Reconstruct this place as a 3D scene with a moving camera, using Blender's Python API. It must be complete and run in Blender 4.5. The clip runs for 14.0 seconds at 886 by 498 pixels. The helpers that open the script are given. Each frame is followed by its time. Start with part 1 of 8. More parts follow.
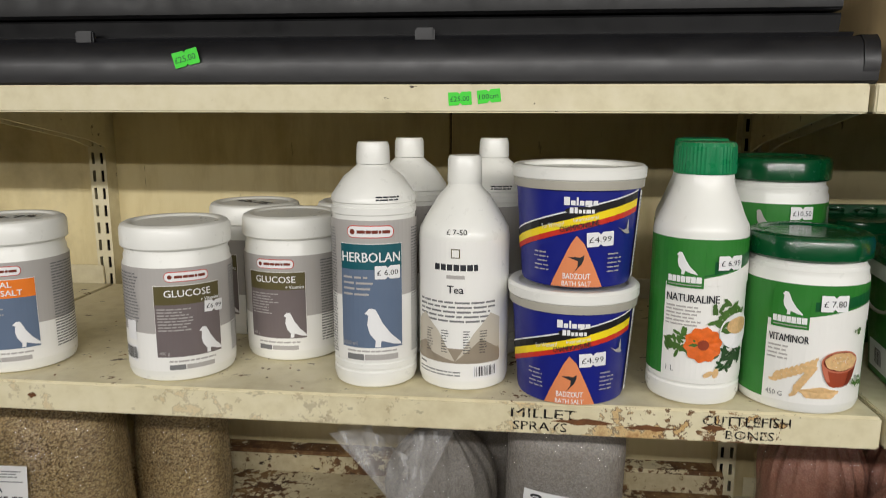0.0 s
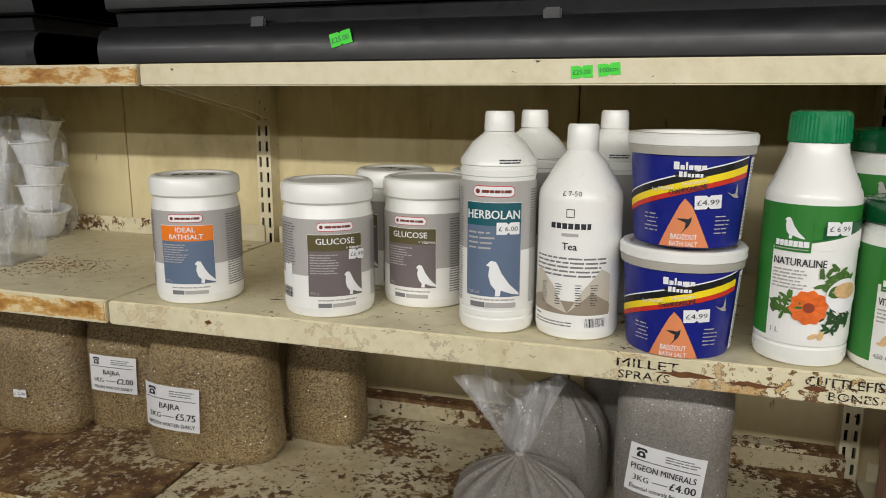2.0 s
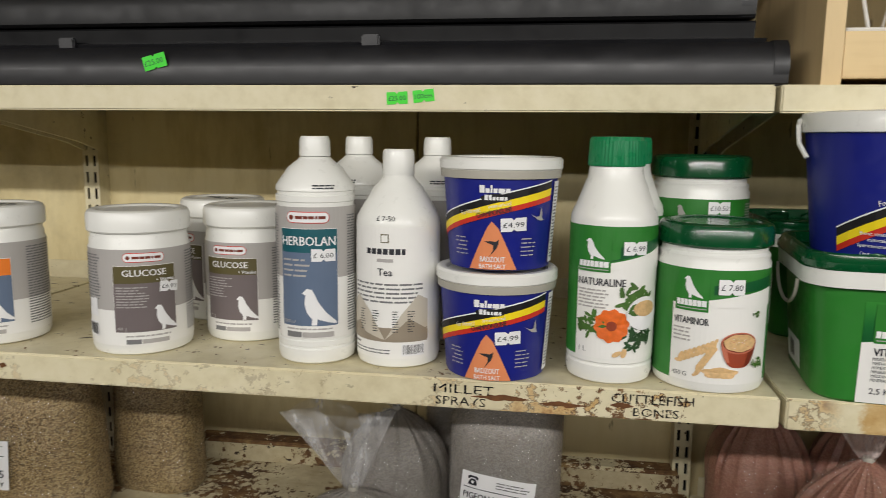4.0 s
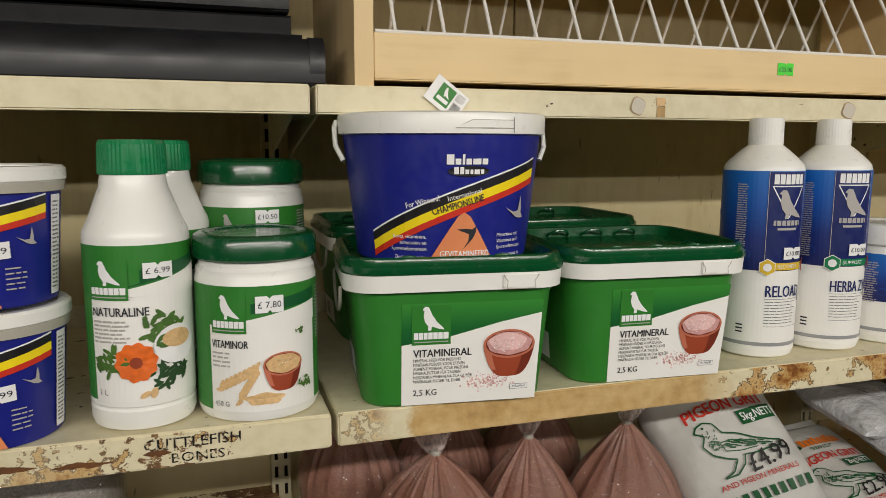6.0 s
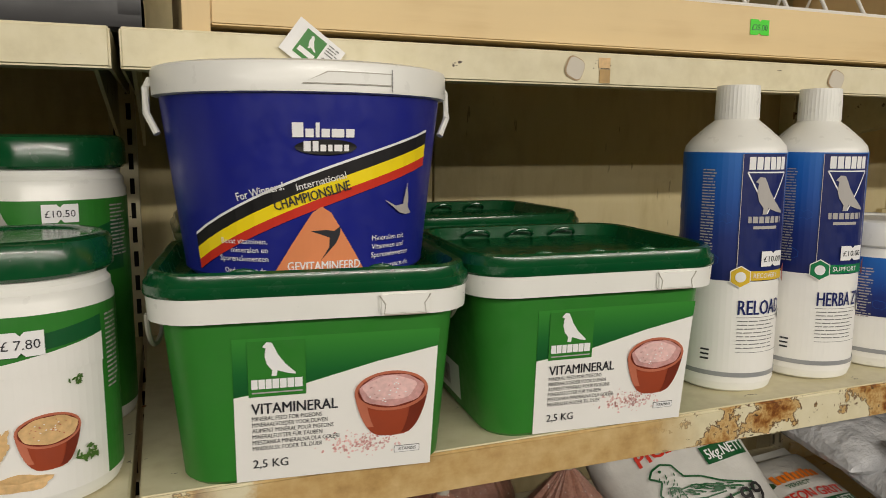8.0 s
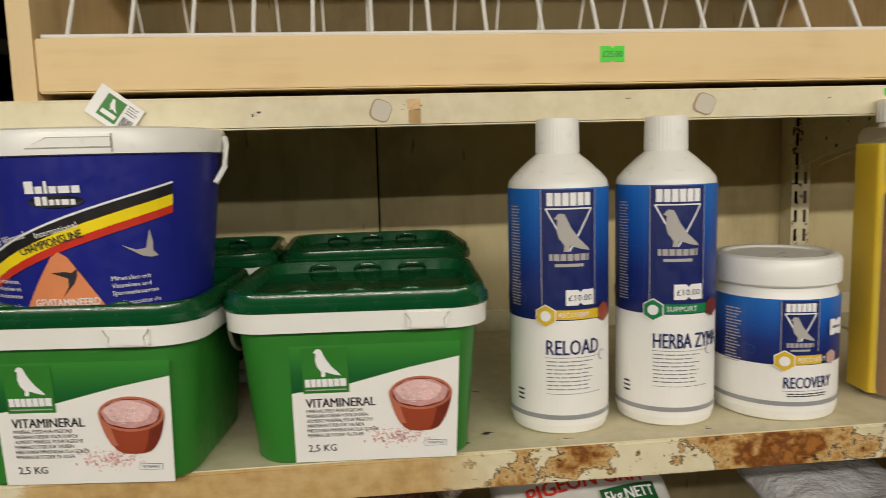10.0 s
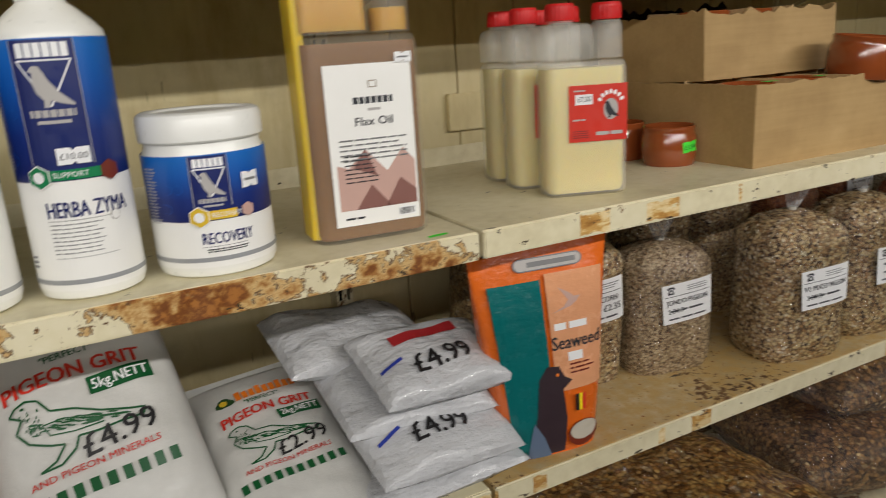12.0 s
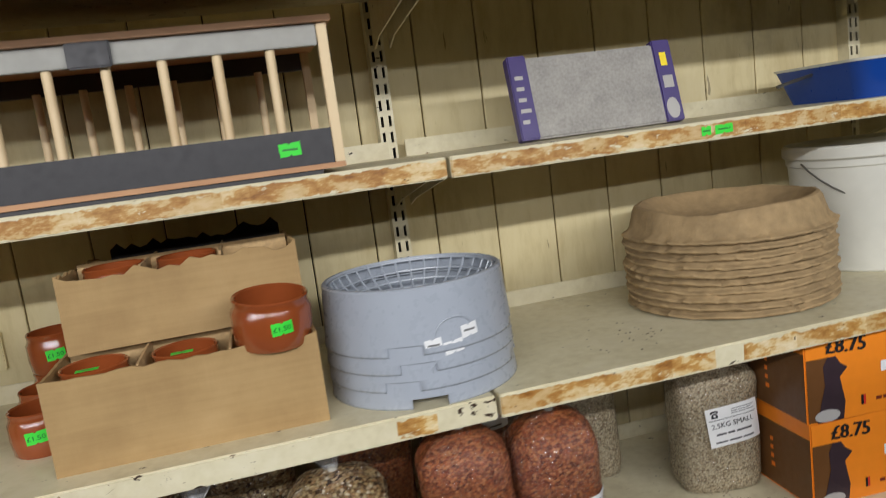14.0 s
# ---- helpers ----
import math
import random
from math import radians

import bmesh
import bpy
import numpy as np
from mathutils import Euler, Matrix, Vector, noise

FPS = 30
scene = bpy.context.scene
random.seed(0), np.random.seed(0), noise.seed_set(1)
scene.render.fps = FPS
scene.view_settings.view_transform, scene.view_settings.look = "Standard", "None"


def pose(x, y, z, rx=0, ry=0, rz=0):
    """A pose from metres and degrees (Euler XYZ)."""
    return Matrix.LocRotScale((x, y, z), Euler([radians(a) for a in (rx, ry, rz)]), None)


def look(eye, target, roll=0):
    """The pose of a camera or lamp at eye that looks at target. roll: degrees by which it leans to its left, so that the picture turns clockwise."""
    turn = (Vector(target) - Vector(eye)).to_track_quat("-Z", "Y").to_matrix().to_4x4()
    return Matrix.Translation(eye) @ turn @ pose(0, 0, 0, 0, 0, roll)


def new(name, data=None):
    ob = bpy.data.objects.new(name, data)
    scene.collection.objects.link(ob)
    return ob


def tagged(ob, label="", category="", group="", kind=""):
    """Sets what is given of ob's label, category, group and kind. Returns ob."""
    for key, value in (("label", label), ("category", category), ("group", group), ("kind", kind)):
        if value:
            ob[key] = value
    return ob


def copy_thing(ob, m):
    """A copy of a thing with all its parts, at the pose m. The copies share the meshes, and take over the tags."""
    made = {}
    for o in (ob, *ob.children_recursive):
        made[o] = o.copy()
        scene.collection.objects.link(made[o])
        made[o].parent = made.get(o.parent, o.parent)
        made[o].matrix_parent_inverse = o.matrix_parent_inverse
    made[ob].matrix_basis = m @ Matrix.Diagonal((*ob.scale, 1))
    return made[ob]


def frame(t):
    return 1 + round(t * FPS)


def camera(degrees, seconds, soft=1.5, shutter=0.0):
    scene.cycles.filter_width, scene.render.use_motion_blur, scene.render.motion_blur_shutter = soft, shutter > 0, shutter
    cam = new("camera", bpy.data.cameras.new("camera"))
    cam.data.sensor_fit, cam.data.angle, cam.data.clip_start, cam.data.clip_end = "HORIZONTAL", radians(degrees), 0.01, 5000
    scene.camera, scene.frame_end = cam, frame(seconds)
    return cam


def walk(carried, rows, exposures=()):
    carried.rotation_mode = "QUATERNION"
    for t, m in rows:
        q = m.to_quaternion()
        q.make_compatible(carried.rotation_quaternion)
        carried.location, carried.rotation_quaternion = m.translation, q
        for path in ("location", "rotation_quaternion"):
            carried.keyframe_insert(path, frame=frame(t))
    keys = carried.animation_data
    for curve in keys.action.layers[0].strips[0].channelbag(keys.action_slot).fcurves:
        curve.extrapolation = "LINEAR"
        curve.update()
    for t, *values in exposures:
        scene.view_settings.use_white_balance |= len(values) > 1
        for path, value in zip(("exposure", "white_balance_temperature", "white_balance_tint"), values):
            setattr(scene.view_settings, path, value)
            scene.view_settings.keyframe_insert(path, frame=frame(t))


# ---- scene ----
cam = camera(62.3, 14.0, soft=0.8, shutter=0.3)
PATH = [
    (0, (0.661, -0.676, 1.384), (0.45, 1.277, 1.011), 0.1),
    (0.5, (0.668, -0.719, 1.373), (0.377, 1.212, 0.939), 0.0),
    (1, (0.647, -0.759, 1.362), (0.122, 1.124, 0.941), 1.1),
    (1.5, (0.657, -0.765, 1.354), (0.068, 1.1, 0.936), 1.3),
    (2, (0.695, -0.756, 1.366), (0.119, 1.117, 0.963), 0.2),
    (2.2, (0.702, -0.752, 1.369), (0.13, 1.122, 0.972), -0.1),
    (4.3, (0.784, -0.719, 1.351), (0.581, 1.25, 1.07), 0.4),
    (4.5, (0.793, -0.714, 1.354), (0.666, 1.263, 1.081), 0.1),
    (5, (0.843, -0.694, 1.359), (1.046, 1.275, 1.076), -0.8),
    (5.5, (0.879, -0.676, 1.358), (1.39, 1.235, 1.067), 0.2),
    (6, (0.894, -0.646, 1.352), (1.507, 1.236, 1.068), 0.2),
    (6.5, (0.906, -0.583, 1.342), (1.546, 1.292, 1.063), 0.2),
    (7, (0.937, -0.525, 1.334), (1.609, 1.336, 1.046), 0.3),
    (7.5, (0.986, -0.486, 1.331), (1.709, 1.356, 1.04), 0.5),
    (7.7, (0.999, -0.475, 1.33), (1.738, 1.361, 1.038), 0.4),
    (9.8, (1.319, -0.573, 1.354), (1.513, 1.402, 1.103), -1.8),
    (10, (1.350, -0.583, 1.352), (1.561, 1.391, 1.103), -1.6),
    (10.5, (1.411, -0.605, 1.337), (1.716, 1.355, 1.087), -2.1),
    (11, (1.486, -0.619, 1.294), (1.935, 1.309, 1.024), -1.7),
    (11.5, (1.556, -0.599, 1.266), (2.33, 1.182, 0.788), -1.0),
    (12, (1.617, -0.653, 1.299), (2.497, 1.061, 0.761), -3.6),
    (12.5, (1.792, -0.717, 1.348), (2.701, 0.981, 0.807), -6.6),
    (13, (2.146, -0.697, 1.376), (3.098, 0.983, 0.856), -6.0),
    (13.5, (2.469, -0.769, 1.398), (3.253, 1.025, 0.99), -7.2),
    (14, (2.74, -0.857, 1.44), (3.217, 1.061, 1.134), -7.4),
]
walk(cam, [(t, look(eye, target, roll)) for t, eye, target, roll in PATH], exposures=[(0, -0.05, 6350, 10), (2, -0.04, 6300, 10), (4.5, -0.16, 6450, 10), (7.5, -0.28, 6850, 10), (10.2, -0.26, 6950, 10), (11.5, -0.16, 6600, 10), (12.5, -0.05, 6250, 10), (13.4, 0.08, 6000, 10), (14, 0.11, 5950, 10)])

# ---- light and exposure ----
world = bpy.data.worlds.new("room_world")
world.use_nodes = True
world.node_tree.nodes["Background"].inputs[0].default_value = (0.9, 0.95, 1.0, 1)
world.node_tree.nodes["Background"].inputs[1].default_value = 0.002
scene.world = world
scene.view_settings.exposure = 0.0

# shelf heights, depths and room
Z_MID, Z_UP, Z_LOW, Z_BASE, Z_TOP = 1.104, 1.410, 0.79, 0.40, 1.683
Y_BACK = 0.46
CEIL = 2.175


def tube_lamp(x, y, length, watts):
    data = bpy.data.lights.new("ceiling_tube_lamp", "AREA")
    data.shape, data.size, data.size_y, data.energy = "RECTANGLE", length, 0.05, watts
    data.color = (1.0, 0.958, 0.90)
    ob = new("ceiling_tube_lamp", data)
    ob.matrix_world = pose(x, y, CEIL - 0.075, 45)
    return ob


tube_lamp(1.6, -1.92, 7.0, 84)
tube_lamp(1.6, -2.98, 7.0, 42)


# ---- materials ----
def lin(r, g, b):
    def f(c):
        c /= 255
        return c / 12.92 if c <= 0.04045 else ((c + 0.055) / 1.055) ** 2.4
    return (f(r), f(g), f(b), 1)


MATS = {}


class Nodes:
    """Small helper round a node tree."""

    def __init__(self, name):
        self.m = bpy.data.materials.new(name)
        self.m.use_nodes = True
        self.t = self.m.node_tree
        self.b = self.t.nodes["Principled BSDF"]
        self.co = self.t.nodes.new("ShaderNodeTexCoord")
        self.vec = self.co.outputs["Object"]

    def scatter(self):
        """Moves the pattern for each object, so that repeats differ."""
        far = self.t.nodes.new("ShaderNodeVectorMath")
        far.operation = "MULTIPLY_ADD"
        self.t.links.new(self.random(), far.inputs[0])
        far.inputs[1].default_value = (37.0, 19.0, 23.0)
        self.t.links.new(self.vec, far.inputs[2])
        self.vec = far.outputs[0]

    def put(self, key, value):
        if hasattr(value, "is_output"):
            self.t.links.new(value, self.b.inputs[key])
        else:
            self.b.inputs[key].default_value = value
        return self

    def noise(self, scale, detail=4, rough=0.55, stretch=(1, 1, 1)):
        mp = self.t.nodes.new("ShaderNodeMapping")
        mp.inputs["Scale"].default_value = stretch
        self.t.links.new(self.vec, mp.inputs["Vector"])
        n = self.t.nodes.new("ShaderNodeTexNoise")
        n.inputs["Scale"].default_value, n.inputs["Detail"].default_value, n.inputs["Roughness"].default_value = scale, detail, rough
        self.t.links.new(mp.outputs[0], n.inputs["Vector"])
        return n.outputs["Fac"]

    def voronoi(self, scale, out="Color", feature="F1", stretch=(1, 1, 1)):
        mp = self.t.nodes.new("ShaderNodeMapping")
        mp.inputs["Scale"].default_value = stretch
        self.t.links.new(self.vec, mp.inputs["Vector"])
        n = self.t.nodes.new("ShaderNodeTexVoronoi")
        n.feature = feature
        n.inputs["Scale"].default_value = scale
        self.t.links.new(mp.outputs[0], n.inputs["Vector"])
        return n.outputs[out]

    def ramp(self, fac, stops):
        r = self.t.nodes.new("ShaderNodeValToRGB")
        e = r.color_ramp.elements
        while len(e) < len(stops):
            e.new(0.5)
        for el, (p, c) in zip(e, stops):
            el.position = p
            el.color = c if len(c) == 4 else (*c, 1)
        self.t.links.new(fac, r.inputs["Fac"])
        return r.outputs["Color"]

    def mix(self, fac, a, b, kind="MIX"):
        n = self.t.nodes.new("ShaderNodeMix")
        n.data_type, n.blend_type = "RGBA", kind
        for sock, v in ((n.inputs[0], fac), (n.inputs[6], a), (n.inputs[7], b)):
            if hasattr(v, "is_output"):
                self.t.links.new(v, sock)
            else:
                sock.default_value = v
        return n.outputs[2]

    def random(self):
        return self.t.nodes.new("ShaderNodeObjectInfo").outputs["Random"]

    def bump(self, height, strength=0.3, distance=0.002):
        n = self.t.nodes.new("ShaderNodeBump")
        n.inputs["Strength"].default_value, n.inputs["Distance"].default_value = strength, distance
        self.t.links.new(height, n.inputs["Height"])
        self.t.links.new(n.outputs[0], self.b.inputs["Normal"])
        return self


def grey(v):
    return (v, v, v, 1)


def plain(name, color, rough=0.45, metal=0.0, vary=0.06, coat=0.0, scale=40, bump=0.05):
    """Paint, plastic or print with slight mottling at two scales."""
    if name in MATS:
        return MATS[name]
    n = Nodes(name)
    dark = tuple(c * (1 - 2.2 * vary) for c in color[:3]) + (1,)
    lite = tuple(min(1, c * (1 + vary)) for c in color[:3]) + (1,)
    mott = n.mix(0.5, n.noise(scale, 5), n.noise(scale / 8, 3))
    n.put("Base Color", n.ramp(mott, [(0.3, dark), (0.7, lite)]))
    n.put("Roughness", n.ramp(n.noise(scale * 2.3, 3), [(0.3, grey(max(0.02, rough - 0.07))), (0.7, grey(min(1, rough + 0.09)))]))
    n.put("Metallic", metal).put("Coat Weight", coat).put("Coat Roughness", 0.12)
    if bump:
        n.bump(n.noise(scale * 6, 3), bump, 0.001)
    MATS[name] = n.m
    return n.m


def shelf_paint(name, chip, rust, residue=0.0, peel=0.0, soil=0.0, worn=None, tan=None):
    """Cream enamel on steel: ringed rust stains, flecks, chips and strips of torn tape residue."""
    n = Nodes(name)
    across = n.t.nodes.new("ShaderNodeSeparateXYZ")
    n.t.links.new(n.vec, across.inputs[0])
    n.scatter()
    where = n.ramp(n.mix(0.06, across.outputs["X"], n.noise(30, 5)), [(x, grey(v)) for x, v in worn]) if worn else grey(1.0)
    col = n.ramp(n.mix(0.5, n.noise(9, 5), n.noise(60, 4)), [(0.25, lin(198, 187, 152)), (0.5, lin(217, 208, 175)), (0.8, lin(227, 219, 192))])
    dirt = n.ramp(n.mix(0.4, n.noise(3.5, 6, 0.6), n.noise(40, 6, 0.65)), [(0.48 - 0.14 * soil, grey(0)), (0.64 - 0.10 * soil, grey(0.14 + 0.22 * min(1, rust) + 0.5 * soil))])
    col = n.mix(dirt, col, (0.34, 0.25, 0.12, 1))
    if soil >= 1:
        col = n.mix(n.ramp(n.noise(55, 6, 0.7), [(0.35, grey(0.25)), (0.6, grey(0.85))]), col, lin(190, 154, 88))
    if residue:
        cells = n.voronoi(16, "Color", stretch=(1.0, 0.02, 0.02))
        pick = n.ramp(cells, [(0.28 + residue * 0.42, grey(1)), (0.285 + residue * 0.42, grey(0))])
        sep = n.t.nodes.new("ShaderNodeSeparateXYZ")
        n.t.links.new(n.co.outputs["Generated"], sep.inputs[0])
        wavy = n.mix(0.35, sep.outputs["Z"], n.noise(38, 6, 0.65))
        band = n.ramp(wavy, [(0.23, grey(0)), (0.25, grey(1)), (0.73, grey(1)), (0.75, grey(0))])
        torn = n.ramp(n.noise(42, 8, 0.72, (0.7, 1, 1.8)), [(0.37, grey(0)), (0.39, grey(1))])
        paper = n.ramp(n.noise(30, 7, 0.7, (0.6, 1, 1.4)), [(0.34, lin(140, 98, 46)), (0.43, lin(178, 136, 74)), (0.50, lin(198, 162, 100)), (0.53, lin(218, 200, 156)), (0.64, lin(232, 222, 196))])
        tint = n.ramp(cells, [(0.1, lin(255, 246, 226)), (0.5, lin(222, 198, 160)), (0.9, lin(255, 250, 240))])
        col = n.mix(n.mix(1.0, n.mix(1.0, pick, band, "MULTIPLY"), torn, "MULTIPLY"), col, n.mix(1.0, paper, tint, "MULTIPLY"))
    if peel:
        ring = n.mix(0.40, n.noise(11, 3, 0.5, (1, 1, 1.2)), n.noise(58, 7, 0.68))
        t = 0.515 - 0.05 * peel
        stain = n.ramp(ring, [(t, lin(70, 42, 20)), (t + 0.012, lin(96, 62, 30)), (t + 0.020, lin(206, 176, 122)), (t + 0.050, lin(178, 138, 82)), (t + 0.075, lin(146, 96, 44)), (t + 0.105, lin(104, 56, 22)), (t + 0.14, lin(160, 104, 48))])
        col = n.mix(n.mix(1.0, n.ramp(ring, [(t - 0.002, grey(0)), (t + 0.002, grey(1))]), where, "MULTIPLY"), col, stain)
    if tan:
        edge = n.mix(0.05, across.outputs["X"], n.noise(34, 7, 0.7))
        glue = n.ramp(n.mix(0.5, n.noise(16, 6, 0.65, (0.5, 1, 1.6)), n.noise(70, 5, 0.6)), [(0.3, lin(150, 112, 58)), (0.45, lin(186, 150, 92)), (0.62, lin(206, 176, 122)), (0.78, lin(216, 196, 152))])
        col = n.mix(n.ramp(edge, [(tan[0], grey(0)), (tan[0] + 0.006, grey(0.95)), (tan[1], grey(0.9)), (tan[1] + 0.05, grey(0))]), col, glue)
    amount = n.mix(0.5, n.noise(85, 8, 0.72), n.noise(4.5, 5, 0.6))
    thr = 0.685 - 0.145 * rust
    fleck = n.ramp(amount, [(thr - 0.004, grey(0)), (thr + 0.006, grey(1))])
    rustc = n.ramp(n.noise(26, 6, 0.65), [(0.35, (0.060, 0.026, 0.011, 1)), (0.52, (0.15, 0.075, 0.028, 1)), (0.70, (0.34, 0.22, 0.09, 1))])
    fleck = n.mix(1.0, fleck, where, "MULTIPLY")
    col = n.mix(fleck, col, rustc)
    spots = n.ramp(n.noise(70, 7, 0.6, (0.5, 1, 1)), [(0.72 - 0.06 * chip, grey(0)), (0.725 - 0.06 * chip, grey(1))])
    col = n.mix(n.mix(1.0, spots, where, "MULTIPLY"), col, (0.050, 0.030, 0.016, 1))
    n.put("Base Color", col)
    n.put("Roughness", n.mix(fleck, n.ramp(n.noise(50, 4), [(0.3, grey(0.34)), (0.7, grey(0.55))]), grey(0.8)))
    n.bump(n.mix(0.5, n.noise(200, 3), n.noise(42, 8, 0.72, (0.7, 1, 1.8))), 0.12, 0.0012)
    return n.m


def fade_print(name, z0, z1, stops):
    """Printed colour that fades with height on the label."""
    n = Nodes(name)
    sep = n.t.nodes.new("ShaderNodeSeparateXYZ")
    n.t.links.new(n.co.outputs["Object"], sep.inputs[0])
    mr = n.t.nodes.new("ShaderNodeMapRange")
    mr.inputs[1].default_value, mr.inputs[2].default_value = z0, z1
    n.t.links.new(sep.outputs["Z"], mr.inputs[0])
    n.put("Base Color", n.ramp(mr.outputs[0], stops)).put("Roughness", 0.38)
    return n.m


def crinkled(name, color, rough=0.3, coat=0.3, vary=0.05, scale=22, depth=0.006, strength=0.6):
    """Creased plastic film or woven sack cloth."""
    n = Nodes(name)
    dark = tuple(c * (1 - 2.5 * vary) for c in color[:3]) + (1,)
    n.put("Base Color", n.ramp(n.mix(0.5, n.noise(60, 4), n.noise(8, 3)), [(0.3, dark), (0.7, color)]))
    n.put("Roughness", n.ramp(n.noise(40, 3), [(0.3, grey(max(0.05, rough - 0.1))), (0.7, grey(rough + 0.1))])).put("Coat Weight", coat).put("Coat Roughness", 0.15)
    n.bump(n.mix(0.35, n.noise(scale, 6, 0.62, (1, 0.55, 1)), n.noise(scale * 3.3, 4, 0.6, (0.5, 1, 1))), strength, depth)
    MATS[name] = n.m
    return n.m


SHELF = shelf_paint("shelf_enamel", 0.55, 0.22)
SHELF_CHIP = shelf_paint("shelf_enamel_chipped", 0.9, 0.52)
SHELF_RUST = shelf_paint("shelf_enamel_rusted", 1.0, 1.22, soil=0.5)
SHELF_HUSK = shelf_paint("shelf_enamel_soiled_yellow", 0.9, 0.75, soil=1.0)
SHELF_RUST_HEAVY = shelf_paint("shelf_enamel_heavily_rusted", 0.9, 1.55, soil=0.6)
LIP_RUST = shelf_paint("shelf_lip_peeling", 1.0, 0.40, 0.0, 0.62)
LIP_PEEL = shelf_paint("shelf_lip_tan_residue_and_peeling", 1.0, 0.40, 0.0, 0.10, worn=[(0.05, 0.7), (0.09, 0.0), (0.38, 0.0), (0.46, 1.0)], tan=(0.095, 0.40))
LIP_TAPE = shelf_paint("shelf_lip_tape_residue", 0.6, 0.3, 1.5)
LIP_CHIP = shelf_paint("shelf_lip_rust_marks", 1.0, 0.55, 0.0, -1.0, worn=[(0.0, 0.3), (0.62, 0.35), (0.80, 1.0)])
LIP_TAPE_THIN = shelf_paint("shelf_lip_light_residue", 1.0, 0.42, 0.10)


def panel_paint():
    n = Nodes("back_panel_cream_paint")
    tint = n.ramp(n.random(), [(0.0, grey(0.86)), (1.0, grey(1.0))])
    base = n.ramp(n.mix(0.5, n.noise(4, 5), n.noise(40, 6, 0.6, (1, 1, 0.25))), [(0.25, lin(186, 166, 116)), (0.5, lin(218, 203, 156)), (0.8, lin(228, 215, 174))])
    col = n.mix(1.0, base, tint, "MULTIPLY")
    dirt = n.ramp(n.noise(2.5, 7, 0.65), [(0.55, grey(0)), (0.72, grey(0.55))])
    col = n.mix(dirt, col, (0.20, 0.15, 0.08, 1))
    scr = n.ramp(n.noise(70, 4, 0.5, (1, 1, 0.2)), [(0.70, grey(0)), (0.74, grey(0.6))])
    col = n.mix(scr, col, (0.12, 0.08, 0.04, 1))
    n.put("Base Color", col).put("Roughness", 0.6)
    n.bump(n.noise(90, 4, 0.6, (1, 1, 0.15)), 0.12, 0.001)
    return n.m


PANEL = panel_paint()
WHITE_PL = plain("white_plastic", lin(236, 236, 230), 0.33, vary=0.02, coat=0.15)
WHITE_SOFT = plain("white_label_print", lin(238, 237, 232), 0.42, vary=0.015, bump=0)
DUSTY_CAP = plain("dusty_clear_cap", lin(190, 188, 178), 0.5)
GREY_RIM = plain("grey_rim_plastic", lin(176, 172, 160), 0.45)
DKGREEN = plain("dark_green_lid_plastic", lin(8, 76, 40), 0.22, coat=0.4, vary=0.04)
CAPGREEN = plain("green_cap_plastic", lin(24, 128, 78), 0.3, coat=0.2, vary=0.04)
GREEN = plain("green_print", lin(46, 124, 44), 0.4, vary=0.04, bump=0)
GREEN_DK = plain("dark_green_print", lin(14, 86, 44), 0.4, vary=0.04, bump=0)
BLUE = plain("royal_blue_print", lin(28, 36, 132), 0.36, vary=0.05, bump=0)
NAVY = plain("navy_print", lin(22, 36, 98), 0.36, vary=0.05, bump=0)
SKY = plain("bright_blue_print", lin(18, 92, 176), 0.36, vary=0.05, bump=0)
BLACK = plain("black_print", lin(24, 23, 24), 0.45, bump=0)
DARKTXT = plain("dark_text_print", lin(40, 42, 48), 0.5, bump=0)
GREYTXT = plain("grey_text_print", lin(120, 120, 120), 0.5, bump=0)
YELLOW = plain("yellow_print", lin(248, 222, 30), 0.4, vary=0.03, bump=0)
RED = plain("red_print", lin(206, 52, 36), 0.4, vary=0.04, bump=0)
ORANGE = plain("orange_print", lin(240, 128, 34), 0.4, vary=0.04, bump=0)
PEACH = plain("peach_print", lin(226, 140, 92), 0.42, vary=0.04, bump=0)
LABGREY = plain("warm_grey_print", lin(176, 172, 168), 0.42, vary=0.02, bump=0)
SLATE = plain("slate_blue_print", lin(98, 114, 138), 0.42, vary=0.03, bump=0)
TAUPE = plain("taupe_print", lin(112, 102, 102), 0.42, vary=0.03, bump=0)
OLIVE = plain("olive_print", lin(92, 84, 50), 0.42, vary=0.03, bump=0)
TEAL = plain("teal_print", lin(20, 88, 98), 0.42, vary=0.03, bump=0)
BEIGE = plain("beige_print", lin(198, 190, 174), 0.42, vary=0.02, bump=0)
BEIGE_DK = plain("brown_grey_print", lin(150, 138, 120), 0.42, vary=0.03, bump=0)
ROSE = plain("dusty_rose_print", lin(196, 160, 148), 0.42, vary=0.03, bump=0)
ROSE_DK = plain("dark_rose_print", lin(134, 92, 84), 0.42, vary=0.03, bump=0)
STICKER = plain("price_sticker_paper", lin(236, 236, 236), 0.6, vary=0.02, bump=0)
FLUO = plain("fluorescent_green_sticker", lin(72, 222, 58), 0.6, vary=0.05, bump=0)
INK = plain("marker_ink", lin(30, 28, 30), 0.5, bump=0)
def worn_ink():
    n = Nodes("worn_marker_ink")
    n.put("Base Color", lin(34, 32, 30)).put("Roughness", 0.6)
    n.put("Alpha", n.ramp(n.noise(160, 5, 0.65), [(0.40, grey(0.0)), (0.56, grey(0.85))]))
    return n.m


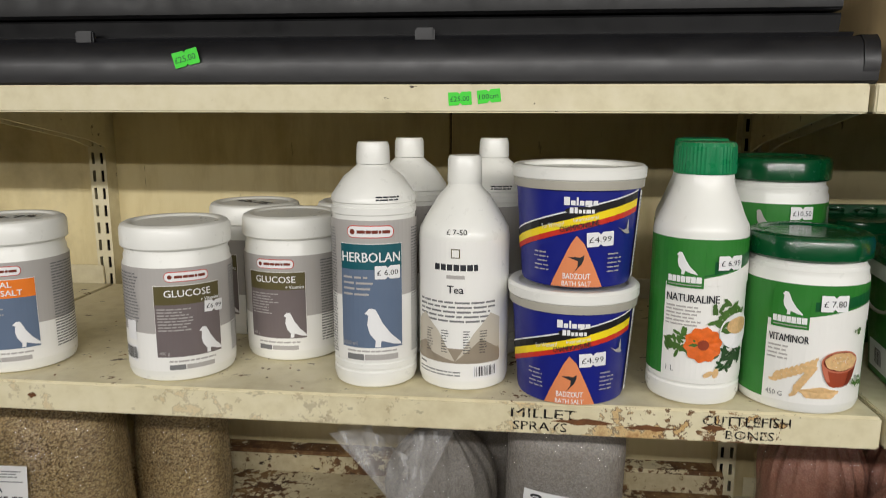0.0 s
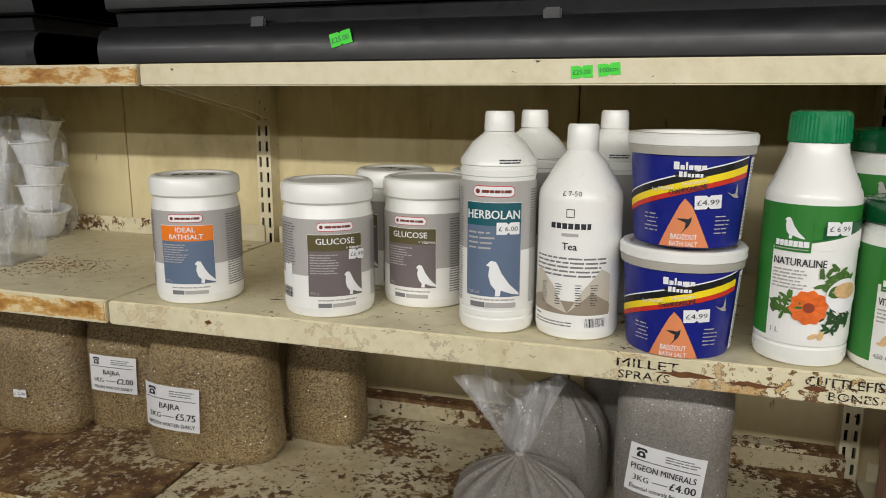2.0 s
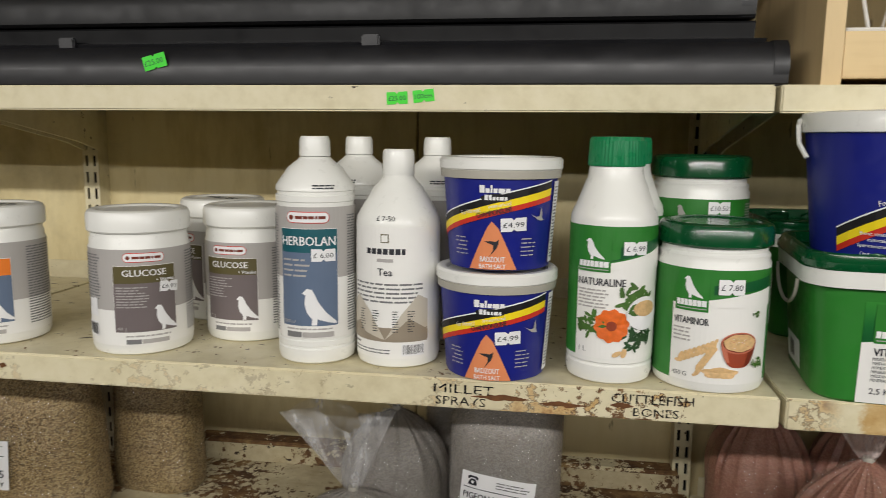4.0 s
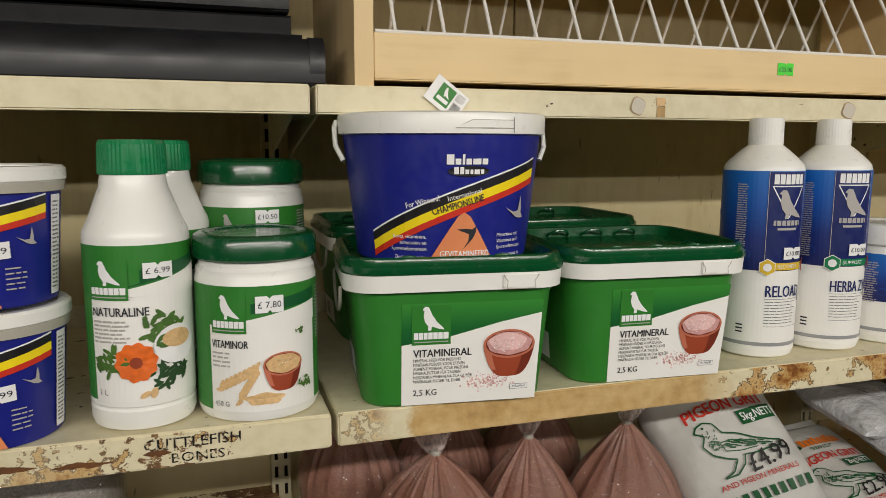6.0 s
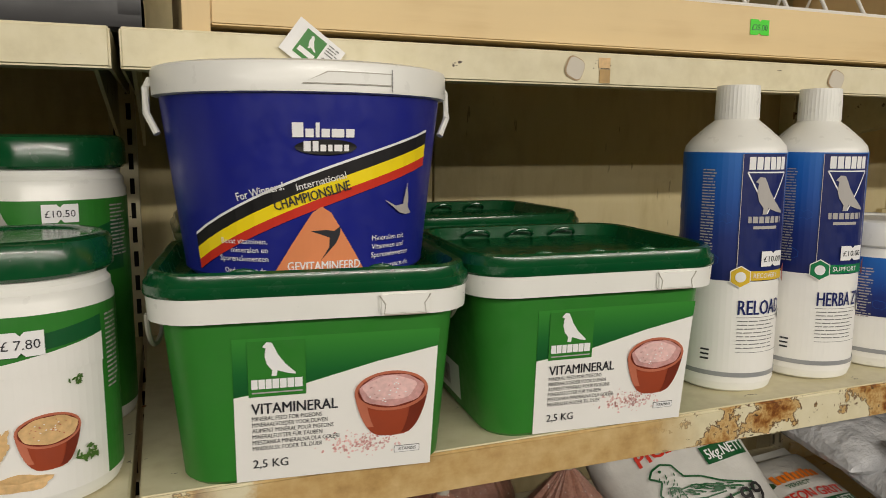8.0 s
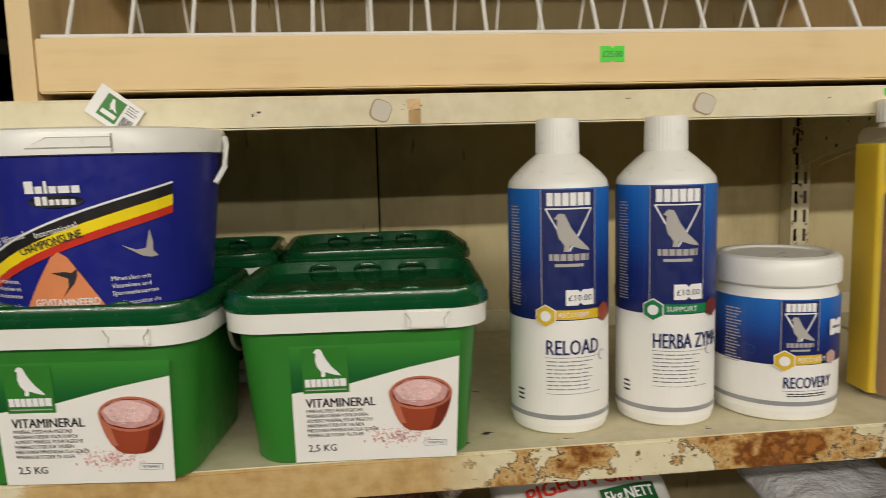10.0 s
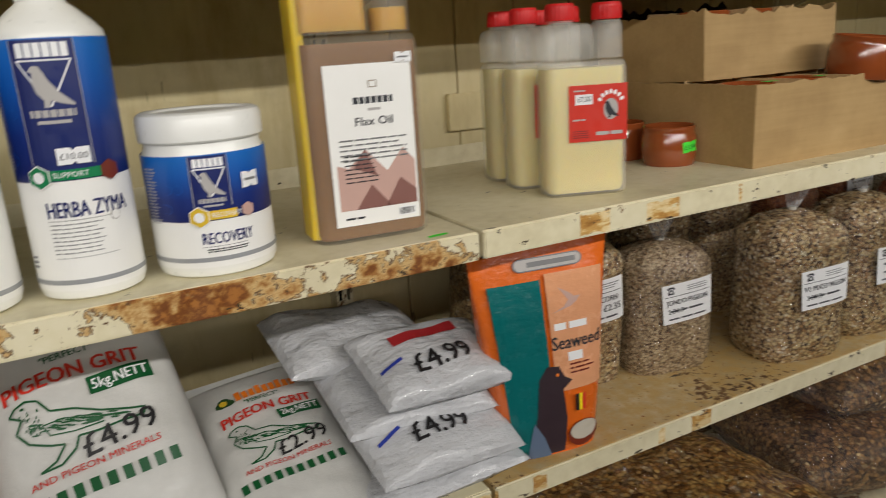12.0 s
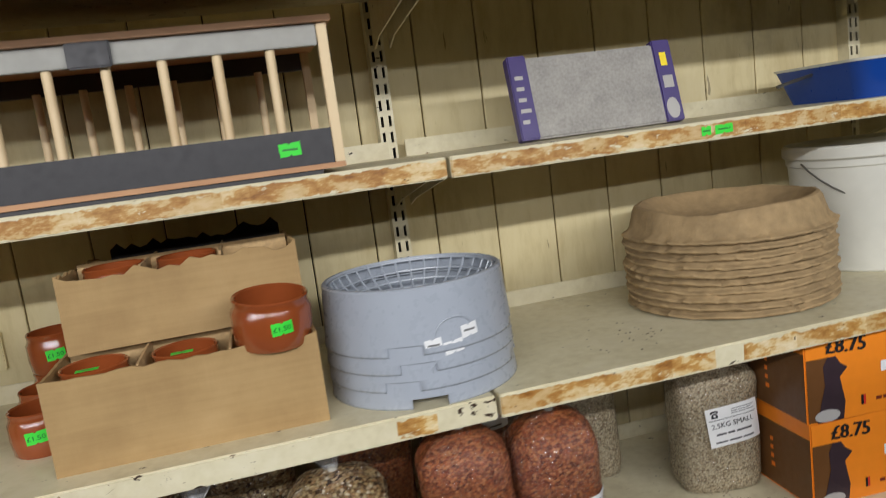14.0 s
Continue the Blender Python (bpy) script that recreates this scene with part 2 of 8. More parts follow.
INK_WORN = worn_ink()
INKBLUE = plain("blue_marker_ink", lin(40, 60, 160), 0.5, bump=0)
TERRA_P = plain("terracotta_print", lin(158, 70, 44), 0.4, vary=0.12, bump=0)
TERRA_D = plain("dark_terracotta_print", lin(118, 46, 28), 0.4, vary=0.12, bump=0)
POWDER = plain("pink_powder_print", lin(236, 196, 192), 0.5, vary=0.12, scale=300, bump=0)
GRAIN_P = plain("grain_print", lin(222, 184, 130), 0.5, vary=0.14, scale=300, bump=0)
LEAF_P = plain("herb_leaf_print", lin(74, 112, 44), 0.5, vary=0.2, scale=200, bump=0)
LEAF_D = plain("dark_herb_leaf_print", lin(38, 74, 36), 0.5, vary=0.2, scale=200, bump=0)
FLOWER = plain("orange_flower_print", lin(232, 108, 32), 0.5, vary=0.15, scale=200, bump=0)
SILVER = plain("silver_print", lin(158, 160, 162), 0.35, 0.15, bump=0)
GOLD = plain("gold_print", lin(222, 186, 48), 0.4, bump=0)
STEEL = plain("galvanised_wire", lin(120, 118, 112), 0.4, 0.8)
DARK = plain("dark_recess", lin(30, 26, 22), 0.8)


# ---- mesh helpers ----
def part(name, bm, material, parent=None, label="", smooth=True, angle=35):
    """Links a bmesh as one mesh object under a thing or a part."""
    me = bpy.data.meshes.new(name)
    bmesh.ops.recalc_face_normals(bm, faces=bm.faces)
    bm.to_mesh(me)
    bm.free()
    for m in material if isinstance(material, (list, tuple)) else (material,):
        me.materials.append(m)
    if smooth:
        me.shade_smooth()
        me.set_sharp_from_angle(angle=radians(angle))
    ob = new(name, me)
    if parent is not None:
        ob.parent = parent
    if label:
        ob["label"] = label
    return ob


def thing(name, label, category, at=None, group="", kind=""):
    ob = new(name)
    ob.empty_display_size = 0.05
    ob.matrix_world = at if at is not None else Matrix()
    return tagged(ob, label, category, group, kind)


def box_bm(x0, y0, z0, x1, y1, z1, bevel=0.0, bm=None, seg=2):
    own = bmesh.new()
    bmesh.ops.create_cube(own, size=1, matrix=Matrix.Translation(((x0 + x1) / 2, (y0 + y1) / 2, (z0 + z1) / 2)) @ Matrix.Diagonal((abs(x1 - x0), abs(y1 - y0), abs(z1 - z0), 1)))
    if bevel:
        bmesh.ops.bevel(own, geom=own.edges[:], offset=bevel, segments=seg, affect="EDGES", clamp_overlap=True)
    return join(bm, own) if bm is not None else own


def join(bm, other):
    me = bpy.data.meshes.new("tmp")
    other.to_mesh(me)
    other.free()
    bm.from_mesh(me)
    bpy.data.meshes.remove(me)
    return bm


def lathe(profile, seg=56, bm=None, squash=1.0, centre=(0, 0)):
    """Turns (r, z) pairs round the z axis; r of 0 closes an end. squash scales the depth."""
    bm = bm if bm is not None else bmesh.new()
    rings = []
    for r, z in profile:
        if r < 1e-6:
            rings.append([bm.verts.new((centre[0], centre[1], z))])
        else:
            rings.append([bm.verts.new((centre[0] + r * math.cos(2 * math.pi * k / seg), centre[1] + squash * r * math.sin(2 * math.pi * k / seg), z)) for k in range(seg)])
    for a, b in zip(rings, rings[1:]):
        for k in range(seg):
            j = (k + 1) % seg
            if len(a) == 1 and len(b) > 1:
                bm.faces.new((a[0], b[k], b[j]))
            elif len(b) == 1 and len(a) > 1:
                bm.faces.new((a[k], a[j], b[0]))
            elif len(a) > 1:
                bm.faces.new((a[k], a[j], b[j], b[k]))
    return bm


def rounded(w, d, r, n=6, cx=0.0, cy=0.0):
    """Outline of a rectangle with rounded corners, counter-clockwise."""
    pts = []
    for sx, sy, a0 in ((1, -1, -90), (1, 1, 0), (-1, 1, 90), (-1, -1, 180)):
        for k in range(n + 1):
            a = radians(a0 + 90 * k / n)
            pts.append((cx + sx * (w / 2 - r) + r * math.cos(a), cy + sy * (d / 2 - r) + r * math.sin(a)))
    return pts


def loft(sections, bm=None, cap_low=True, cap_high=True):
    """Joins outlines of equal count: (points, z) pairs."""
    bm = bm if bm is not None else bmesh.new()
    rings = [[bm.verts.new((x, y, z)) for x, y in pts] for pts, z in sections]
    for a, b in zip(rings, rings[1:]):
        n = len(a)
        for k in range(n):
            bm.faces.new((a[k], a[(k + 1) % n], b[(k + 1) % n], b[k]))
    if cap_low:
        bm.faces.new(rings[0][::-1])
    if cap_high:
        bm.faces.new(rings[-1])
    return bm


def rod(a, b, r, seg=8, bm=None):
    a, b = Vector(a), Vector(b)
    bm = bm if bm is not None else bmesh.new()
    turn = (b - a).to_track_quat("Z", "Y").to_matrix()
    rings = [[bm.verts.new(p + turn @ Vector((r * math.cos(2 * math.pi * k / seg), r * math.sin(2 * math.pi * k / seg), 0))) for k in range(seg)] for p in (a, b)]
    for k in range(seg):
        bm.faces.new((rings[0][k], rings[0][(k + 1) % seg], rings[1][(k + 1) % seg], rings[1][k]))
    bm.faces.new(rings[0][::-1])
    bm.faces.new(rings[1])
    return bm


def wire(points, r, bm=None, seg=7):
    """A bent wire as one tube through the points."""
    bm = bm if bm is not None else bmesh.new()
    pts = [Vector(p) for p in points]
    rings = []
    for k, p in enumerate(pts):
        way = (pts[min(k + 1, len(pts) - 1)] - pts[max(k - 1, 0)]).normalized()
        side = way.cross(Vector((0.13, 0.21, 0.97))).normalized()
        up = way.cross(side)
        rings.append([bm.verts.new(p + r * (math.cos(2 * math.pi * j / seg) * side + math.sin(2 * math.pi * j / seg) * up)) for j in range(seg)])
    for q, w in zip(rings, rings[1:]):
        for j in range(seg):
            bm.faces.new((q[j], q[(j + 1) % seg], w[(j + 1) % seg], w[j]))
    bm.faces.new(rings[0][::-1])
    bm.faces.new(rings[-1])
    return bm


TEXTS = {}


def text_shape(s, heavy):
    """Triangles of a line of text, cap height 1, starting at x = 0."""
    key = (s, heavy)
    if key not in TEXTS:
        cu = bpy.data.curves.new("tmp_text", "FONT")
        cu.body, cu.resolution_u, cu.offset, cu.size = s, 2, heavy, 1.0
        ob = bpy.data.objects.new("tmp_text", cu)
        me = ob.to_mesh()
        co = np.array([v.co[:2] for v in me.vertices]) if len(me.vertices) else np.zeros((1, 2))
        co[:, 0] -= co[:, 0].min()
        TEXTS[key] = (co / 0.69, [tuple(p.vertices) for p in me.polygons])
        ob.to_mesh_clear()
        bpy.data.objects.remove(ob)
        bpy.data.curves.remove(cu)
    return TEXTS[key]


class Sheet:
    """Print on a surface: place(u, v, h) gives the point h above it. u runs to the right, v upward, in metres."""

    def __init__(self, place, step=0.005, lift=0.00035):
        self.place, self.step, self.lift = place, step, lift
        self.bm, self.mats = bmesh.new(), []

    def index(self, m):
        if m not in self.mats:
            self.mats.append(m)
        return self.mats.index(m)

    def face(self, pts, m, layer):
        vs = [self.bm.verts.new(self.place(u, v, layer * self.lift)) for u, v in pts]
        try:
            self.bm.faces.new(vs).material_index = self.index(m)
        except ValueError:
            pass

    def quad(self, a, b, c, d, m, layer=1):
        """Four corners in turn, cut into strips along a-b."""
        n = max(1, int(abs(b[0] - a[0]) / self.step + 0.5), int(abs(c[0] - d[0]) / self.step + 0.5))
        for k in range(n):
            s, t = k / n, (k + 1) / n
            lo = [(a[0] + (b[0] - a[0]) * q, a[1] + (b[1] - a[1]) * q) for q in (s, t)]
            hi = [(d[0] + (c[0] - d[0]) * q, d[1] + (c[1] - d[1]) * q) for q in (s, t)]
            self.face([lo[0], lo[1], hi[1], hi[0]], m, layer)
        return self

    def rect(self, u0, v0, u1, v1, m, layer=1):
        n = max(1, int((v1 - v0) / 0.02)) if self.step < 1 else 1
        for k in range(n):
            a, b = v0 + (v1 - v0) * k / n, v0 + (v1 - v0) * (k + 1) / n
            self.quad((u0, a), (u1, a), (u1, b), (u0, b), m, layer)
        return self

    def fan(self, cu, cv, ru, rv, m, layer=1, n=20, turn=0.0, wob=0.0, petals=9):
        c, s = math.cos(turn), math.sin(turn)
        pts = []
        for k in range(n):
            a = 2 * math.pi * k / n
            q = 1 + wob * math.sin(petals * a)
            x, y = q * ru * math.cos(a), q * rv * math.sin(a)
            pts.append((cu + c * x - s * y, cv + s * x + c * y))
        for p, q in zip(pts, pts[1:] + pts[:1]):
            self.face([(cu, cv), p, q], m, layer)
        return self

    def shape(self, pts, m, layer=1):
        """Any outline, cut into triangles."""
        own = bmesh.new()
        own.faces.new([own.verts.new((u, v, 0)) for u, v in pts])
        bmesh.ops.triangulate(own, faces=own.faces[:])
        if self.step < 1:
            for axis, pitch in ((0, self.step), (1, 0.012)):
                ws = [p[axis] for p in pts]
                k = math.floor(min(ws) / pitch) + 1
                while k * pitch < max(ws) - 1e-6:
                    at = Vector((k * pitch, 0, 0) if axis == 0 else (0, k * pitch, 0))
                    bmesh.ops.bisect_plane(own, geom=own.verts[:] + own.edges[:] + own.faces[:], dist=1e-7, plane_co=at, plane_no=(1, 0, 0) if axis == 0 else (0, 1, 0))
                    k += 1
        for f in own.faces:
            self.face([(w.co.x, w.co.y) for w in f.verts], m, layer)
        own.free()
        return self

    def text(self, s, u, v, cap, m, layer=3, width=0.0, align="l", heavy=0.0, turn=0.0, bend=0.0):
        co, polys = text_shape(s, 0.0)
        if heavy:
            d = min(0.05, heavy * 2.2) * cap
            for k, (du, dv) in enumerate(((-d, 0), (d, 0), (0, d * 0.6))):
                self.text(s, u + du, v + dv, cap, m, layer + 0.12 * (k + 1), width, align, 0.0, turn, bend)
        long = co[:, 0].max() * cap
        k = width / long if width else 1.0
        x = co[:, 0] * cap * k
        x = x - {"l": 0, "c": 0.5, "r": 1}[align] * long * k
        y = co[:, 1] * cap + bend * x * x
        c, q = math.cos(radians(turn)), math.sin(radians(turn))
        vs = [self.bm.verts.new(self.place(u + c * a - q * b, v + q * a + c * b, layer * self.lift)) for a, b in zip(x, y)]
        i = self.index(m)
        for p in polys:
            try:
                self.bm.faces.new([vs[j] for j in p]).material_index = i
            except ValueError:
                pass
        return self

    def lines(self, u0, v0, u1, v1, rows, m, layer=2, seed=1, fill=0.5, align="l", ragged=0.35):
        """Small print that cannot be read: rows of word-long bars."""
        rnd = random.Random(seed)
        pitch = (v1 - v0) / rows
        for r in range(rows):
            end = u1 - rnd.random() * ragged * (u1 - u0)
            start = u0
            if align == "r":
                start, end = u0 + u1 - end, u1
            u, v = start, v1 - (r + 0.5) * pitch
            while u < end - pitch * 0.3:
                w = min(pitch * (1.0 + 2.4 * rnd.random()), end - u)
                self.quad((u, v - pitch * fill / 2), (u + w, v - pitch * fill / 2), (u + w, v + pitch * fill / 2), (u, v + pitch * fill / 2), m, layer)
                u += w + pitch * 0.35
        return self

    def barcode(self, u0, v0, u1, v1, layer=2, seed=3, upright=True):
        rnd = random.Random(seed)
        self.rect(u0, v0, u1, v1, STICKER, layer)
        a, e = (u0, u1) if upright else (v0, v1)
        x = a + 0.06 * (e - a)
        while x < e - 0.06 * (e - a):
            w = (e - a) * (0.015 + 0.03 * rnd.random())
            if upright:
                self.face([(x, v0 + 0.15 * (v1 - v0)), (x + w, v0 + 0.15 * (v1 - v0)), (x + w, v1 - 0.1 * (v1 - v0)), (x, v1 - 0.1 * (v1 - v0))], BLACK, layer + 1)
            else:
                self.face([(u0 + 0.1 * (u1 - u0), x), (u1 - 0.1 * (u1 - u0), x), (u1 - 0.1 * (u1 - u0), x + w), (u0 + 0.1 * (u1 - u0), x + w)], BLACK, layer + 1)
            x += w + (e - a) * (0.02 + 0.03 * rnd.random())
        return self

    def pill(self, u, v, w, h, rim, fill, word, layer=3):
        """A maker's badge as plain shapes: a rounded frame with a bar in it."""
        for k, (m, s) in enumerate(((rim, 1.0), (fill, 0.86))):
            ww, hh = w - (1 - s) * h, h * s
            self.shape(rounded(ww, hh, hh * 0.48, 5, u, v), m, layer + k)
        for a, b in ((-0.27, -0.10), (-0.085, 0.02), (0.035, 0.16), (0.18, 0.23), (0.25, 0.41)):
            self.rect(u + w * a, v - h * 0.13, u + w * b, v + h * 0.13, word, layer + 2)
        self.fan(u - w * 0.37, v, h * 0.22, h * 0.22, word, layer + 2, 10)
        return self

    def bird(self, u, v, s, m, layer=3, flip=1):
        """A plain standing bird shape, s high."""
        pts = [(-.12, 0), (.02, 0), (.04, .16), (.34, .06), (.56, .02), (.54, .08), (.26, .34), (.06, .62), (-.02, .80), (-.10, .95), (-.24, .97), (-.36, .84), (-.27, .80), (-.30, .56), (-.24, .34), (-.10, .16)]
        return self.shape([(u + flip * a * s, v + b * s) for a, b in (pts if flip > 0 else pts[::-1])], m, layer)

    def flier(self, u, v, s, m, layer=4, turn=0.0):
        pts = [(-.5, -.16), (-.1, -.12), (.1, .02), (-.05, .5), (.2, .22), (.3, .04), (.5, -.02), (.32, -.14), (.1, -.2)]
        c, q = math.cos(turn), math.sin(turn)
        return self.shape([(u + s * (c * a - q * b), v + s * (q * a + c * b)) for a, b in pts], m, layer)

    def done(self, name, parent, label=""):
        me = bpy.data.meshes.new(name)
        self.bm.to_mesh(me)
        self.bm.free()
        for m in self.mats:
            me.materials.append(m)
        ob = new(name, me)
        ob.parent = parent
        if label:
            ob["label"] = label
        return ob


def round_place(radius, squash=1.0, centre=(0, 0)):
    """Surface of a turned body; radius is a number or a function of height. The middle faces -y."""
    rad = radius if callable(radius) else (lambda v: radius)
    mid = radius if not callable(radius) else None

    def place(u, v, h):
        r = rad(v)
        a = u / (mid or rad(0.06))
        return (centre[0] + (r + h) * math.sin(a), centre[1] - squash * (r + h) * math.cos(a), v)
    return place


def flat_place(y, slope=0.0):
    """A front that faces -y; slope: how far it comes forward per metre of height."""
    return lambda u, v, h: (u, y - slope * v - h, v)


def top_place(z):
    return lambda u, v, h: (u, v, z + h)


def price(parent, place, u, v, words, w=0.021, h=0.0115, m=None, turn=0.0, layer=6, name="price_sticker"):
    """A small notched price sticker."""
    sh = Sheet(place)
    c, q = math.cos(radians(turn)), math.sin(radians(turn))
    nt = 0.0022
    pts = [(-w / 2, -h / 2), (-nt, -h / 2), (0, -h / 2 + nt), (nt, -h / 2), (w / 2, -h / 2), (w / 2, h / 2), (nt, h / 2), (0, h / 2 - nt), (-nt, h / 2), (-w / 2, h / 2)]
    sh.shape([(u + c * a - q * b, v + q * a + c * b) for a, b in pts], m or STICKER, layer)
    if words:
        sh.text(words, u, v - h * 0.20, h * 0.38, GREEN_DK if m is FLUO else DARKTXT, layer + 1, w * 0.82, "c", turn=turn)
    else:
        sh.lines(u - w * 0.35, v - h * 0.2, u + w * 0.35, v + h * 0.2, 1, GREEN if m is FLUO else GREYTXT, layer + 1, fill=0.4, ragged=0)
    return sh.done(name, parent, "green price sticker" if m is FLUO else "white price sticker")


# ---- the room ----
def slab(name, x0, y0, z0, x1, y1, z1, m, label, cat):
    ob = part(name, box_bm(x0, y0, z0, x1, y1, z1), m, smooth=False)
    return tagged(ob, label, cat, kind="structure")


WALLPAINT = plain("wall_paint", lin(84, 81, 74), 0.7, vary=0.05, scale=12)
# dark, so that the added light blocker bounces little light back
BLOCKERPAINT = plain("dark_light_blocker_paint", lin(50, 47, 43), 0.7, vary=0.08, scale=9)
CEILPAINT = plain("ceiling_paint", lin(112, 110, 106), 0.8, vary=0.03, scale=8)
LINO = plain("worn_lino", lin(52, 49, 45), 0.5, vary=0.12, scale=14)
slab("floor", -5, -6.5, -0.1, 9, 0.8, 0.0, LINO, "worn grey-brown lino shop floor", "floor")
slab("ceiling", -5, -6.5, CEIL, 9, 0.8, CEIL + 0.1, CEILPAINT, "plain off-white shop ceiling", "ceiling")
slab("wall_north", -5, 0.56, 0, 9, 0.7, CEIL, WALLPAINT, "plain cream wall behind the shelving", "wall")
slab("wall_south", -5, -6.6, 0, 9, -6.5, CEIL, WALLPAINT, "plain cream wall across the shop", "wall")
slab("wall_west", -5.1, -6.5, 0, -5, 0.8, CEIL, WALLPAINT, "plain cream end wall of the shop", "wall")
slab("wall_east", 9, -6.5, 0, 9.1, 0.8, CEIL, WALLPAINT, "plain cream end wall of the shop", "wall")
# added out of view: blocks the far tube's light from the lower shelves
slab("wall_partition", -5, -1.95, 0, 9, -1.85, 1.69, BLOCKERPAINT, "unseen low partition added to keep lamp light off the lower shelves", "partition")
for ly in (-1.92, -2.98):
    batten = thing("ceiling_light", "long white fluorescent batten on the ceiling", "ceiling light", pose(1.6, ly, CEIL - 0.07), "ceiling battens")
    part("housing", box_bm(-3.5, -0.05, 0.03, 3.5, 0.05, 0.07, 0.006), WHITE_PL, batten)

# ---- shelving: uprights, back boards, shelf trays ----
GRIME = shelf_paint("grimy_back_edge", 1.0, 1.6)


def upright(x):
    up = thing("shelf_upright", "cream slotted steel shelving upright with chipped paint", "upright", pose(x, 0.43, 0), "shelving uprights")
    bm = bmesh.new()
    for a, b in ((-0.014, -0.0095), (-0.0045, 0.0045), (0.0095, 0.014)):
        box_bm(a, 0, 0, b, 0.002, 2.1, bm=bm)
    z = 0.0
    while z < 2.09:
        for a, b in ((-0.0095, -0.0045), (0.0045, 0.0095)):
            box_bm(a, 0, z, b, 0.002, z + 0.010, bm=bm)
        z += 0.028
    part("slotted_face", bm, SHELF_CHIP, up, smooth=False)
    bm = box_bm(-0.014, 0.002, 0, -0.0125, 0.030, 2.1)
    box_bm(0.0125, 0.002, 0, 0.014, 0.030, 2.1, bm=bm)
    part("side_flange", bm, SHELF, up, smooth=False)
    part("dark_channel", box_bm(-0.0125, 0.024, 0, 0.0125, 0.028, 2.1), DARK, up, smooth=False)
    return up


first_up = upright(-1.0)
for k in range(0, 6):
    copy_thing(first_up, pose(k - 0.012, 0.43, 0))


def shelf(k, z, front, lip_mat, top_mat, label, name="shelf", thick=0.029, grime=False):
    """One metre tray: folded front lip, side folds, raised back lip, brackets below."""
    sh = thing(name, label, "shelf", pose(k, 0, z), "shelf trays")
    x0, x1 = 0.003, 0.997
    part("tray", box_bm(x0, front + 0.004, -0.004, x1, Y_BACK - 0.034, 0, 0.0012), top_mat, sh, smooth=False)
    lip = box_bm(x0, front, -thick, x1, front + 0.0040, 0.0, 0.0018, seg=3)
    part("front_lip", lip, lip_mat, sh)
    bm = box_bm(x0, front + 0.004, -thick, x0 + 0.002, Y_BACK - 0.034, -0.004)
    box_bm(x1 - 0.002, front + 0.004, -thick, x1, Y_BACK - 0.034, -0.004, bm=bm)
    box_bm(x0, front + 0.004, -thick, x1, front + 0.018, -thick + 0.0015, bm=bm)
    part("side_fold", bm, top_mat, sh, smooth=False)
    part("back_lip", box_bm(x0 + 0.012, Y_BACK - 0.034, -0.004, x1 - 0.012, Y_BACK - 0.030, 0.030, 0.001), top_mat, sh, smooth=False)
    if grime:
        part("grime_line", box_bm(x0 + 0.014, Y_BACK - 0.036, 0.030, x1 - 0.014, Y_BACK - 0.001, 0.037, 0.002), GRIME, sh, "black grime along the back edge")
    for bx in (0.009, 0.983):
        b = bmesh.new()
        vs = [b.verts.new((bx, y, zz)) for y, zz in ((front + 0.03, -0.006), (Y_BACK - 0.04, -0.006), (Y_BACK - 0.04, -0.085), (Y_BACK - 0.09, -0.070), (front + 0.03, -0.026))]
        f = b.faces.new(vs)
        ex = bmesh.ops.extrude_face_region(b, geom=[f])
        bmesh.ops.translate(b, verts=[v for v in ex["geom"] if isinstance(v, bmesh.types.BMVert)], vec=(0.003, 0, 0))
        part("bracket", b, SHELF_CHIP, sh, smooth=False)
    return sh


for k in range(-2, 5):
    tape = k in (-2, -1, 2, 3, 4)
    shelf(k, Z_UP, 0.096, LIP_TAPE if tape else SHELF, SHELF_CHIP, "cream steel shelf with torn tape residue on its lip" if tape else "cream steel shelf with lightly chipped lip")
    lip = {-2: LIP_TAPE, -1: LIP_TAPE, 0: LIP_CHIP, 1: LIP_PEEL, 2: LIP_TAPE_THIN, 3: LIP_TAPE, 4: LIP_TAPE}[k]
    shelf(k, Z_MID, 0.0, lip, SHELF_CHIP if k < 1 else SHELF, {1: "cream steel shelf with rusty peeling front lip", 0: "cream steel shelf with chipped lip and marker writing"}.get(k, "cream steel shelf with old tape residue on its lip"), thick=0.031)
    shelf(k, Z_LOW, 0.0, LIP_RUST if k < 1 else LIP_TAPE_THIN, SHELF_RUST_HEAVY if k < 0 else SHELF_HUSK if k == 2 else SHELF_RUST if k == 0 else SHELF_CHIP, "worn cream steel shelf with brown rust stains", grime=k < 1)
    shelf(k, Z_TOP, -0.115, SHELF, SHELF_CHIP, "cream steel top shelf above the stock")
    shelf(k, Z_BASE, -0.12, SHELF_CHIP, SHELF_RUST, "worn cream steel base shelf near the floor")
    part("plinth", box_bm(k + 0.003, -0.06, 0.0, k + 0.997, -0.055, Z_BASE - 0.03), SHELF_CHIP, smooth=False)
    tagged(bpy.context.scene.collection.objects[-1], "chipped cream steel plinth under the base shelf", "plinth", kind="structure")


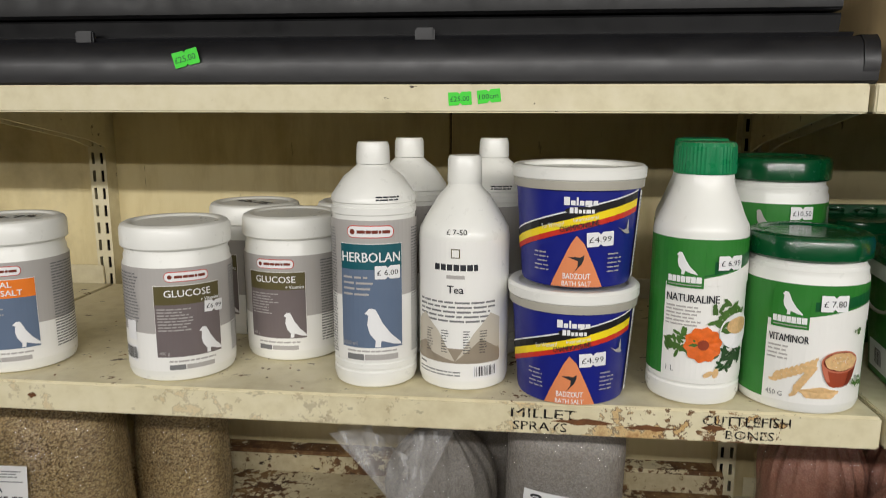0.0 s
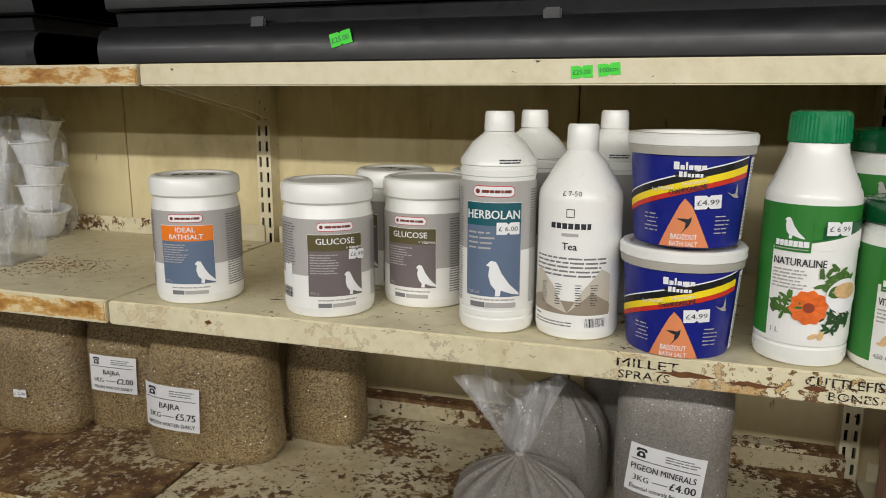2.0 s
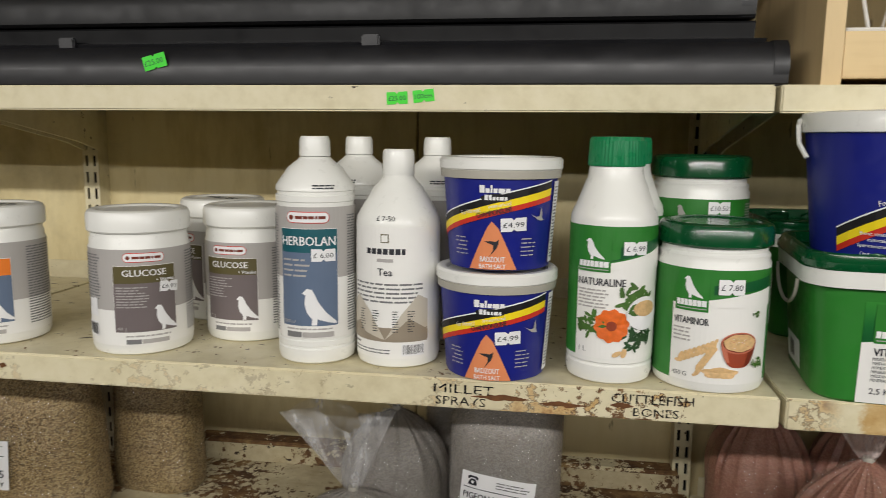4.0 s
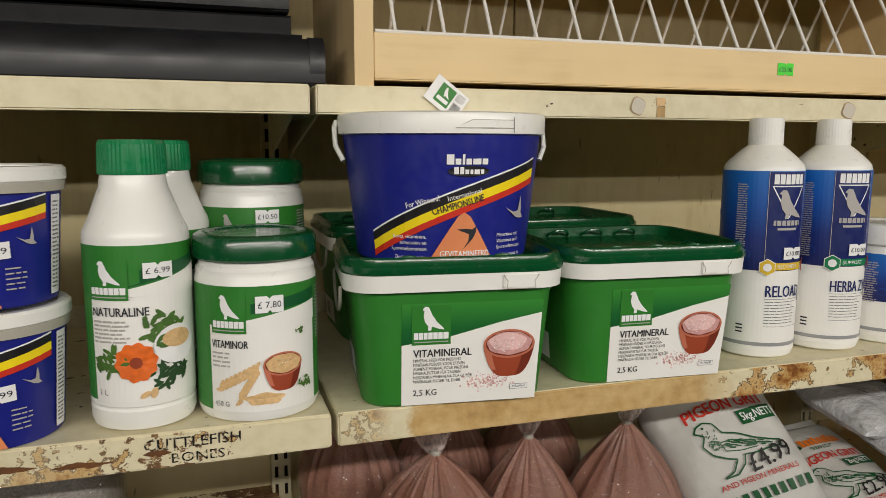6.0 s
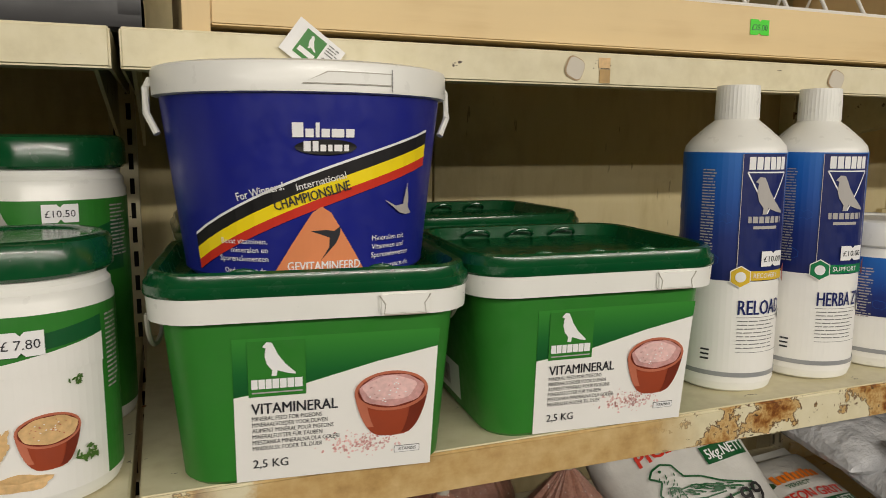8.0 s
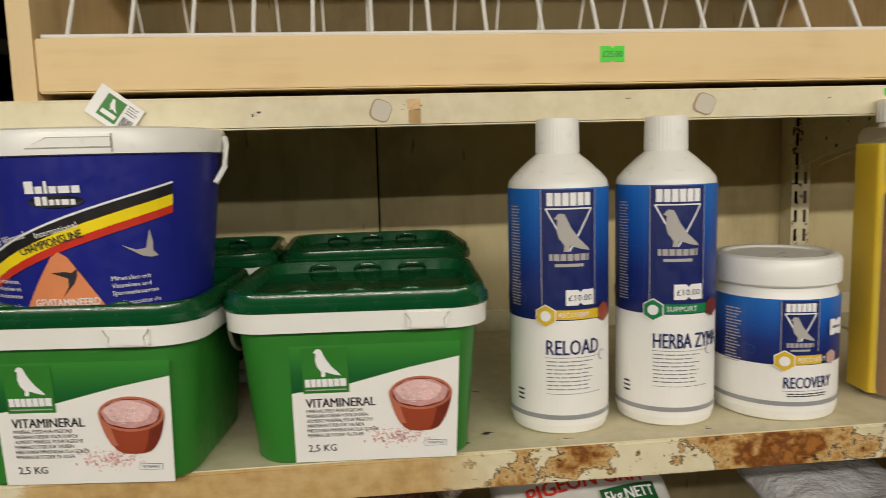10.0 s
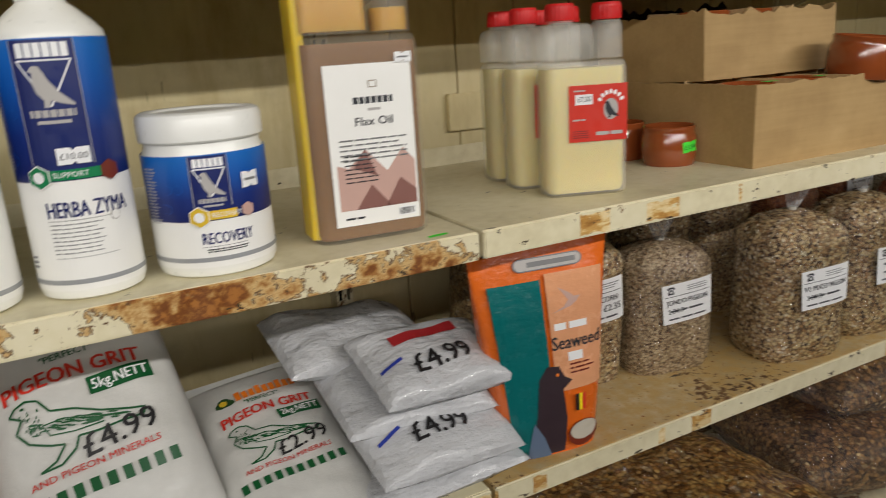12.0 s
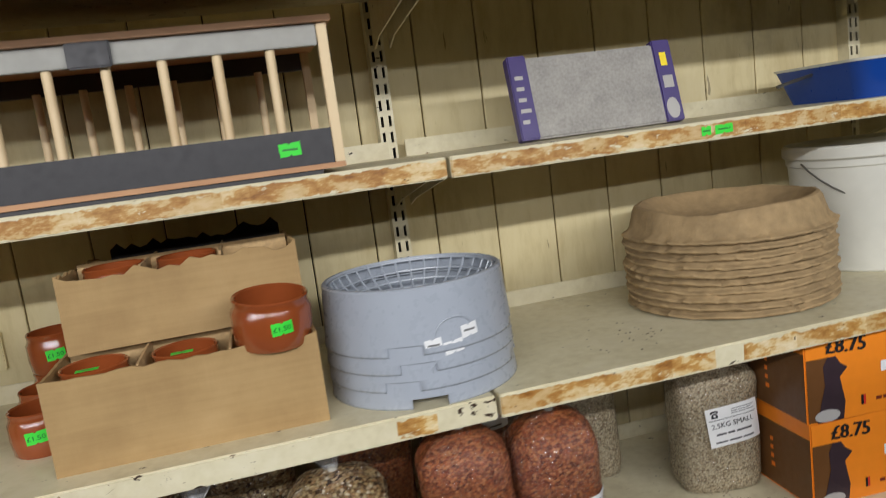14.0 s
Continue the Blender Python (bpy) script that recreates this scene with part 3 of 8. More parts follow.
def back_board(x0, x1, seams, label):
    """Painted boards behind the shelves, each a piece of its own."""
    bk = thing("wall_back_boards", label, "back panel", pose(0, 0, 0), kind="structure")
    edges = [x0, *seams, x1]
    for a, b in zip(edges, edges[1:]):
        part("plank", box_bm(a + 0.0012, Y_BACK, 0.02, b - 0.0012, Y_BACK + 0.012, 2.1, 0.0015, seg=1), PANEL, bk, smooth=False)
    part("backing", box_bm(x0, Y_BACK + 0.013, 0.02, x1, Y_BACK + 0.02, 2.1), DARK, bk, smooth=False)


back_board(-2, 2, (-1.4, -0.337, 0.55, 1.372), "cream painted hardboard back panels, scuffed and stained")
back_board(2, 5, [2 + 0.118 * k for k in range(1, 26) if 2 + 0.118 * k < 4.98], "cream painted vertical plank back panel, grubby")


# ---- goods on the middle shelf ----
def tall(k):
    """Stretches a thing upward by k."""
    return Matrix.Diagonal((1, 1, k, 1))


def jar(name, label, at, r, h, lid_h, lid_mat=None, group="", neck=0.003, category="jar", body_mat=None):
    """Straight round tub with screw lid, a groove below the lid and a rounded foot."""
    ob = thing(name, label, category, at, group)
    top = h - lid_h
    part("body", lathe([(0, 0), (r - 0.006, 0), (r - 0.002, 0.002), (r, 0.007), (r, top - 0.016), (r - 0.0015, top - 0.013), (r - 0.0015, top - 0.008), (r - neck, top - 0.005), (r - neck, top + 0.002), (0, top + 0.002)]), body_mat or WHITE_PL, ob)
    rl = r + 0.001
    part("lid", lathe([(0, top), (rl - 0.002, top), (rl, top + 0.002), (rl, h - 0.006), (rl - 0.002, h - 0.002), (rl - 0.006, h), (rl - 0.012, h - 0.0005), (rl - 0.014, h - 0.002), (0, h - 0.002)]), lid_mat or WHITE_PL, ob)
    return ob


def glucose_like(name, label, at, header, panel, words, sub, seed, sticker=None, lid_text="", group="supplement jars"):
    ob = jar(name, label, at, 0.056, 0.155, 0.024, group=group)
    pl = round_place(0.056)
    s = Sheet(pl)
    s.rect(-0.170, 0.050, 0.170, 0.115, LABGREY, 1)
    s.rect(-0.170, 0.012, 0.170, 0.050, WHITE_SOFT, 1)
    s.pill(0.0, 0.1065, 0.044, 0.010, RED, STICKER, TERRA_D, 3)
    s.rect(-0.034, 0.026, 0.034, 0.098, WHITE_SOFT, 2)
    s.rect(-0.0335, 0.0265, 0.0335, 0.079, panel, 3)
    s.rect(-0.0335, 0.079, 0.0335, 0.0975, header, 3)
    if len(words) == 1:
        s.text(words[0], 0, 0.0868, 0.0068, STICKER, 5, 0.046, "c", 0.012)
        s.text(sub, 0.032, 0.0805, 0.0036, STICKER, 5, 0.020, "r", 0.01)
    else:
        s.text(words[0], 0, 0.0900, 0.0058, STICKER, 5, 0.024, "c", 0.014)
        s.text(words[1], 0, 0.0815, 0.0058, STICKER, 5, 0.042, "c", 0.014)
    s.lines(-0.031, 0.052, 0.004, 0.076, 8, LABGREY, 4, seed, 0.4)
    s.text("400 g", -0.031, 0.029, 0.0032, LABGREY, 5)
    s.bird(0.019, 0.0275, 0.028, STICKER, 5)
    s.lines(-0.022, 0.0205, 0.026, 0.0235, 1, LABGREY, 3, seed + 1, 0.55, ragged=0)
    s.rect(-0.022, 0.0135, -0.006, 0.0185, GREYTXT, 3)
    s.rect(-0.005, 0.0137, 0.024, 0.0183, LABGREY, 3)
    s.lines(0.052, 0.020, 0.092, 0.110, 30, GREYTXT, 3, seed + 2, 0.45, ragged=0.1)
    s.lines(-0.092, 0.060, -0.050, 0.110, 16, GREYTXT, 3, seed + 3, 0.45, ragged=0.15)
    s.barcode(-0.082, 0.020, -0.058, 0.036, 3, seed)
    s.rect(-0.074, 0.042, -0.058, 0.062, STICKER, 3)
    s.done("label", ob, "grey and white wrap label")
    if sticker:
        price(ob, pl, 0.026, 0.074, sticker, turn=-4)
    if lid_text:
        w = Sheet(top_place(0.1533))
        w.text(lid_text, 0, -0.008, 0.016, INK, 1, 0.055, "c", 0.02, turn=8)
        w.done("lid_writing", ob, "black marker price on the lid")
    return ob


glucose_like("supplement_jar", "white plastic jar with orange bath salt label on shelf", pose(0.098, 0.070, Z_MID, 0, 0, 20) @ tall(1.06), ORANGE, SLATE, ("IDEAL", "BATHSALT"), "", 11, lid_text="£9.75")
glucose_like("supplement_jar", "white plastic glucose jar, taupe and olive label, price sticker", pose(0.291, 0.068, Z_MID, 0, 0, 34) @ tall(1.06), OLIVE, TAUPE, ("GLUCOSE",), "+ Vitamins", 21, "£6.99")
glu = glucose_like("supplement_jar", "white plastic glucose jar with taupe and olive label", pose(0.396, 0.145, Z_MID, 0, 0, -5) @ tall(1.06), OLIVE, TAUPE, ("GLUCOSE",), "+ Vitamins", 31)
glucose_like("supplement_jar", "white jar behind others with marker price on lid", pose(0.318, 0.235, Z_MID, 0, 0, -40) @ tall(1.06), OLIVE, TAUPE, ("GLUCOSE",), "+ Vitamins", 41, lid_text="£6.75")
copy_thing(glu, pose(0.452, 0.262, Z_MID, 0, 0, -50))


def ringed_bottle(label, at, front=True):
    """One-litre bottle with stepped shoulder rings and a ribbed cap."""
    r = 0.0435
    ob = thing("supplement_bottle", label, "bottle", at, "ringed bottles")
    part("body", lathe([(0, 0), (r - 0.007, 0), (r - 0.002, 0.003), (r, 0.010), (r, 0.017), (r - 0.0012, 0.018), (r - 0.0012, 0.020), (r, 0.021), (r, 0.026), (r - 0.001, 0.027), (r - 0.001, 0.172), (r, 0.173), (r, 0.179), (r - 0.0015, 0.180), (r - 0.0015, 0.183), (r, 0.184), (r - 0.0005, 0.189), (0.030, 0.207), (0.021, 0.214), (0.0175, 0.217), (0.0165, 0.2185), (0, 0.2185)]), WHITE_PL, ob)
    bm = bmesh.new()
    n, prof = 48, [(0, 0.219), (0.0168, 0.219), (0.0172, 0.221), (0.0166, 0.236), (0.0150, 0.240), (0, 0.240)]
    lathe(prof, n, bm)
    for v in bm.verts:
        if 0.2195 < v.co.z < 0.237 and v.co.xy.length > 0.01 and round(math.atan2(v.co.y, v.co.x) / (2 * math.pi / n)) % 2:
            v.co.x *= 0.972
            v.co.y *= 0.972
    part("cap", bm, WHITE_PL, ob, angle=20)
    pl = round_place(r)
    s = Sheet(pl)
    s.rect(-0.13, 0.094, 0.13, 0.168, LABGREY, 1)
    s.rect(-0.13, 0.030, 0.13, 0.094, WHITE_SOFT, 1)
    s.lines(0.046, 0.034, 0.062, 0.160, 44, GREYTXT, 3, 5, 0.45, ragged=0.1)
    s.lines(-0.066, 0.034, -0.040, 0.160, 44, GREYTXT, 3, 6, 0.45, ragged=0.1)
    if front:
        s.pill(0.0, 0.1575, 0.047, 0.012, RED, STICKER, TERRA_D, 3)
        s.rect(-0.0325, 0.043, 0.0325, 0.146, WHITE_SOFT, 2)
        s.rect(-0.032, 0.0435, 0.032, 0.121, SLATE, 3)
        s.rect(-0.032, 0.121, 0.032, 0.1455, TEAL, 3)
        s.text("HERBOLAN", 0, 0.1285, 0.0092, STICKER, 5, 0.059, "c", 0.012)
        s.lines(-0.029, 0.094, 0.002, 0.116, 4, LABGREY, 4, 9, 0.35)
        s.text("1000 ml", -0.030, 0.046, 0.0036, LABGREY, 5)
        s.bird(0.008, 0.0445, 0.040, STICKER, 5)
        s.lines(-0.026, 0.0385, 0.026, 0.0415, 1, LABGREY, 3, 8, 0.55, ragged=0)
        s.rect(-0.026, 0.0310, -0.008, 0.0370, GREYTXT, 3)
        s.rect(-0.007, 0.0312, 0.027, 0.0368, LABGREY, 3)
    s.done("label", ob, "grey and white wrap label")
    d = Sheet(pl)
    d.lines(0.006, 0.186, 0.030, 0.1915, 2, DARKTXT, 2, 3, 0.5, ragged=0)
    d.done("date_stamp", ob, "small black date stamp")
    if front:
        price(ob, pl, 0.0165, 0.1185, "£ 6.00", 0.025, 0.013, layer=7)
    return ob


ringed_bottle("white litre bottle, grey label with teal header", pose(0.510, 0.060, Z_MID, 0, 0, 6) @ tall(1.035))
behind = ringed_bottle("white litre bottle behind the front row", pose(0.530, 0.172, Z_MID, 0, 0, -30) @ tall(1.035), False)
copy_thing(behind, pose(0.628, 0.178, Z_MID, 0, 0, -10))


def cone_bottle(at):
    """One-litre bottle with a plain cone shoulder and narrow cap."""
    r = 0.0465
    ob = thing("tea_bottle", "white litre bottle with grey mountain tea label", "bottle", at)
    part("body", lathe([(0, 0), (r - 0.008, 0), (r - 0.002, 0.003), (r, 0.010), (r, 0.150), (r - 0.001, 0.158), (r - 0.006, 0.167), (0.026, 0.190), (0.018, 0.198), (0.0165, 0.202), (0, 0.202)]), WHITE_PL, ob)
    part("cap", lathe([(0, 0.2015), (0.0172, 0.2015), (0.0176, 0.203), (0.0170, 0.225), (0.0155, 0.2285), (0, 0.2285)]), WHITE_PL, ob)
    pl = round_place(r)
    s = Sheet(pl)
    s.rect(-0.05, 0.012, 0.05, 0.150, WHITE_SOFT, 1)
    s.rect(-0.0045, 0.134, 0.0045, 0.143, OLIVE, 2)
    s.rect(-0.0035, 0.135, 0.0035, 0.142, WHITE_SOFT, 3)
    s.rect(-0.022, 0.122, 0.022, 0.128, DARKTXT, 2)
    for k in range(6):
        s.rect(-0.0162 + 0.0066 * k, 0.121, -0.0150 + 0.0066 * k, 0.129, WHITE_SOFT, 3)
    s.rect(-0.009, 0.114, 0.009, 0.1175, LABGREY, 2)
    s.text("Tea", 0, 0.100, 0.0075, DARKTXT, 3, align="c", heavy=0.01)
    s.lines(-0.044, 0.070, 0.044, 0.093, 5, GREYTXT, 2, 4, 0.4, ragged=0.12)
    s.quad((-0.048, 0.030), (0.048, 0.030), (0.048, 0.045), (-0.048, 0.045), BEIGE_DK, 2)
    s.shape([(-0.048, 0.045), (0.0, 0.032), (-0.018, 0.062), (-0.036, 0.078), (-0.048, 0.068)], BEIGE, 3)
    s.shape([(0.0, 0.032), (0.048, 0.045), (0.048, 0.074), (0.036, 0.080), (0.018, 0.060)], BEIGE, 3)
    s.shape([(-0.048, 0.032), (-0.020, 0.032), (-0.034, 0.050), (-0.048, 0.044)], BEIGE_DK, 4)
    s.shape([(0.0, 0.032), (0.048, 0.032), (0.048, 0.042), (0.026, 0.055)], BEIGE_DK, 4)
    for u in (-0.032, -0.014, 0.008, 0.024):
        s.lines(u, 0.040, u + 0.008, 0.064, 9, DARKTXT, 5, int(u * 1000) + 99, 0.3)
    s.lines(-0.046, 0.0245, -0.028, 0.028, 1, GREYTXT, 2, 2)
    s.lines(-0.046, 0.016, 0.010, 0.0225, 2, GREYTXT, 2, 3, 0.4)
    s.barcode(0.018, 0.015, 0.044, 0.028, 2, 8)
    s.text("£ 7-50", -0.009, 0.1565, 0.0052, INK, 2, 0.020)
    s.done("label", ob, "white label with grey mountains")
    return ob


cone_bottle(pose(0.603, 0.066, Z_MID, 0, 0, -6) @ tall(1.03))


def stripe_print(s, left, right, low_l, low_r, wide, base=3):
    """Diagonal black, yellow and red band with a curved sweep."""
    n = 14
    pts = []
    for k in range(n + 1):
        q = k / n
        u = left + (right - left) * q
        pts.append((u, low_l + (low_r - low_l) * (q + 0.10 * math.sin(math.pi * q)) ))
    for m, a, b, lay in ((STICKER, 0.97, 1.04, 0), (BLACK, 0.62, 0.97, 0), (YELLOW, 0.26, 0.62, 0), (RED, 0.0, 0.26, 0)):
        for (u0, v0), (u1, v1) in zip(pts, pts[1:]):
            s.face([(u0, v0 + a * wide), (u1, v1 + a * wide), (u1, v1 + b * wide), (u0, v0 + b * wide)], m, base + lay)


def badge_serif(s, u, v, w, layer=5):
    """Maker's two-line badge as plain blocks and a dark lens shape."""
    for k, (a, b, h) in enumerate(((-0.50, -0.33, 0.24), (-0.30, -0.17, 0.14), (-0.14, -0.08, 0.24), (-0.05, 0.08, 0.14), (0.11, 0.31, 0.14), (0.34, 0.48, 0.14))):
        s.rect(u + a * w, v, u + b * w, v + h * w, STICKER, layer)
    s.fan(u + w * 0.03, v - w * 0.16, w * 0.5, w * 0.13, BLACK, layer, 18)
    for k, (a, b, h) in enumerate(((-0.33, -0.22, 0.17), (-0.19, -0.10, 0.17), (-0.07, 0.02, 0.11), (0.05, 0.12, 0.11), (0.15, 0.28, 0.11), (0.31, 0.39, 0.11))):
        s.rect(u + a * w, v - 0.23 * w, u + b * w, v - 0.23 * w + h * w, STICKER, layer + 1)


def salt_tub(label, at):
    ob = thing("bath_salt_tub", label, "tub", at, "stacked blue tubs")
    r0, r1 = 0.0535, 0.0605
    rad = lambda v: r0 + (r1 - r0) * v / 0.094
    part("body", lathe([(0, 0.001), (r0 - 0.004, 0.0), (r0 - 0.001, 0.001), (r0, 0.004), (r1, 0.094), (r1 - 0.002, 0.0945), (0, 0.0945)]), BLUE, ob)
    part("rim", lathe([(r1 - 0.001, 0.0885), (r1 + 0.0028, 0.089), (r1 + 0.0032, 0.0965), (r1 - 0.001, 0.097)]), GREY_RIM, ob)
    part("lid", lathe([(0, 0.0945), (r1 + 0.0028, 0.0965), (r1 + 0.0045, 0.098), (r1 + 0.0045, 0.106), (r1 + 0.002, 0.1085), (r1 - 0.003, 0.109), (r1 - 0.006, 0.1075), (r1 - 0.007, 0.104), (0, 0.104)]), WHITE_PL, ob)
    pl = round_place(rad)
    s = Sheet(pl)
    badge_serif(s, 0.002, 0.076, 0.030)
    s.text("For Winners!", -0.034, 0.0535, 0.0042, STICKER, 5, 0.022, turn=11)
    stripe_print(s, -0.080, 0.066, 0.028, 0.068, 0.019)
    s.text("International", -0.004, 0.0610, 0.0034, STICKER, 5, 0.022, turn=10)
    s.text("CHAMPIONSLINE", -0.016, 0.0515, 0.0048, DARKTXT, 5, 0.036, turn=12, heavy=0.01)
    s.shape([(-0.026, 0.002), (0.026, 0.002), (0.006, 0.042), (-0.001, 0.049), (-0.006, 0.042)], PEACH, 4)
    s.flier(0.0, 0.024, 0.020, DARKTXT, 5, 0.9)
    s.flier(0.048, 0.054, 0.018, LABGREY, 5, -0.5)
    s.text("BADZOUT", 0, 0.0095, 0.0052, STICKER, 6, 0.026, "c", 0.012)
    s.text("BATH SALT", 0, 0.0030, 0.0044, STICKER, 6, 0.028, "c", 0.008)
    s.lines(-0.046, 0.014, -0.028, 0.034, 5, LABGREY, 4, 4, 0.28, "r")
    s.lines(0.030, 0.014, 0.050, 0.034, 5, LABGREY, 4, 6, 0.28)
    s.rect(0.072, 0.006, 0.086, 0.086, STICKER, 4)
    s.lines(0.0735, 0.010, 0.0845, 0.082, 22, GREYTXT, 5, 9, 0.4)
    s.done("label", ob, "royal blue wrap print with black, yellow and red band")
    price(ob, pl, 0.021, 0.046, "£4.99", 0.026, 0.013, layer=7, turn=3)
    return ob


tub = salt_tub("blue bath salt tub with white lid, stacked pair", pose(0.714, 0.052, Z_MID, 0, 0, -4) @ tall(1.05))
copy_thing(tub, pose(0.716, 0.056, Z_MID + 0.1150, 0, 0, -3))


def badge_bird(s, u, v, w, layer=3):
    """Green maker's badge with a plain white bird and a word bar."""
    s.rect(u - w / 2, v, u + w / 2, v + w * 0.98, GREEN, layer)
    s.bird(u - 0.02 * w, v + w * 0.36, w * 0.62, STICKER, layer + 1)
    for a, b in ((-0.45, -0.34), (-0.325, -0.215), (-0.20, -0.10), (-0.085, 0.03), (0.045, 0.16), (0.175, 0.29), (0.305, 0.44)):
        s.rect(u + w * a, v + w * 0.14, u + w * b, v + w * 0.31, STICKER, layer + 1)
    s.rect(u - w * 0.44, v + w * 0.06, u + w * 0.44, v + w * 0.085, LABGREY, layer + 1)


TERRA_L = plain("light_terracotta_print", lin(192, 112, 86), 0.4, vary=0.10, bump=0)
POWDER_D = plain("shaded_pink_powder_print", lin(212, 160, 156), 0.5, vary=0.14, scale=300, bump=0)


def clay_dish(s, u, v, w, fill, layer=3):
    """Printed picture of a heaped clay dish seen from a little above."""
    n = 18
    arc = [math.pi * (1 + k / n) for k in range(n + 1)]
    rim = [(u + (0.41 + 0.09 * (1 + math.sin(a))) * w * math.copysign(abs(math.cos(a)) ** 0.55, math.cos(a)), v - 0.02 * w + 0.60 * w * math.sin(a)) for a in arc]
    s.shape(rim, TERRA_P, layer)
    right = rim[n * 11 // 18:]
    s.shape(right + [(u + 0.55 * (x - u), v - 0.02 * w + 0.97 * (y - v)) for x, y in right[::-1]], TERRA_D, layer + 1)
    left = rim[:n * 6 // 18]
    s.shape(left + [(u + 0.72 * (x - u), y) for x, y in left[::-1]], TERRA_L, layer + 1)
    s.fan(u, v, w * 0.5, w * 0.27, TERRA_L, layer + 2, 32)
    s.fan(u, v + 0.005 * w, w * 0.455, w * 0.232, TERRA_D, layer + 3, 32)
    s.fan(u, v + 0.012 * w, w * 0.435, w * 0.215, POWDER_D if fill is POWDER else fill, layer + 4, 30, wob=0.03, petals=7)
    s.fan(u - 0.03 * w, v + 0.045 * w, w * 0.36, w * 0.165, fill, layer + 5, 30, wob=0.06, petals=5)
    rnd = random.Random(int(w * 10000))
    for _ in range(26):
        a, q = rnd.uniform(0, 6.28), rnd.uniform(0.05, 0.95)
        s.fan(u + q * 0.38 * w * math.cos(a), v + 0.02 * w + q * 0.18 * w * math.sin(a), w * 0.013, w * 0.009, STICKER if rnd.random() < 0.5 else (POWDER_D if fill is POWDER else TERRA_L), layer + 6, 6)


def dusting(s, u, v, ru, rv, count, m, layer, seed):
    """Printed loose powder: fine specks, denser in the middle."""
    rnd = random.Random(seed)
    for _ in range(count):
        q = rnd.uniform(0.0004, 0.0013)
        s.fan(u + rnd.gauss(0, ru), v + rnd.gauss(0, rv), q, q * 0.7, m, layer, 5, rnd.uniform(0, 3))


def sprig(s, u, v, n, size, m, layer, seed):
    rnd = random.Random(seed)
    for _ in range(n):
        a = rnd.uniform(0, 6.28)
        q = rnd.uniform(0.2, 1.0) * size
        s.fan(u + q * math.cos(a), v + 0.7 * q * math.sin(a), size * 0.28, size * 0.10, m, layer, 7, rnd.uniform(0, 3.1))


def herb_bottle(label, at, front=True):
    """White litre bottle with ribbed green cap and green-white wrap."""
    r = 0.0445
    ob = thing("herb_tonic_bottle", label, "bottle", at, "green-capped bottles")
    part("body", lathe([(0, 0), (r - 0.008, 0), (r - 0.002, 0.003), (r, 0.009), (r, 0.019), (r - 0.0015, 0.0205), (r - 0.0015, 0.022), (r, 0.0235), (r, 0.164), (r - 0.001, 0.170), (r - 0.006, 0.180), (0.031, 0.200), (0.0285, 0.206), (0.0270, 0.2165), (0, 0.2165)]), WHITE_PL, ob)
    bm = bmesh.new()
    lathe([(0, 0.217), (0.0285, 0.217), (0.0289, 0.219), (0.0280, 0.2420), (0.0265, 0.2455), (0.024, 0.246), (0, 0.246)], 96, bm)
    for v in bm.verts:
        if v.co.xy.length > 0.028 and round(math.atan2(v.co.y, v.co.x) / (2 * math.pi / 96)) % 2:
            v.co.x *= 0.978
            v.co.y *= 0.978
    part("cap", bm, CAPGREEN, ob, angle=15)
    pl = round_place(r)
    s = Sheet(pl)
    s.rect(-0.139, 0.028, -0.043, 0.160, GREEN, 1)
    s.rect(-0.043, 0.028, 0.10, 0.118, WHITE_SOFT, 1)
    s.quad((-0.043, 0.118), (0.064, 0.118), (0.064, 0.160), (-0.043, 0.160), GREEN, 1)
    s.quad((-0.043, 0.118), (0.064, 0.141), (0.064, 0.144), (-0.043, 0.118), GREEN_DK, 2)
    s.shape([(-0.043, 0.1175), (0.02, 0.1175), (0.064, 0.1175), (0.064, 0.141), (0.02, 0.130), (-0.02, 0.1215)], WHITE_SOFT, 3)
    s.quad((0.002, 0.128), (0.064, 0.142), (0.064, 0.150), (0.002, 0.140), GREEN_DK, 2)
    if front:
        badge_bird(s, -0.024, 0.115, 0.034, 5)
        s.text("NATURALINE", -0.040, 0.1015, 0.0072, DARKTXT, 4, 0.048, heavy=0.010)
        s.lines(-0.040, 0.078, -0.004, 0.0985, 6, LABGREY, 4, 12, 0.45, ragged=0.3)
        sprig(s, -0.024, 0.062, 40, 0.017, LEAF_P, 4, 3)
        sprig(s, 0.022, 0.088, 44, 0.021, LEAF_P, 4, 4)
        sprig(s, 0.022, 0.050, 44, 0.017, LEAF_D, 4, 5)
        s.fan(0.030, 0.074, 0.020, 0.017, STICKER, 5, 22)
        s.fan(0.031, 0.079, 0.014, 0.008, GRAIN_P, 6, 18)
        s.fan(-0.004, 0.062, 0.0165, 0.0165, FLOWER, 6, 40, wob=0.07, petals=10)
        s.fan(-0.004, 0.062, 0.005, 0.005, TERRA_P, 7, 12)
        s.fan(0.002, 0.0335, 0.005, 0.0025, GRAIN_P, 4, 10, 0.5)
        s.fan(0.009, 0.0345, 0.005, 0.003, GRAIN_P, 4, 10, 1.3)
        s.text("1 L", -0.037, 0.0335, 0.0050, GREYTXT, 4)
    s.done("label", ob, "green and white wrap with herbs and orange flower")
    if front:
        price(ob, pl, 0.0165, 0.139, "£ 6.99", 0.024, 0.013, layer=7)
    return ob


herb_bottle("white litre bottle with ribbed green cap and herb label", pose(0.835, 0.052, Z_MID, 0, 0, 3) @ tall(1.02))
herb_bottle("white bottle with green cap behind its twin", pose(0.853, 0.148, Z_MID, 0, 0, 60) @ tall(1.02), False)


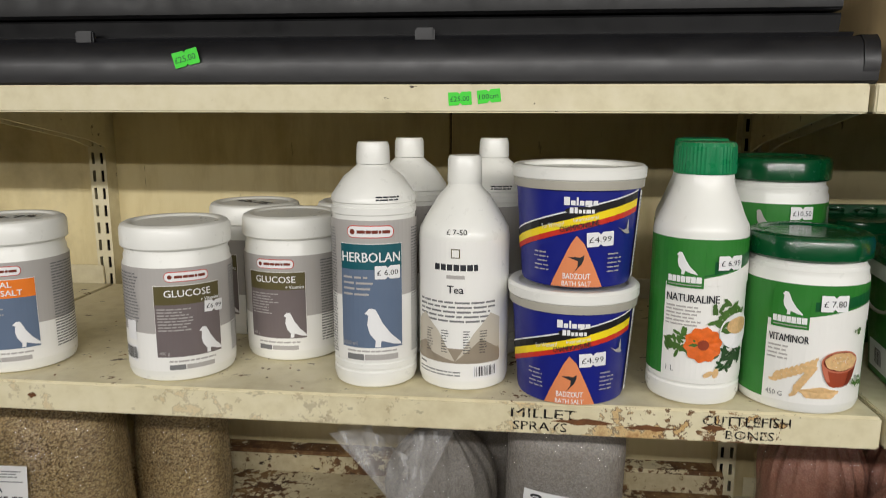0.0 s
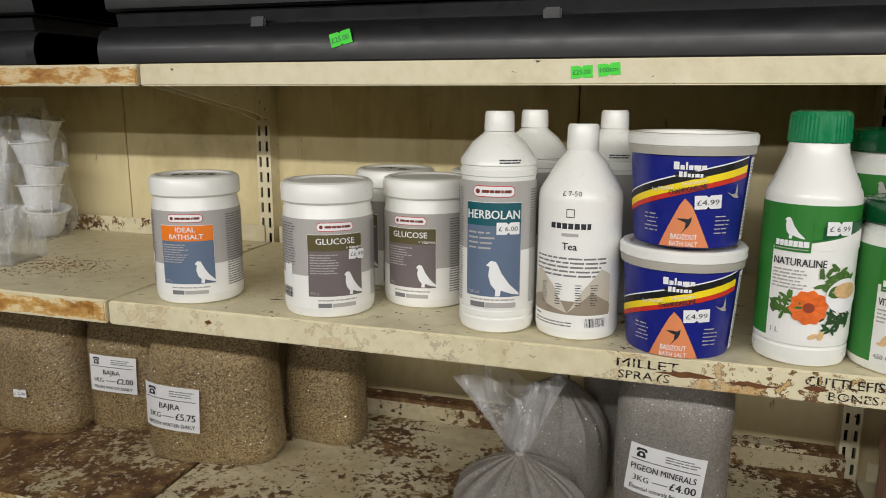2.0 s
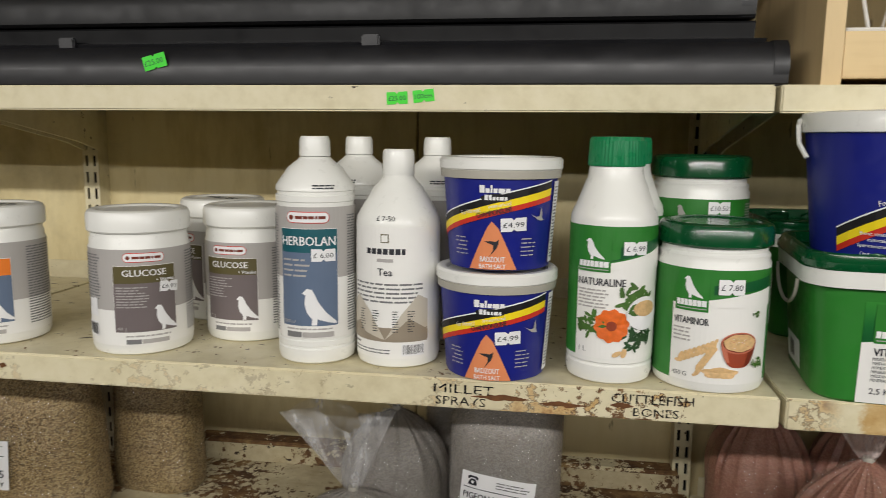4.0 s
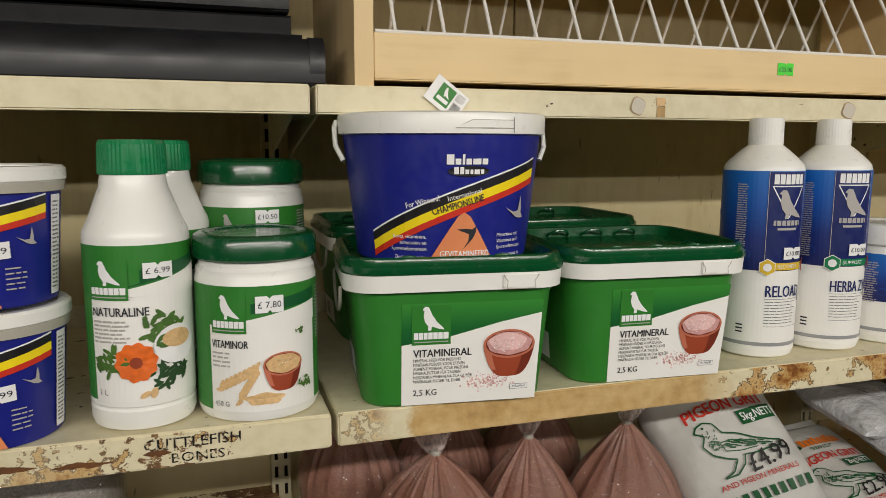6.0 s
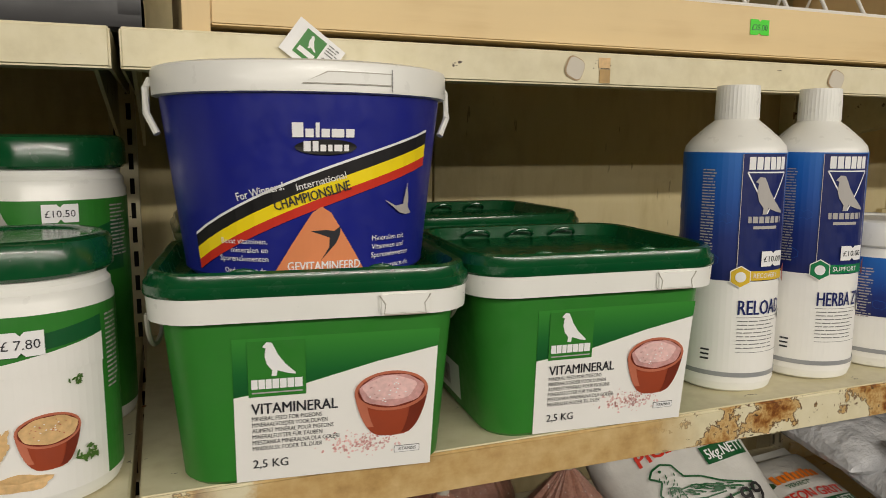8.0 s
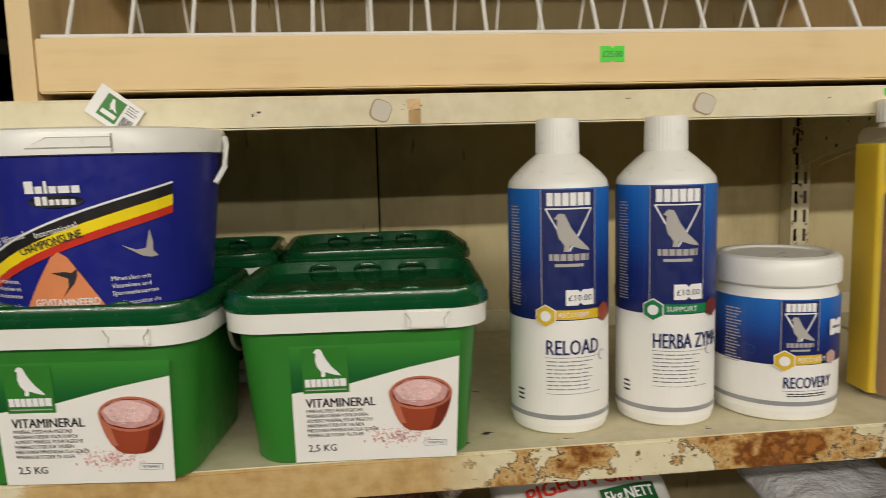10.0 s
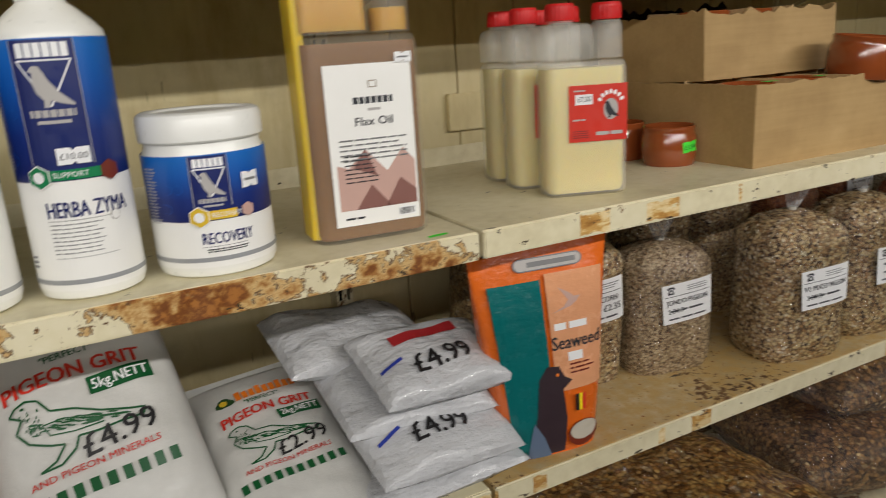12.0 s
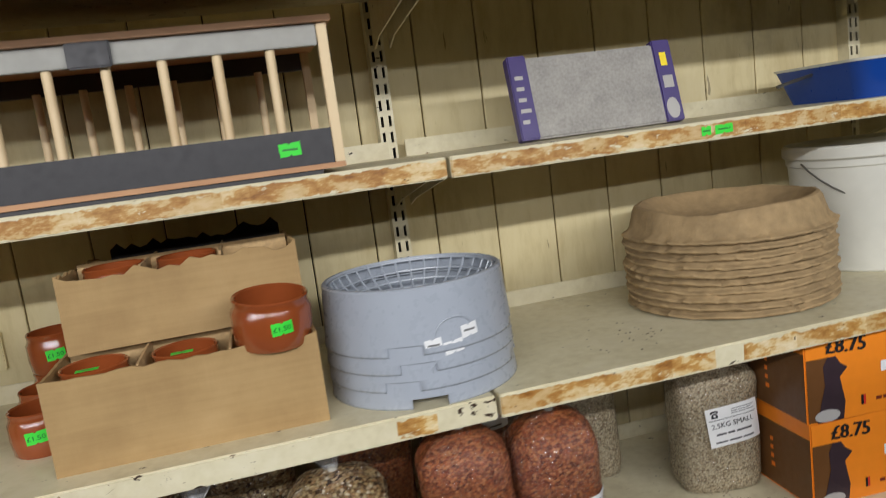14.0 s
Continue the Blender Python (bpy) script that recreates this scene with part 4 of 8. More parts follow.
def yeast_jar(label, at, r, h, lid_h, small=False):
    ob = jar("yeast_powder_jar", label, at, r, h, lid_h, DKGREEN, "green-lidded jars", 0.004)
    turned = round_place(r)
    pl = turned if small else (lambda u, v, h: turned(u, v * 1.06, h))
    s = Sheet(pl)
    if small:
        s.rect(-0.172, 0.012, 0.172, 0.174, GREEN, 1)
        s.quad((-0.01, 0.120), (0.06, 0.120), (0.06, 0.160), (-0.01, 0.142), GREEN_DK, 2)
        s.bird(-0.031, 0.150, 0.018, LABGREY, 3)
        s.lines(0.046, 0.130, 0.066, 0.170, 14, LABGREY, 3, 5, 0.4)
        s.done("label", ob, "green wrap label")
        price(ob, pl, 0.008, 0.165, "£10.50", 0.024, 0.013, layer=6)
        return ob
    s.rect(-0.172, 0.010, -0.044, 0.112, GREEN, 1)
    s.rect(-0.044, 0.010, 0.062, 0.080, WHITE_SOFT, 1)
    s.rect(-0.044, 0.080, 0.062, 0.112, GREEN, 1)
    s.rect(0.062, 0.010, 0.172, 0.112, GREEN, 1)
    s.lines(0.066, 0.060, 0.082, 0.106, 16, LABGREY, 3, 7, 0.4)
    s.shape([(-0.044, 0.079), (0.062, 0.079), (0.062, 0.096), (0.02, 0.090), (-0.02, 0.083)], WHITE_SOFT, 3)
    s.quad((-0.004, 0.090), (0.062, 0.096), (0.062, 0.106), (-0.004, 0.098), GREEN_DK, 2)
    badge_bird(s, -0.024, 0.0745, 0.032, 5)
    s.text("VITAMINOR", -0.041, 0.0625, 0.0062, DARKTXT, 4, 0.034, heavy=0.012)
    s.lines(-0.041, 0.046, -0.020, 0.060, 4, LABGREY, 4, 8, 0.4)
    for k in range(18):
        q = k / 17
        s.fan(-0.034 + 0.034 * q, 0.030 + 0.016 * q + (0.002 if k % 2 else -0.002), 0.0045, 0.0016, GRAIN_P, 4, 7, 0.5 + (0.5 if k % 2 else -0.5))
        s.fan(-0.016 + 0.016 * q, 0.020 + 0.024 * q + (0.002 if k % 2 else -0.002), 0.0040, 0.0016, GRAIN_P, 4, 7, 1.0 + (0.5 if k % 2 else -0.5))
    s.fan(0.006, 0.0205, 0.017, 0.005, GRAIN_P, 4, 20, wob=0.12, petals=5)
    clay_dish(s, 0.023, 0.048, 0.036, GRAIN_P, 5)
    sprig(s, 0.044, 0.028, 20, 0.008, LEAF_P, 8, 8)
    sprig(s, 0.042, 0.073, 14, 0.006, LEAF_P, 4, 9)
    s.text("450 G", -0.040, 0.0145, 0.0042, GREYTXT, 4)
    s.done("label", ob, "green and white label with clay dish")
    price(ob, pl, 0.012, 0.0975, "£ 7.80", 0.024, 0.0135, layer=7)
    return ob


yeast_jar("white jar with dark green lid, yeast powder label", pose(0.937, 0.055, Z_MID, 0, 0, -5) @ tall(1.05), 0.0555, 0.160, 0.022)
yeast_jar("tall white jar with green lid behind another jar", pose(0.943, 0.182, Z_MID, 0, 0, 4) @ tall(1.05), 0.0555, 0.220, 0.024, True)


GREEN_FADE = fade_print("green_fading_print", 0.055, 0.100, [(0.0, lin(10, 76, 40)), (0.5, lin(24, 100, 44)), (1.0, lin(52, 134, 50))])


def mineral_bucket(label, at, printed=True):
    """Square green bucket with white rim band, clips and a sunken dark green lid."""
    ob = thing("mineral_bucket", label, "bucket", at, "green buckets")
    W0, W1, D0, D1, H = 0.178, 0.199, 0.158, 0.176, 0.126
    bm = loft([(rounded(W0 - 0.006, D0 - 0.006, 0.026), 0), (rounded(W0, D0, 0.028), 0.003), (rounded(W1, D1, 0.030), H)])
    part("body", bm, GREEN, ob)
    rim = loft([(rounded(W1 + 0.004, D1 + 0.004, 0.031), H - 0.013), (rounded(W1 + 0.014, D1 + 0.014, 0.034), H - 0.012), (rounded(W1 + 0.016, D1 + 0.016, 0.035), H + 0.004), (rounded(W1 + 0.010, D1 + 0.010, 0.033), H + 0.005)])
    part("rim_band", rim, WHITE_PL, ob, "white rim band")
    lid = loft([(rounded(W1 + 0.017, D1 + 0.017, 0.035), H + 0.0042), (rounded(W1 + 0.019, D1 + 0.019, 0.036), H + 0.006), (rounded(W1 + 0.018, D1 + 0.018, 0.036), H + 0.0115), (rounded(W1 + 0.013, D1 + 0.013, 0.034), H + 0.0140), (rounded(W1 + 0.011, D1 + 0.011, 0.033), H + 0.0185), (rounded(W1 + 0.006, D1 + 0.006, 0.031), H + 0.0200), (rounded(W1 - 0.002, D1 - 0.002, 0.028), H + 0.0190), (rounded(W1 - 0.010, D1 - 0.010, 0.025), H + 0.0085)], cap_low=False)
    ld = part("lid", lid, DKGREEN, ob, "glossy dark green sunken lid")
    for u in (-0.045, 0.0, 0.045):
        for sy in (-1, 1):
            pts = [(u + 0.013 * math.cos(a), sy * (D1 / 2 - 0.006 - 0.010 * math.sin(a)), H + 0.0105 + 0.007 * math.sin(a)) for a in [math.pi * k / 8 for k in range(9)]]
            part("lid_tab", wire(pts, 0.0016), DKGREEN, ld)
    cl = box_bm(0.040, -D1 / 2 - 0.0098, H - 0.011, 0.074, -D1 / 2 - 0.0070, H + 0.0035, 0.0012)
    part("clip", cl, WHITE_PL, ob, "white clip on the rim")
    cw = wire([(0.040, -D1 / 2 - 0.0099, H + 0.002), (0.044, -D1 / 2 - 0.0099, H - 0.004), (0.043, -D1 / 2 - 0.0099, H - 0.011), (0.071, -D1 / 2 - 0.0099, H - 0.011), (0.070, -D1 / 2 - 0.0099, H - 0.004), (0.074, -D1 / 2 - 0.0099, H + 0.002)], 0.0005, seg=4)
    part("clip_seam", cw, GREY_RIM, ob)
    for sx in (-1,):
        pts = [(sx * (W1 / 2 + 0.0085), 0.055 * math.cos(a), H - 0.012 - 0.032 * math.sin(a)) for a in [math.pi * k / 14 for k in range(15)]]
        part("handle", wire(pts, 0.0018), GREY_RIM, ob)
    if printed:
        k = (D1 - D0) / 2 / H
        front = flat_place(-D0 / 2, k)
        s = Sheet(lambda u, v, h: front(u, v * 1.05 - 0.0015, h), 9)
        s.shape([(-0.054, 0.003), (0.078, 0.003), (0.082, 0.086), (0.04, 0.078), (-0.01, 0.066), (-0.054, 0.060)], WHITE_SOFT, 1)
        s.shape([(-0.054, 0.0605), (-0.01, 0.0665), (0.04, 0.0785), (0.0822, 0.0865), (0.0832, 0.098), (-0.054, 0.098)], GREEN_FADE, 1)
        badge_bird(s, -0.026, 0.060, 0.037, 3)
        s.text("VITAMINERAL", -0.043, 0.0485, 0.0070, DARKTXT, 3, 0.056, heavy=0.012)
        for k, w in enumerate(("MINERAL FEED FOR PIGEONS", "MINERAALVOEDER VOOR DUIVEN", "ALIMENT MINÉRAL POUR PIGEONS", "MINERALFUTTER FÜR TAUBEN", "MIESZANKA MINERALNA DLA GOŁĘBI", "MINERALSK FODER TIL DUER")):
            s.text(w, -0.043, 0.0440 - 0.0040 * k, 0.0028, DARKTXT, 3, 0.0019 * len(w))
        s.text("2,5 KG", -0.043, 0.0120, 0.0056, DARKTXT, 3, heavy=0.006)
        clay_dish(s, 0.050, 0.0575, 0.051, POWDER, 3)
        dusting(s, 0.030, 0.0215, 0.012, 0.0040, 130, POWDER, 2, 3)
        dusting(s, 0.028, 0.0225, 0.009, 0.0030, 50, POWDER_D, 2.5, 4)
        s.rect(0.052, 0.0130, 0.070, 0.0180, GREYTXT, 2)
        s.rect(0.0524, 0.0134, 0.0696, 0.0176, STICKER, 3)
        s.text("VITAMINS", 0.061, 0.0147, 0.0022, DARKTXT, 4, 0.013, "c")
        s.done("front_label", ob, "white label with clay dish of pink powder")
        q = Sheet(lambda u, v, h: (-W0 / 2 - v * (W1 - W0) / 2 / H - h, u, v), 9)
        q.rect(-0.012, 0.010, 0.050, 0.040, STICKER, 1)
        q.barcode(0.012, 0.013, 0.034, 0.036, 2, 5, True)
        q.done("side_label", ob, "white side label with barcode")
    return ob


b1 = mineral_bucket("green square mineral bucket, white rim, dark green lid", pose(1.126, 0.073, Z_MID, 0, 0, -6.5))
copy_thing(b1, pose(1.346, 0.080, Z_MID, 0, 0, -4))
for x in (1.143, 1.362):
    tagged(copy_thing(b1, pose(x, 0.318, Z_MID, 0, 0, 1) @ tall(1.03)), "taller green mineral bucket with dark lid at the back")


def pharma_bucket(at):
    """Oval blue bucket with a thick white lid and a bail handle."""
    ob = thing("mineral_feed_bucket", "royal blue oval bucket, white lid, on a green bucket", "bucket", at)
    sq, H = 0.92, 0.122
    r0, r1 = 0.087, 0.1005
    rad = lambda v: r0 + (r1 - r0) * v / H
    part("body", lathe([(0, 0), (r0 - 0.003, 0), (r0, 0.003), (r1, H), (0, H)], 72, squash=sq), BLUE, ob)
    part("lid", lathe([(0, H - 0.001), (r1 + 0.001, H - 0.001), (r1 + 0.0045, H), (r1 + 0.0050, H + 0.016), (r1 + 0.0040, H + 0.0185), (r1 - 0.001, H + 0.0200), (r1 - 0.004, H + 0.0190), (r1 - 0.005, H + 0.017), (0, H + 0.017)], 72, squash=sq), WHITE_PL, ob, "thick white lid")
    lp = round_place(r1 + 0.005, sq)
    s = Sheet(lp)
    s.shape([(-0.01, H + 0.0045), (0.050, H + 0.0045), (0.050, H + 0.0125), (0.006, H + 0.0125)], GREY_RIM, 1)
    s.shape([(-0.009, H + 0.0052), (0.0493, H + 0.0052), (0.0493, H + 0.0118), (0.0065, H + 0.0118)], WHITE_PL, 2)
    s.rect(0.0500, H + 0.001, 0.0508, H + 0.0150, GREYTXT, 2)
    s.done("tear_strip", ob, "moulded tear strip on the lid")
    for sx in (-1, 1):
        pts = [(sx * (r1 + 0.006), 0.006, H + 0.012), (sx * (r1 + 0.0085), 0.0, H + 0.006), (sx * (r1 + 0.0080), -0.006, H - 0.012), (sx * (r1 + 0.001), -0.012, H - 0.026)]
        part("handle", wire(pts, 0.0025), WHITE_PL, ob)
    pl = round_place(rad, sq)
    s = Sheet(pl)
    badge_serif(s, 0.004, 0.094, 0.038)
    s.text("For Winners!", -0.052, 0.0535, 0.0052, STICKER, 5, 0.032, turn=14, heavy=0.008)
    stripe_print(s, -0.094, 0.088, 0.006, 0.075, 0.024)
    s.text("International", -0.013, 0.0605, 0.0045, STICKER, 5, 0.032, turn=14)
    s.text("CHAMPIONSLINE", -0.027, 0.0475, 0.0062, DARKTXT, 5, 0.050, turn=15.5, heavy=0.012)
    s.shape([(-0.034, 0.001), (0.036, 0.001), (0.008, 0.046), (0.002, 0.050), (-0.004, 0.046)], PEACH, 4)
    s.flier(0.006, 0.027, 0.026, DARKTXT, 5, 0.9)
    s.flier(0.062, 0.050, 0.030, LABGREY, 5, -0.5)
    s.text("GEVITAMINEERD", 0.004, 0.008, 0.0058, STICKER, 6, 0.050, "c", 0.01)
    s.text("MINERAALVOEDER", 0.004, 0.0010, 0.0045, STICKER, 6, 0.058, "c", 0.01)
    for k, w in enumerate(("Bevat vitaminen,", "mineralen en", "Sporenelementen")):
        s.text(w, -0.034, 0.0255 - 0.0058 * k, 0.0036, STICKER, 5, align="r")
    for k, w in enumerate(("Mineralien mit", "Vitaminen und", "Spurenelementen")):
        s.text(w, 0.038, 0.0255 - 0.0058 * k, 0.0036, STICKER, 5)
    for k, w in enumerate(("Ondersteunt de", "conditie")):
        s.text(w, -0.036, 0.0060 - 0.0050 * k, 0.0034, STICKER, 5, align="r")
    for k, w in enumerate(("Unterstützt die", "Kondition")):
        s.text(w, 0.046, 0.0060 - 0.0050 * k, 0.0034, STICKER, 5)
    s.done("label", ob, "royal blue print with black, yellow and red band")
    return ob


pharma_bucket(pose(1.127, 0.075, Z_MID + 0.1355, 0, 0, -5))


def hexagon(s, u, v, r, m, layer):
    s.fan(u, v, r, r, m, layer, 6, math.pi / 2)


def blue_label(s, wide, v0, v1, vt, panel_w, words, word_w, accent, tag):
    """Blue over white wrap with a navy panel, badge and hexagons."""
    s.rect(-wide, v0, wide, v1, WHITE_SOFT, 1)
    s.rect(-wide, vt, wide, v1, BLUE_FADE if v1 > 0.13 else BLUE_FADE_LOW, 2)
    rnd = random.Random(4)
    for k in range(10):
        uu, vv = rnd.uniform(-wide * 0.85, -panel_w / 2 - 0.004), rnd.uniform(vt + 0.006, vt + (v1 - vt) * 0.6)
        hexagon(s, uu, vv, 0.0045, SKY, 3)
        hexagon(s, uu, vv, 0.0042, BLUE_FADE if v1 > 0.13 else BLUE_FADE_LOW, 4)
    p = panel_w / 2
    s.rect(-p, vt + 0.004, p, v1 - 0.001, NAVY, 5)
    s.rect(-p - 0.0006, vt + 0.012, -p, v1 - 0.001, LABGREY, 5)
    s.rect(p, vt + 0.012, p + 0.0006, v1 - 0.001, LABGREY, 5)
    t = v1 - 0.0025
    q = panel_w
    for k in range(6):
        a = -0.40 * q + k * 0.137 * q
        s.rect(a, t - 0.25 * q, a + 0.115 * q, t - 0.02 * q, STICKER, 6)
    tri = [(-0.42 * q, t - 0.30 * q), (0.42 * q, t - 0.30 * q), (0.0, t - 1.05 * q)]
    for (a, b), (c, d) in zip(tri, tri[1:] + tri[:1]):
        dx, dy = c - a, d - b
        ln = math.hypot(dx, dy)
        nx, ny = -dy / ln * 0.0006, dx / ln * 0.0006
        s.quad((a - nx, b - ny), (c - nx, d - ny), (c + nx, d + ny), (a + nx, b + ny), STICKER, 6)
    s.bird(-0.02 * q, t - 1.06 * q, 0.70 * q, LABGREY, 7)
    s.rect(-0.36 * q, t - 1.22 * q, 0.36 * q, t - 1.10 * q, LABGREY, 6)
    for k in range(6):
        s.rect(-0.30 * q + k * 0.12 * q, t - 1.23 * q, -0.28 * q + k * 0.12 * q, t - 1.09 * q, NAVY, 7)
    s.rect(-0.26 * q, t - 1.33 * q, 0.26 * q, t - 1.275 * q, LABGREY, 6)
    s.rect(-p, vt + 0.001, p + 0.004, vt + 0.009, accent, 6)
    s.text(tag, -p + 0.014, vt + 0.0030, 0.0042, STICKER, 7, 0.026)
    hexagon(s, -p + 0.003, vt + 0.004, 0.0098, WHITE_SOFT, 7)
    hexagon(s, -p + 0.003, vt + 0.004, 0.0088, accent, 8)
    s.fan(-p + 0.003, vt + 0.004, 0.0045, 0.0045, STICKER, 9, 14)
    low = vt - (0.0290 if v1 > 0.13 else 0.0205)
    s.text(words, -p + 0.003, low, 0.0125 if v1 > 0.13 else 0.0098, NAVY, 3, word_w, heavy=0.010)
    s.rect(-p + 0.002, low - 0.0027, p + 0.010, low - 0.0023, GREYTXT, 3)
    s.rect(-wide, 0.0155, wide, 0.0195, SILVER, 3)


FADE = [(0.0, lin(18, 30, 92)), (0.35, lin(20, 44, 116)), (0.7, lin(16, 84, 168)), (1.0, lin(24, 104, 188))]
BLUE_FADE = fade_print("blue_fading_print", 0.10, 0.205, FADE)
BLUE_FADE_LOW = fade_print("blue_fading_print_low", 0.052, 0.108, FADE)


def tonic_bottle(label, at, words, word_w, accent, tag, dab):
    r = 0.0445
    ob = thing("tonic_bottle", label, "bottle", at, "blue and white bottles")
    part("body", lathe([(0, 0), (r - 0.008, 0), (r - 0.002, 0.003), (r, 0.009), (r, 0.210), (r - 0.001, 0.214), (r - 0.006, 0.220), (0.026, 0.231), (0.0205, 0.235), (0.0185, 0.237), (0, 0.237)]), WHITE_PL, ob)
    bm = bmesh.new()
    lathe([(0, 0.2365), (0.0190, 0.2365), (0.0195, 0.238), (0.0190, 0.262), (0.0185, 0.2655), (0.0168, 0.2658), (0.0162, 0.2630), (0, 0.2630)], 72, bm)
    for v in bm.verts:
        if 0.237 < v.co.z < 0.264 and v.co.xy.length > 0.018 and round(math.atan2(v.co.y, v.co.x) / (2 * math.pi / 72)) % 2:
            v.co.x *= 0.972
            v.co.y *= 0.972
    part("cap", bm, WHITE_PL, ob, angle=15)
    pl = round_place(r)
    s = Sheet(pl)
    blue_label(s, 0.125, 0.010, 0.2085, 0.1, 0.046, words, word_w, accent, tag)
    hexagon(s, 0.034, 0.105, 0.0085, dab, 8)
    s.lines(-0.020, 0.040, 0.022, 0.067, 8, GREYTXT, 3, 14, 0.24, ragged=0.2)
    s.rect(-0.020, 0.0375, 0.030, 0.0379, GREYTXT, 3)
    s.fan(0.033, 0.068, 0.0045, 0.0045, LABGREY, 3, 16)
    s.fan(0.033, 0.068, 0.0038, 0.0038, WHITE_SOFT, 4, 16)
    s.lines(-0.056, 0.110, -0.044, 0.195, 34, LABGREY, 6, 15, 0.4, ragged=0.1)
    s.lines(-0.050, 0.028, -0.042, 0.040, 3, DARKTXT, 3, 16, 0.4, ragged=0.1)
    s.done("label", ob, "blue and white wrap label")
    price(ob, pl, 0.0085, 0.1195, "£10.00", 0.024, 0.013, layer=10)
    return ob


tonic_bottle("blue and white litre tonic bottle with white cap", pose(1.525, 0.066, Z_MID, 0, 0, -3) @ tall(1.05), "RELOAD", 0.048, GOLD, "RECOVERY", TERRA_P)
tonic_bottle("blue and white litre bottle with green support badge", pose(1.627, 0.067, Z_MID, 0, 0, -9) @ tall(1.05), "HERBA ZYMA", 0.066, CAPGREEN, "SUPPORT", TERRA_D)
rec = jar("recovery_powder_jar", "blue and white powder jar with white lid", pose(1.740, 0.073, Z_MID, 0, 0, -8) @ tall(1.04), 0.056, 0.145, 0.026, group="blue and white bottles")
pl = round_place(0.056)
s = Sheet(pl)
blue_label(s, 0.150, 0.010, 0.1095, 0.052, 0.032, "RECOVERY", 0.046, GOLD, "RECOVERY")
s.lines(-0.010, 0.0235, 0.030, 0.0275, 2, DARKTXT, 4, 6, 0.5, ragged=0.1)
s.lines(-0.066, 0.050, -0.048, 0.100, 18, LABGREY, 6, 17, 0.4)
hexagon(s, 0.030, 0.058, 0.0065, ROSE, 9)
s.done("label", rec, "blue and white wrap label")
price(rec, pl, 0.036, 0.084, "", 0.017, 0.014, layer=9)


def cloudy(name, color, rough=0.25):
    """Oil seen through plastic."""
    n = Nodes(name)
    n.put("Base Color", n.ramp(n.noise(14, 4), [(0.3, tuple(c * 0.92 for c in color[:3]) + (1,)), (0.7, color)]))
    n.put("Roughness", rough).put("Subsurface Weight", 0.6).put("Subsurface Radius", (0.05, 0.04, 0.02)).put("Subsurface Scale", 0.6)
    return n.m


def frosted(name, color, alpha):
    """Thin cloudy polythene wall that lets its contents show."""
    n = Nodes(name)
    n.put("Base Color", color).put("Roughness", 0.28)
    n.put("Alpha", n.ramp(n.noise(9, 4), [(0.3, grey(alpha * 0.85)), (0.7, grey(min(1, alpha * 1.15)))]))
    n.bump(n.noise(90, 3), 0.05, 0.001)
    return n.m


OIL = cloudy("flax_oil_in_plastic", lin(134, 94, 58))
OIL_TOP = cloudy("thin_oil_film_plastic", lin(206, 158, 62))
OIL_SIDE = cloudy("yellow_oil_side", lin(232, 192, 62))
GARLIC = cloudy("pale_yellow_oil_in_plastic", lin(232, 214, 140))
MILKY = frosted("milky_polythene", lin(238, 236, 226), 0.24)
CLEARISH = frosted("clear_polythene", lin(226, 216, 196), 0.12)
REDCAP = plain("red_cap_plastic", lin(204, 34, 34), 0.32, vary=0.05)


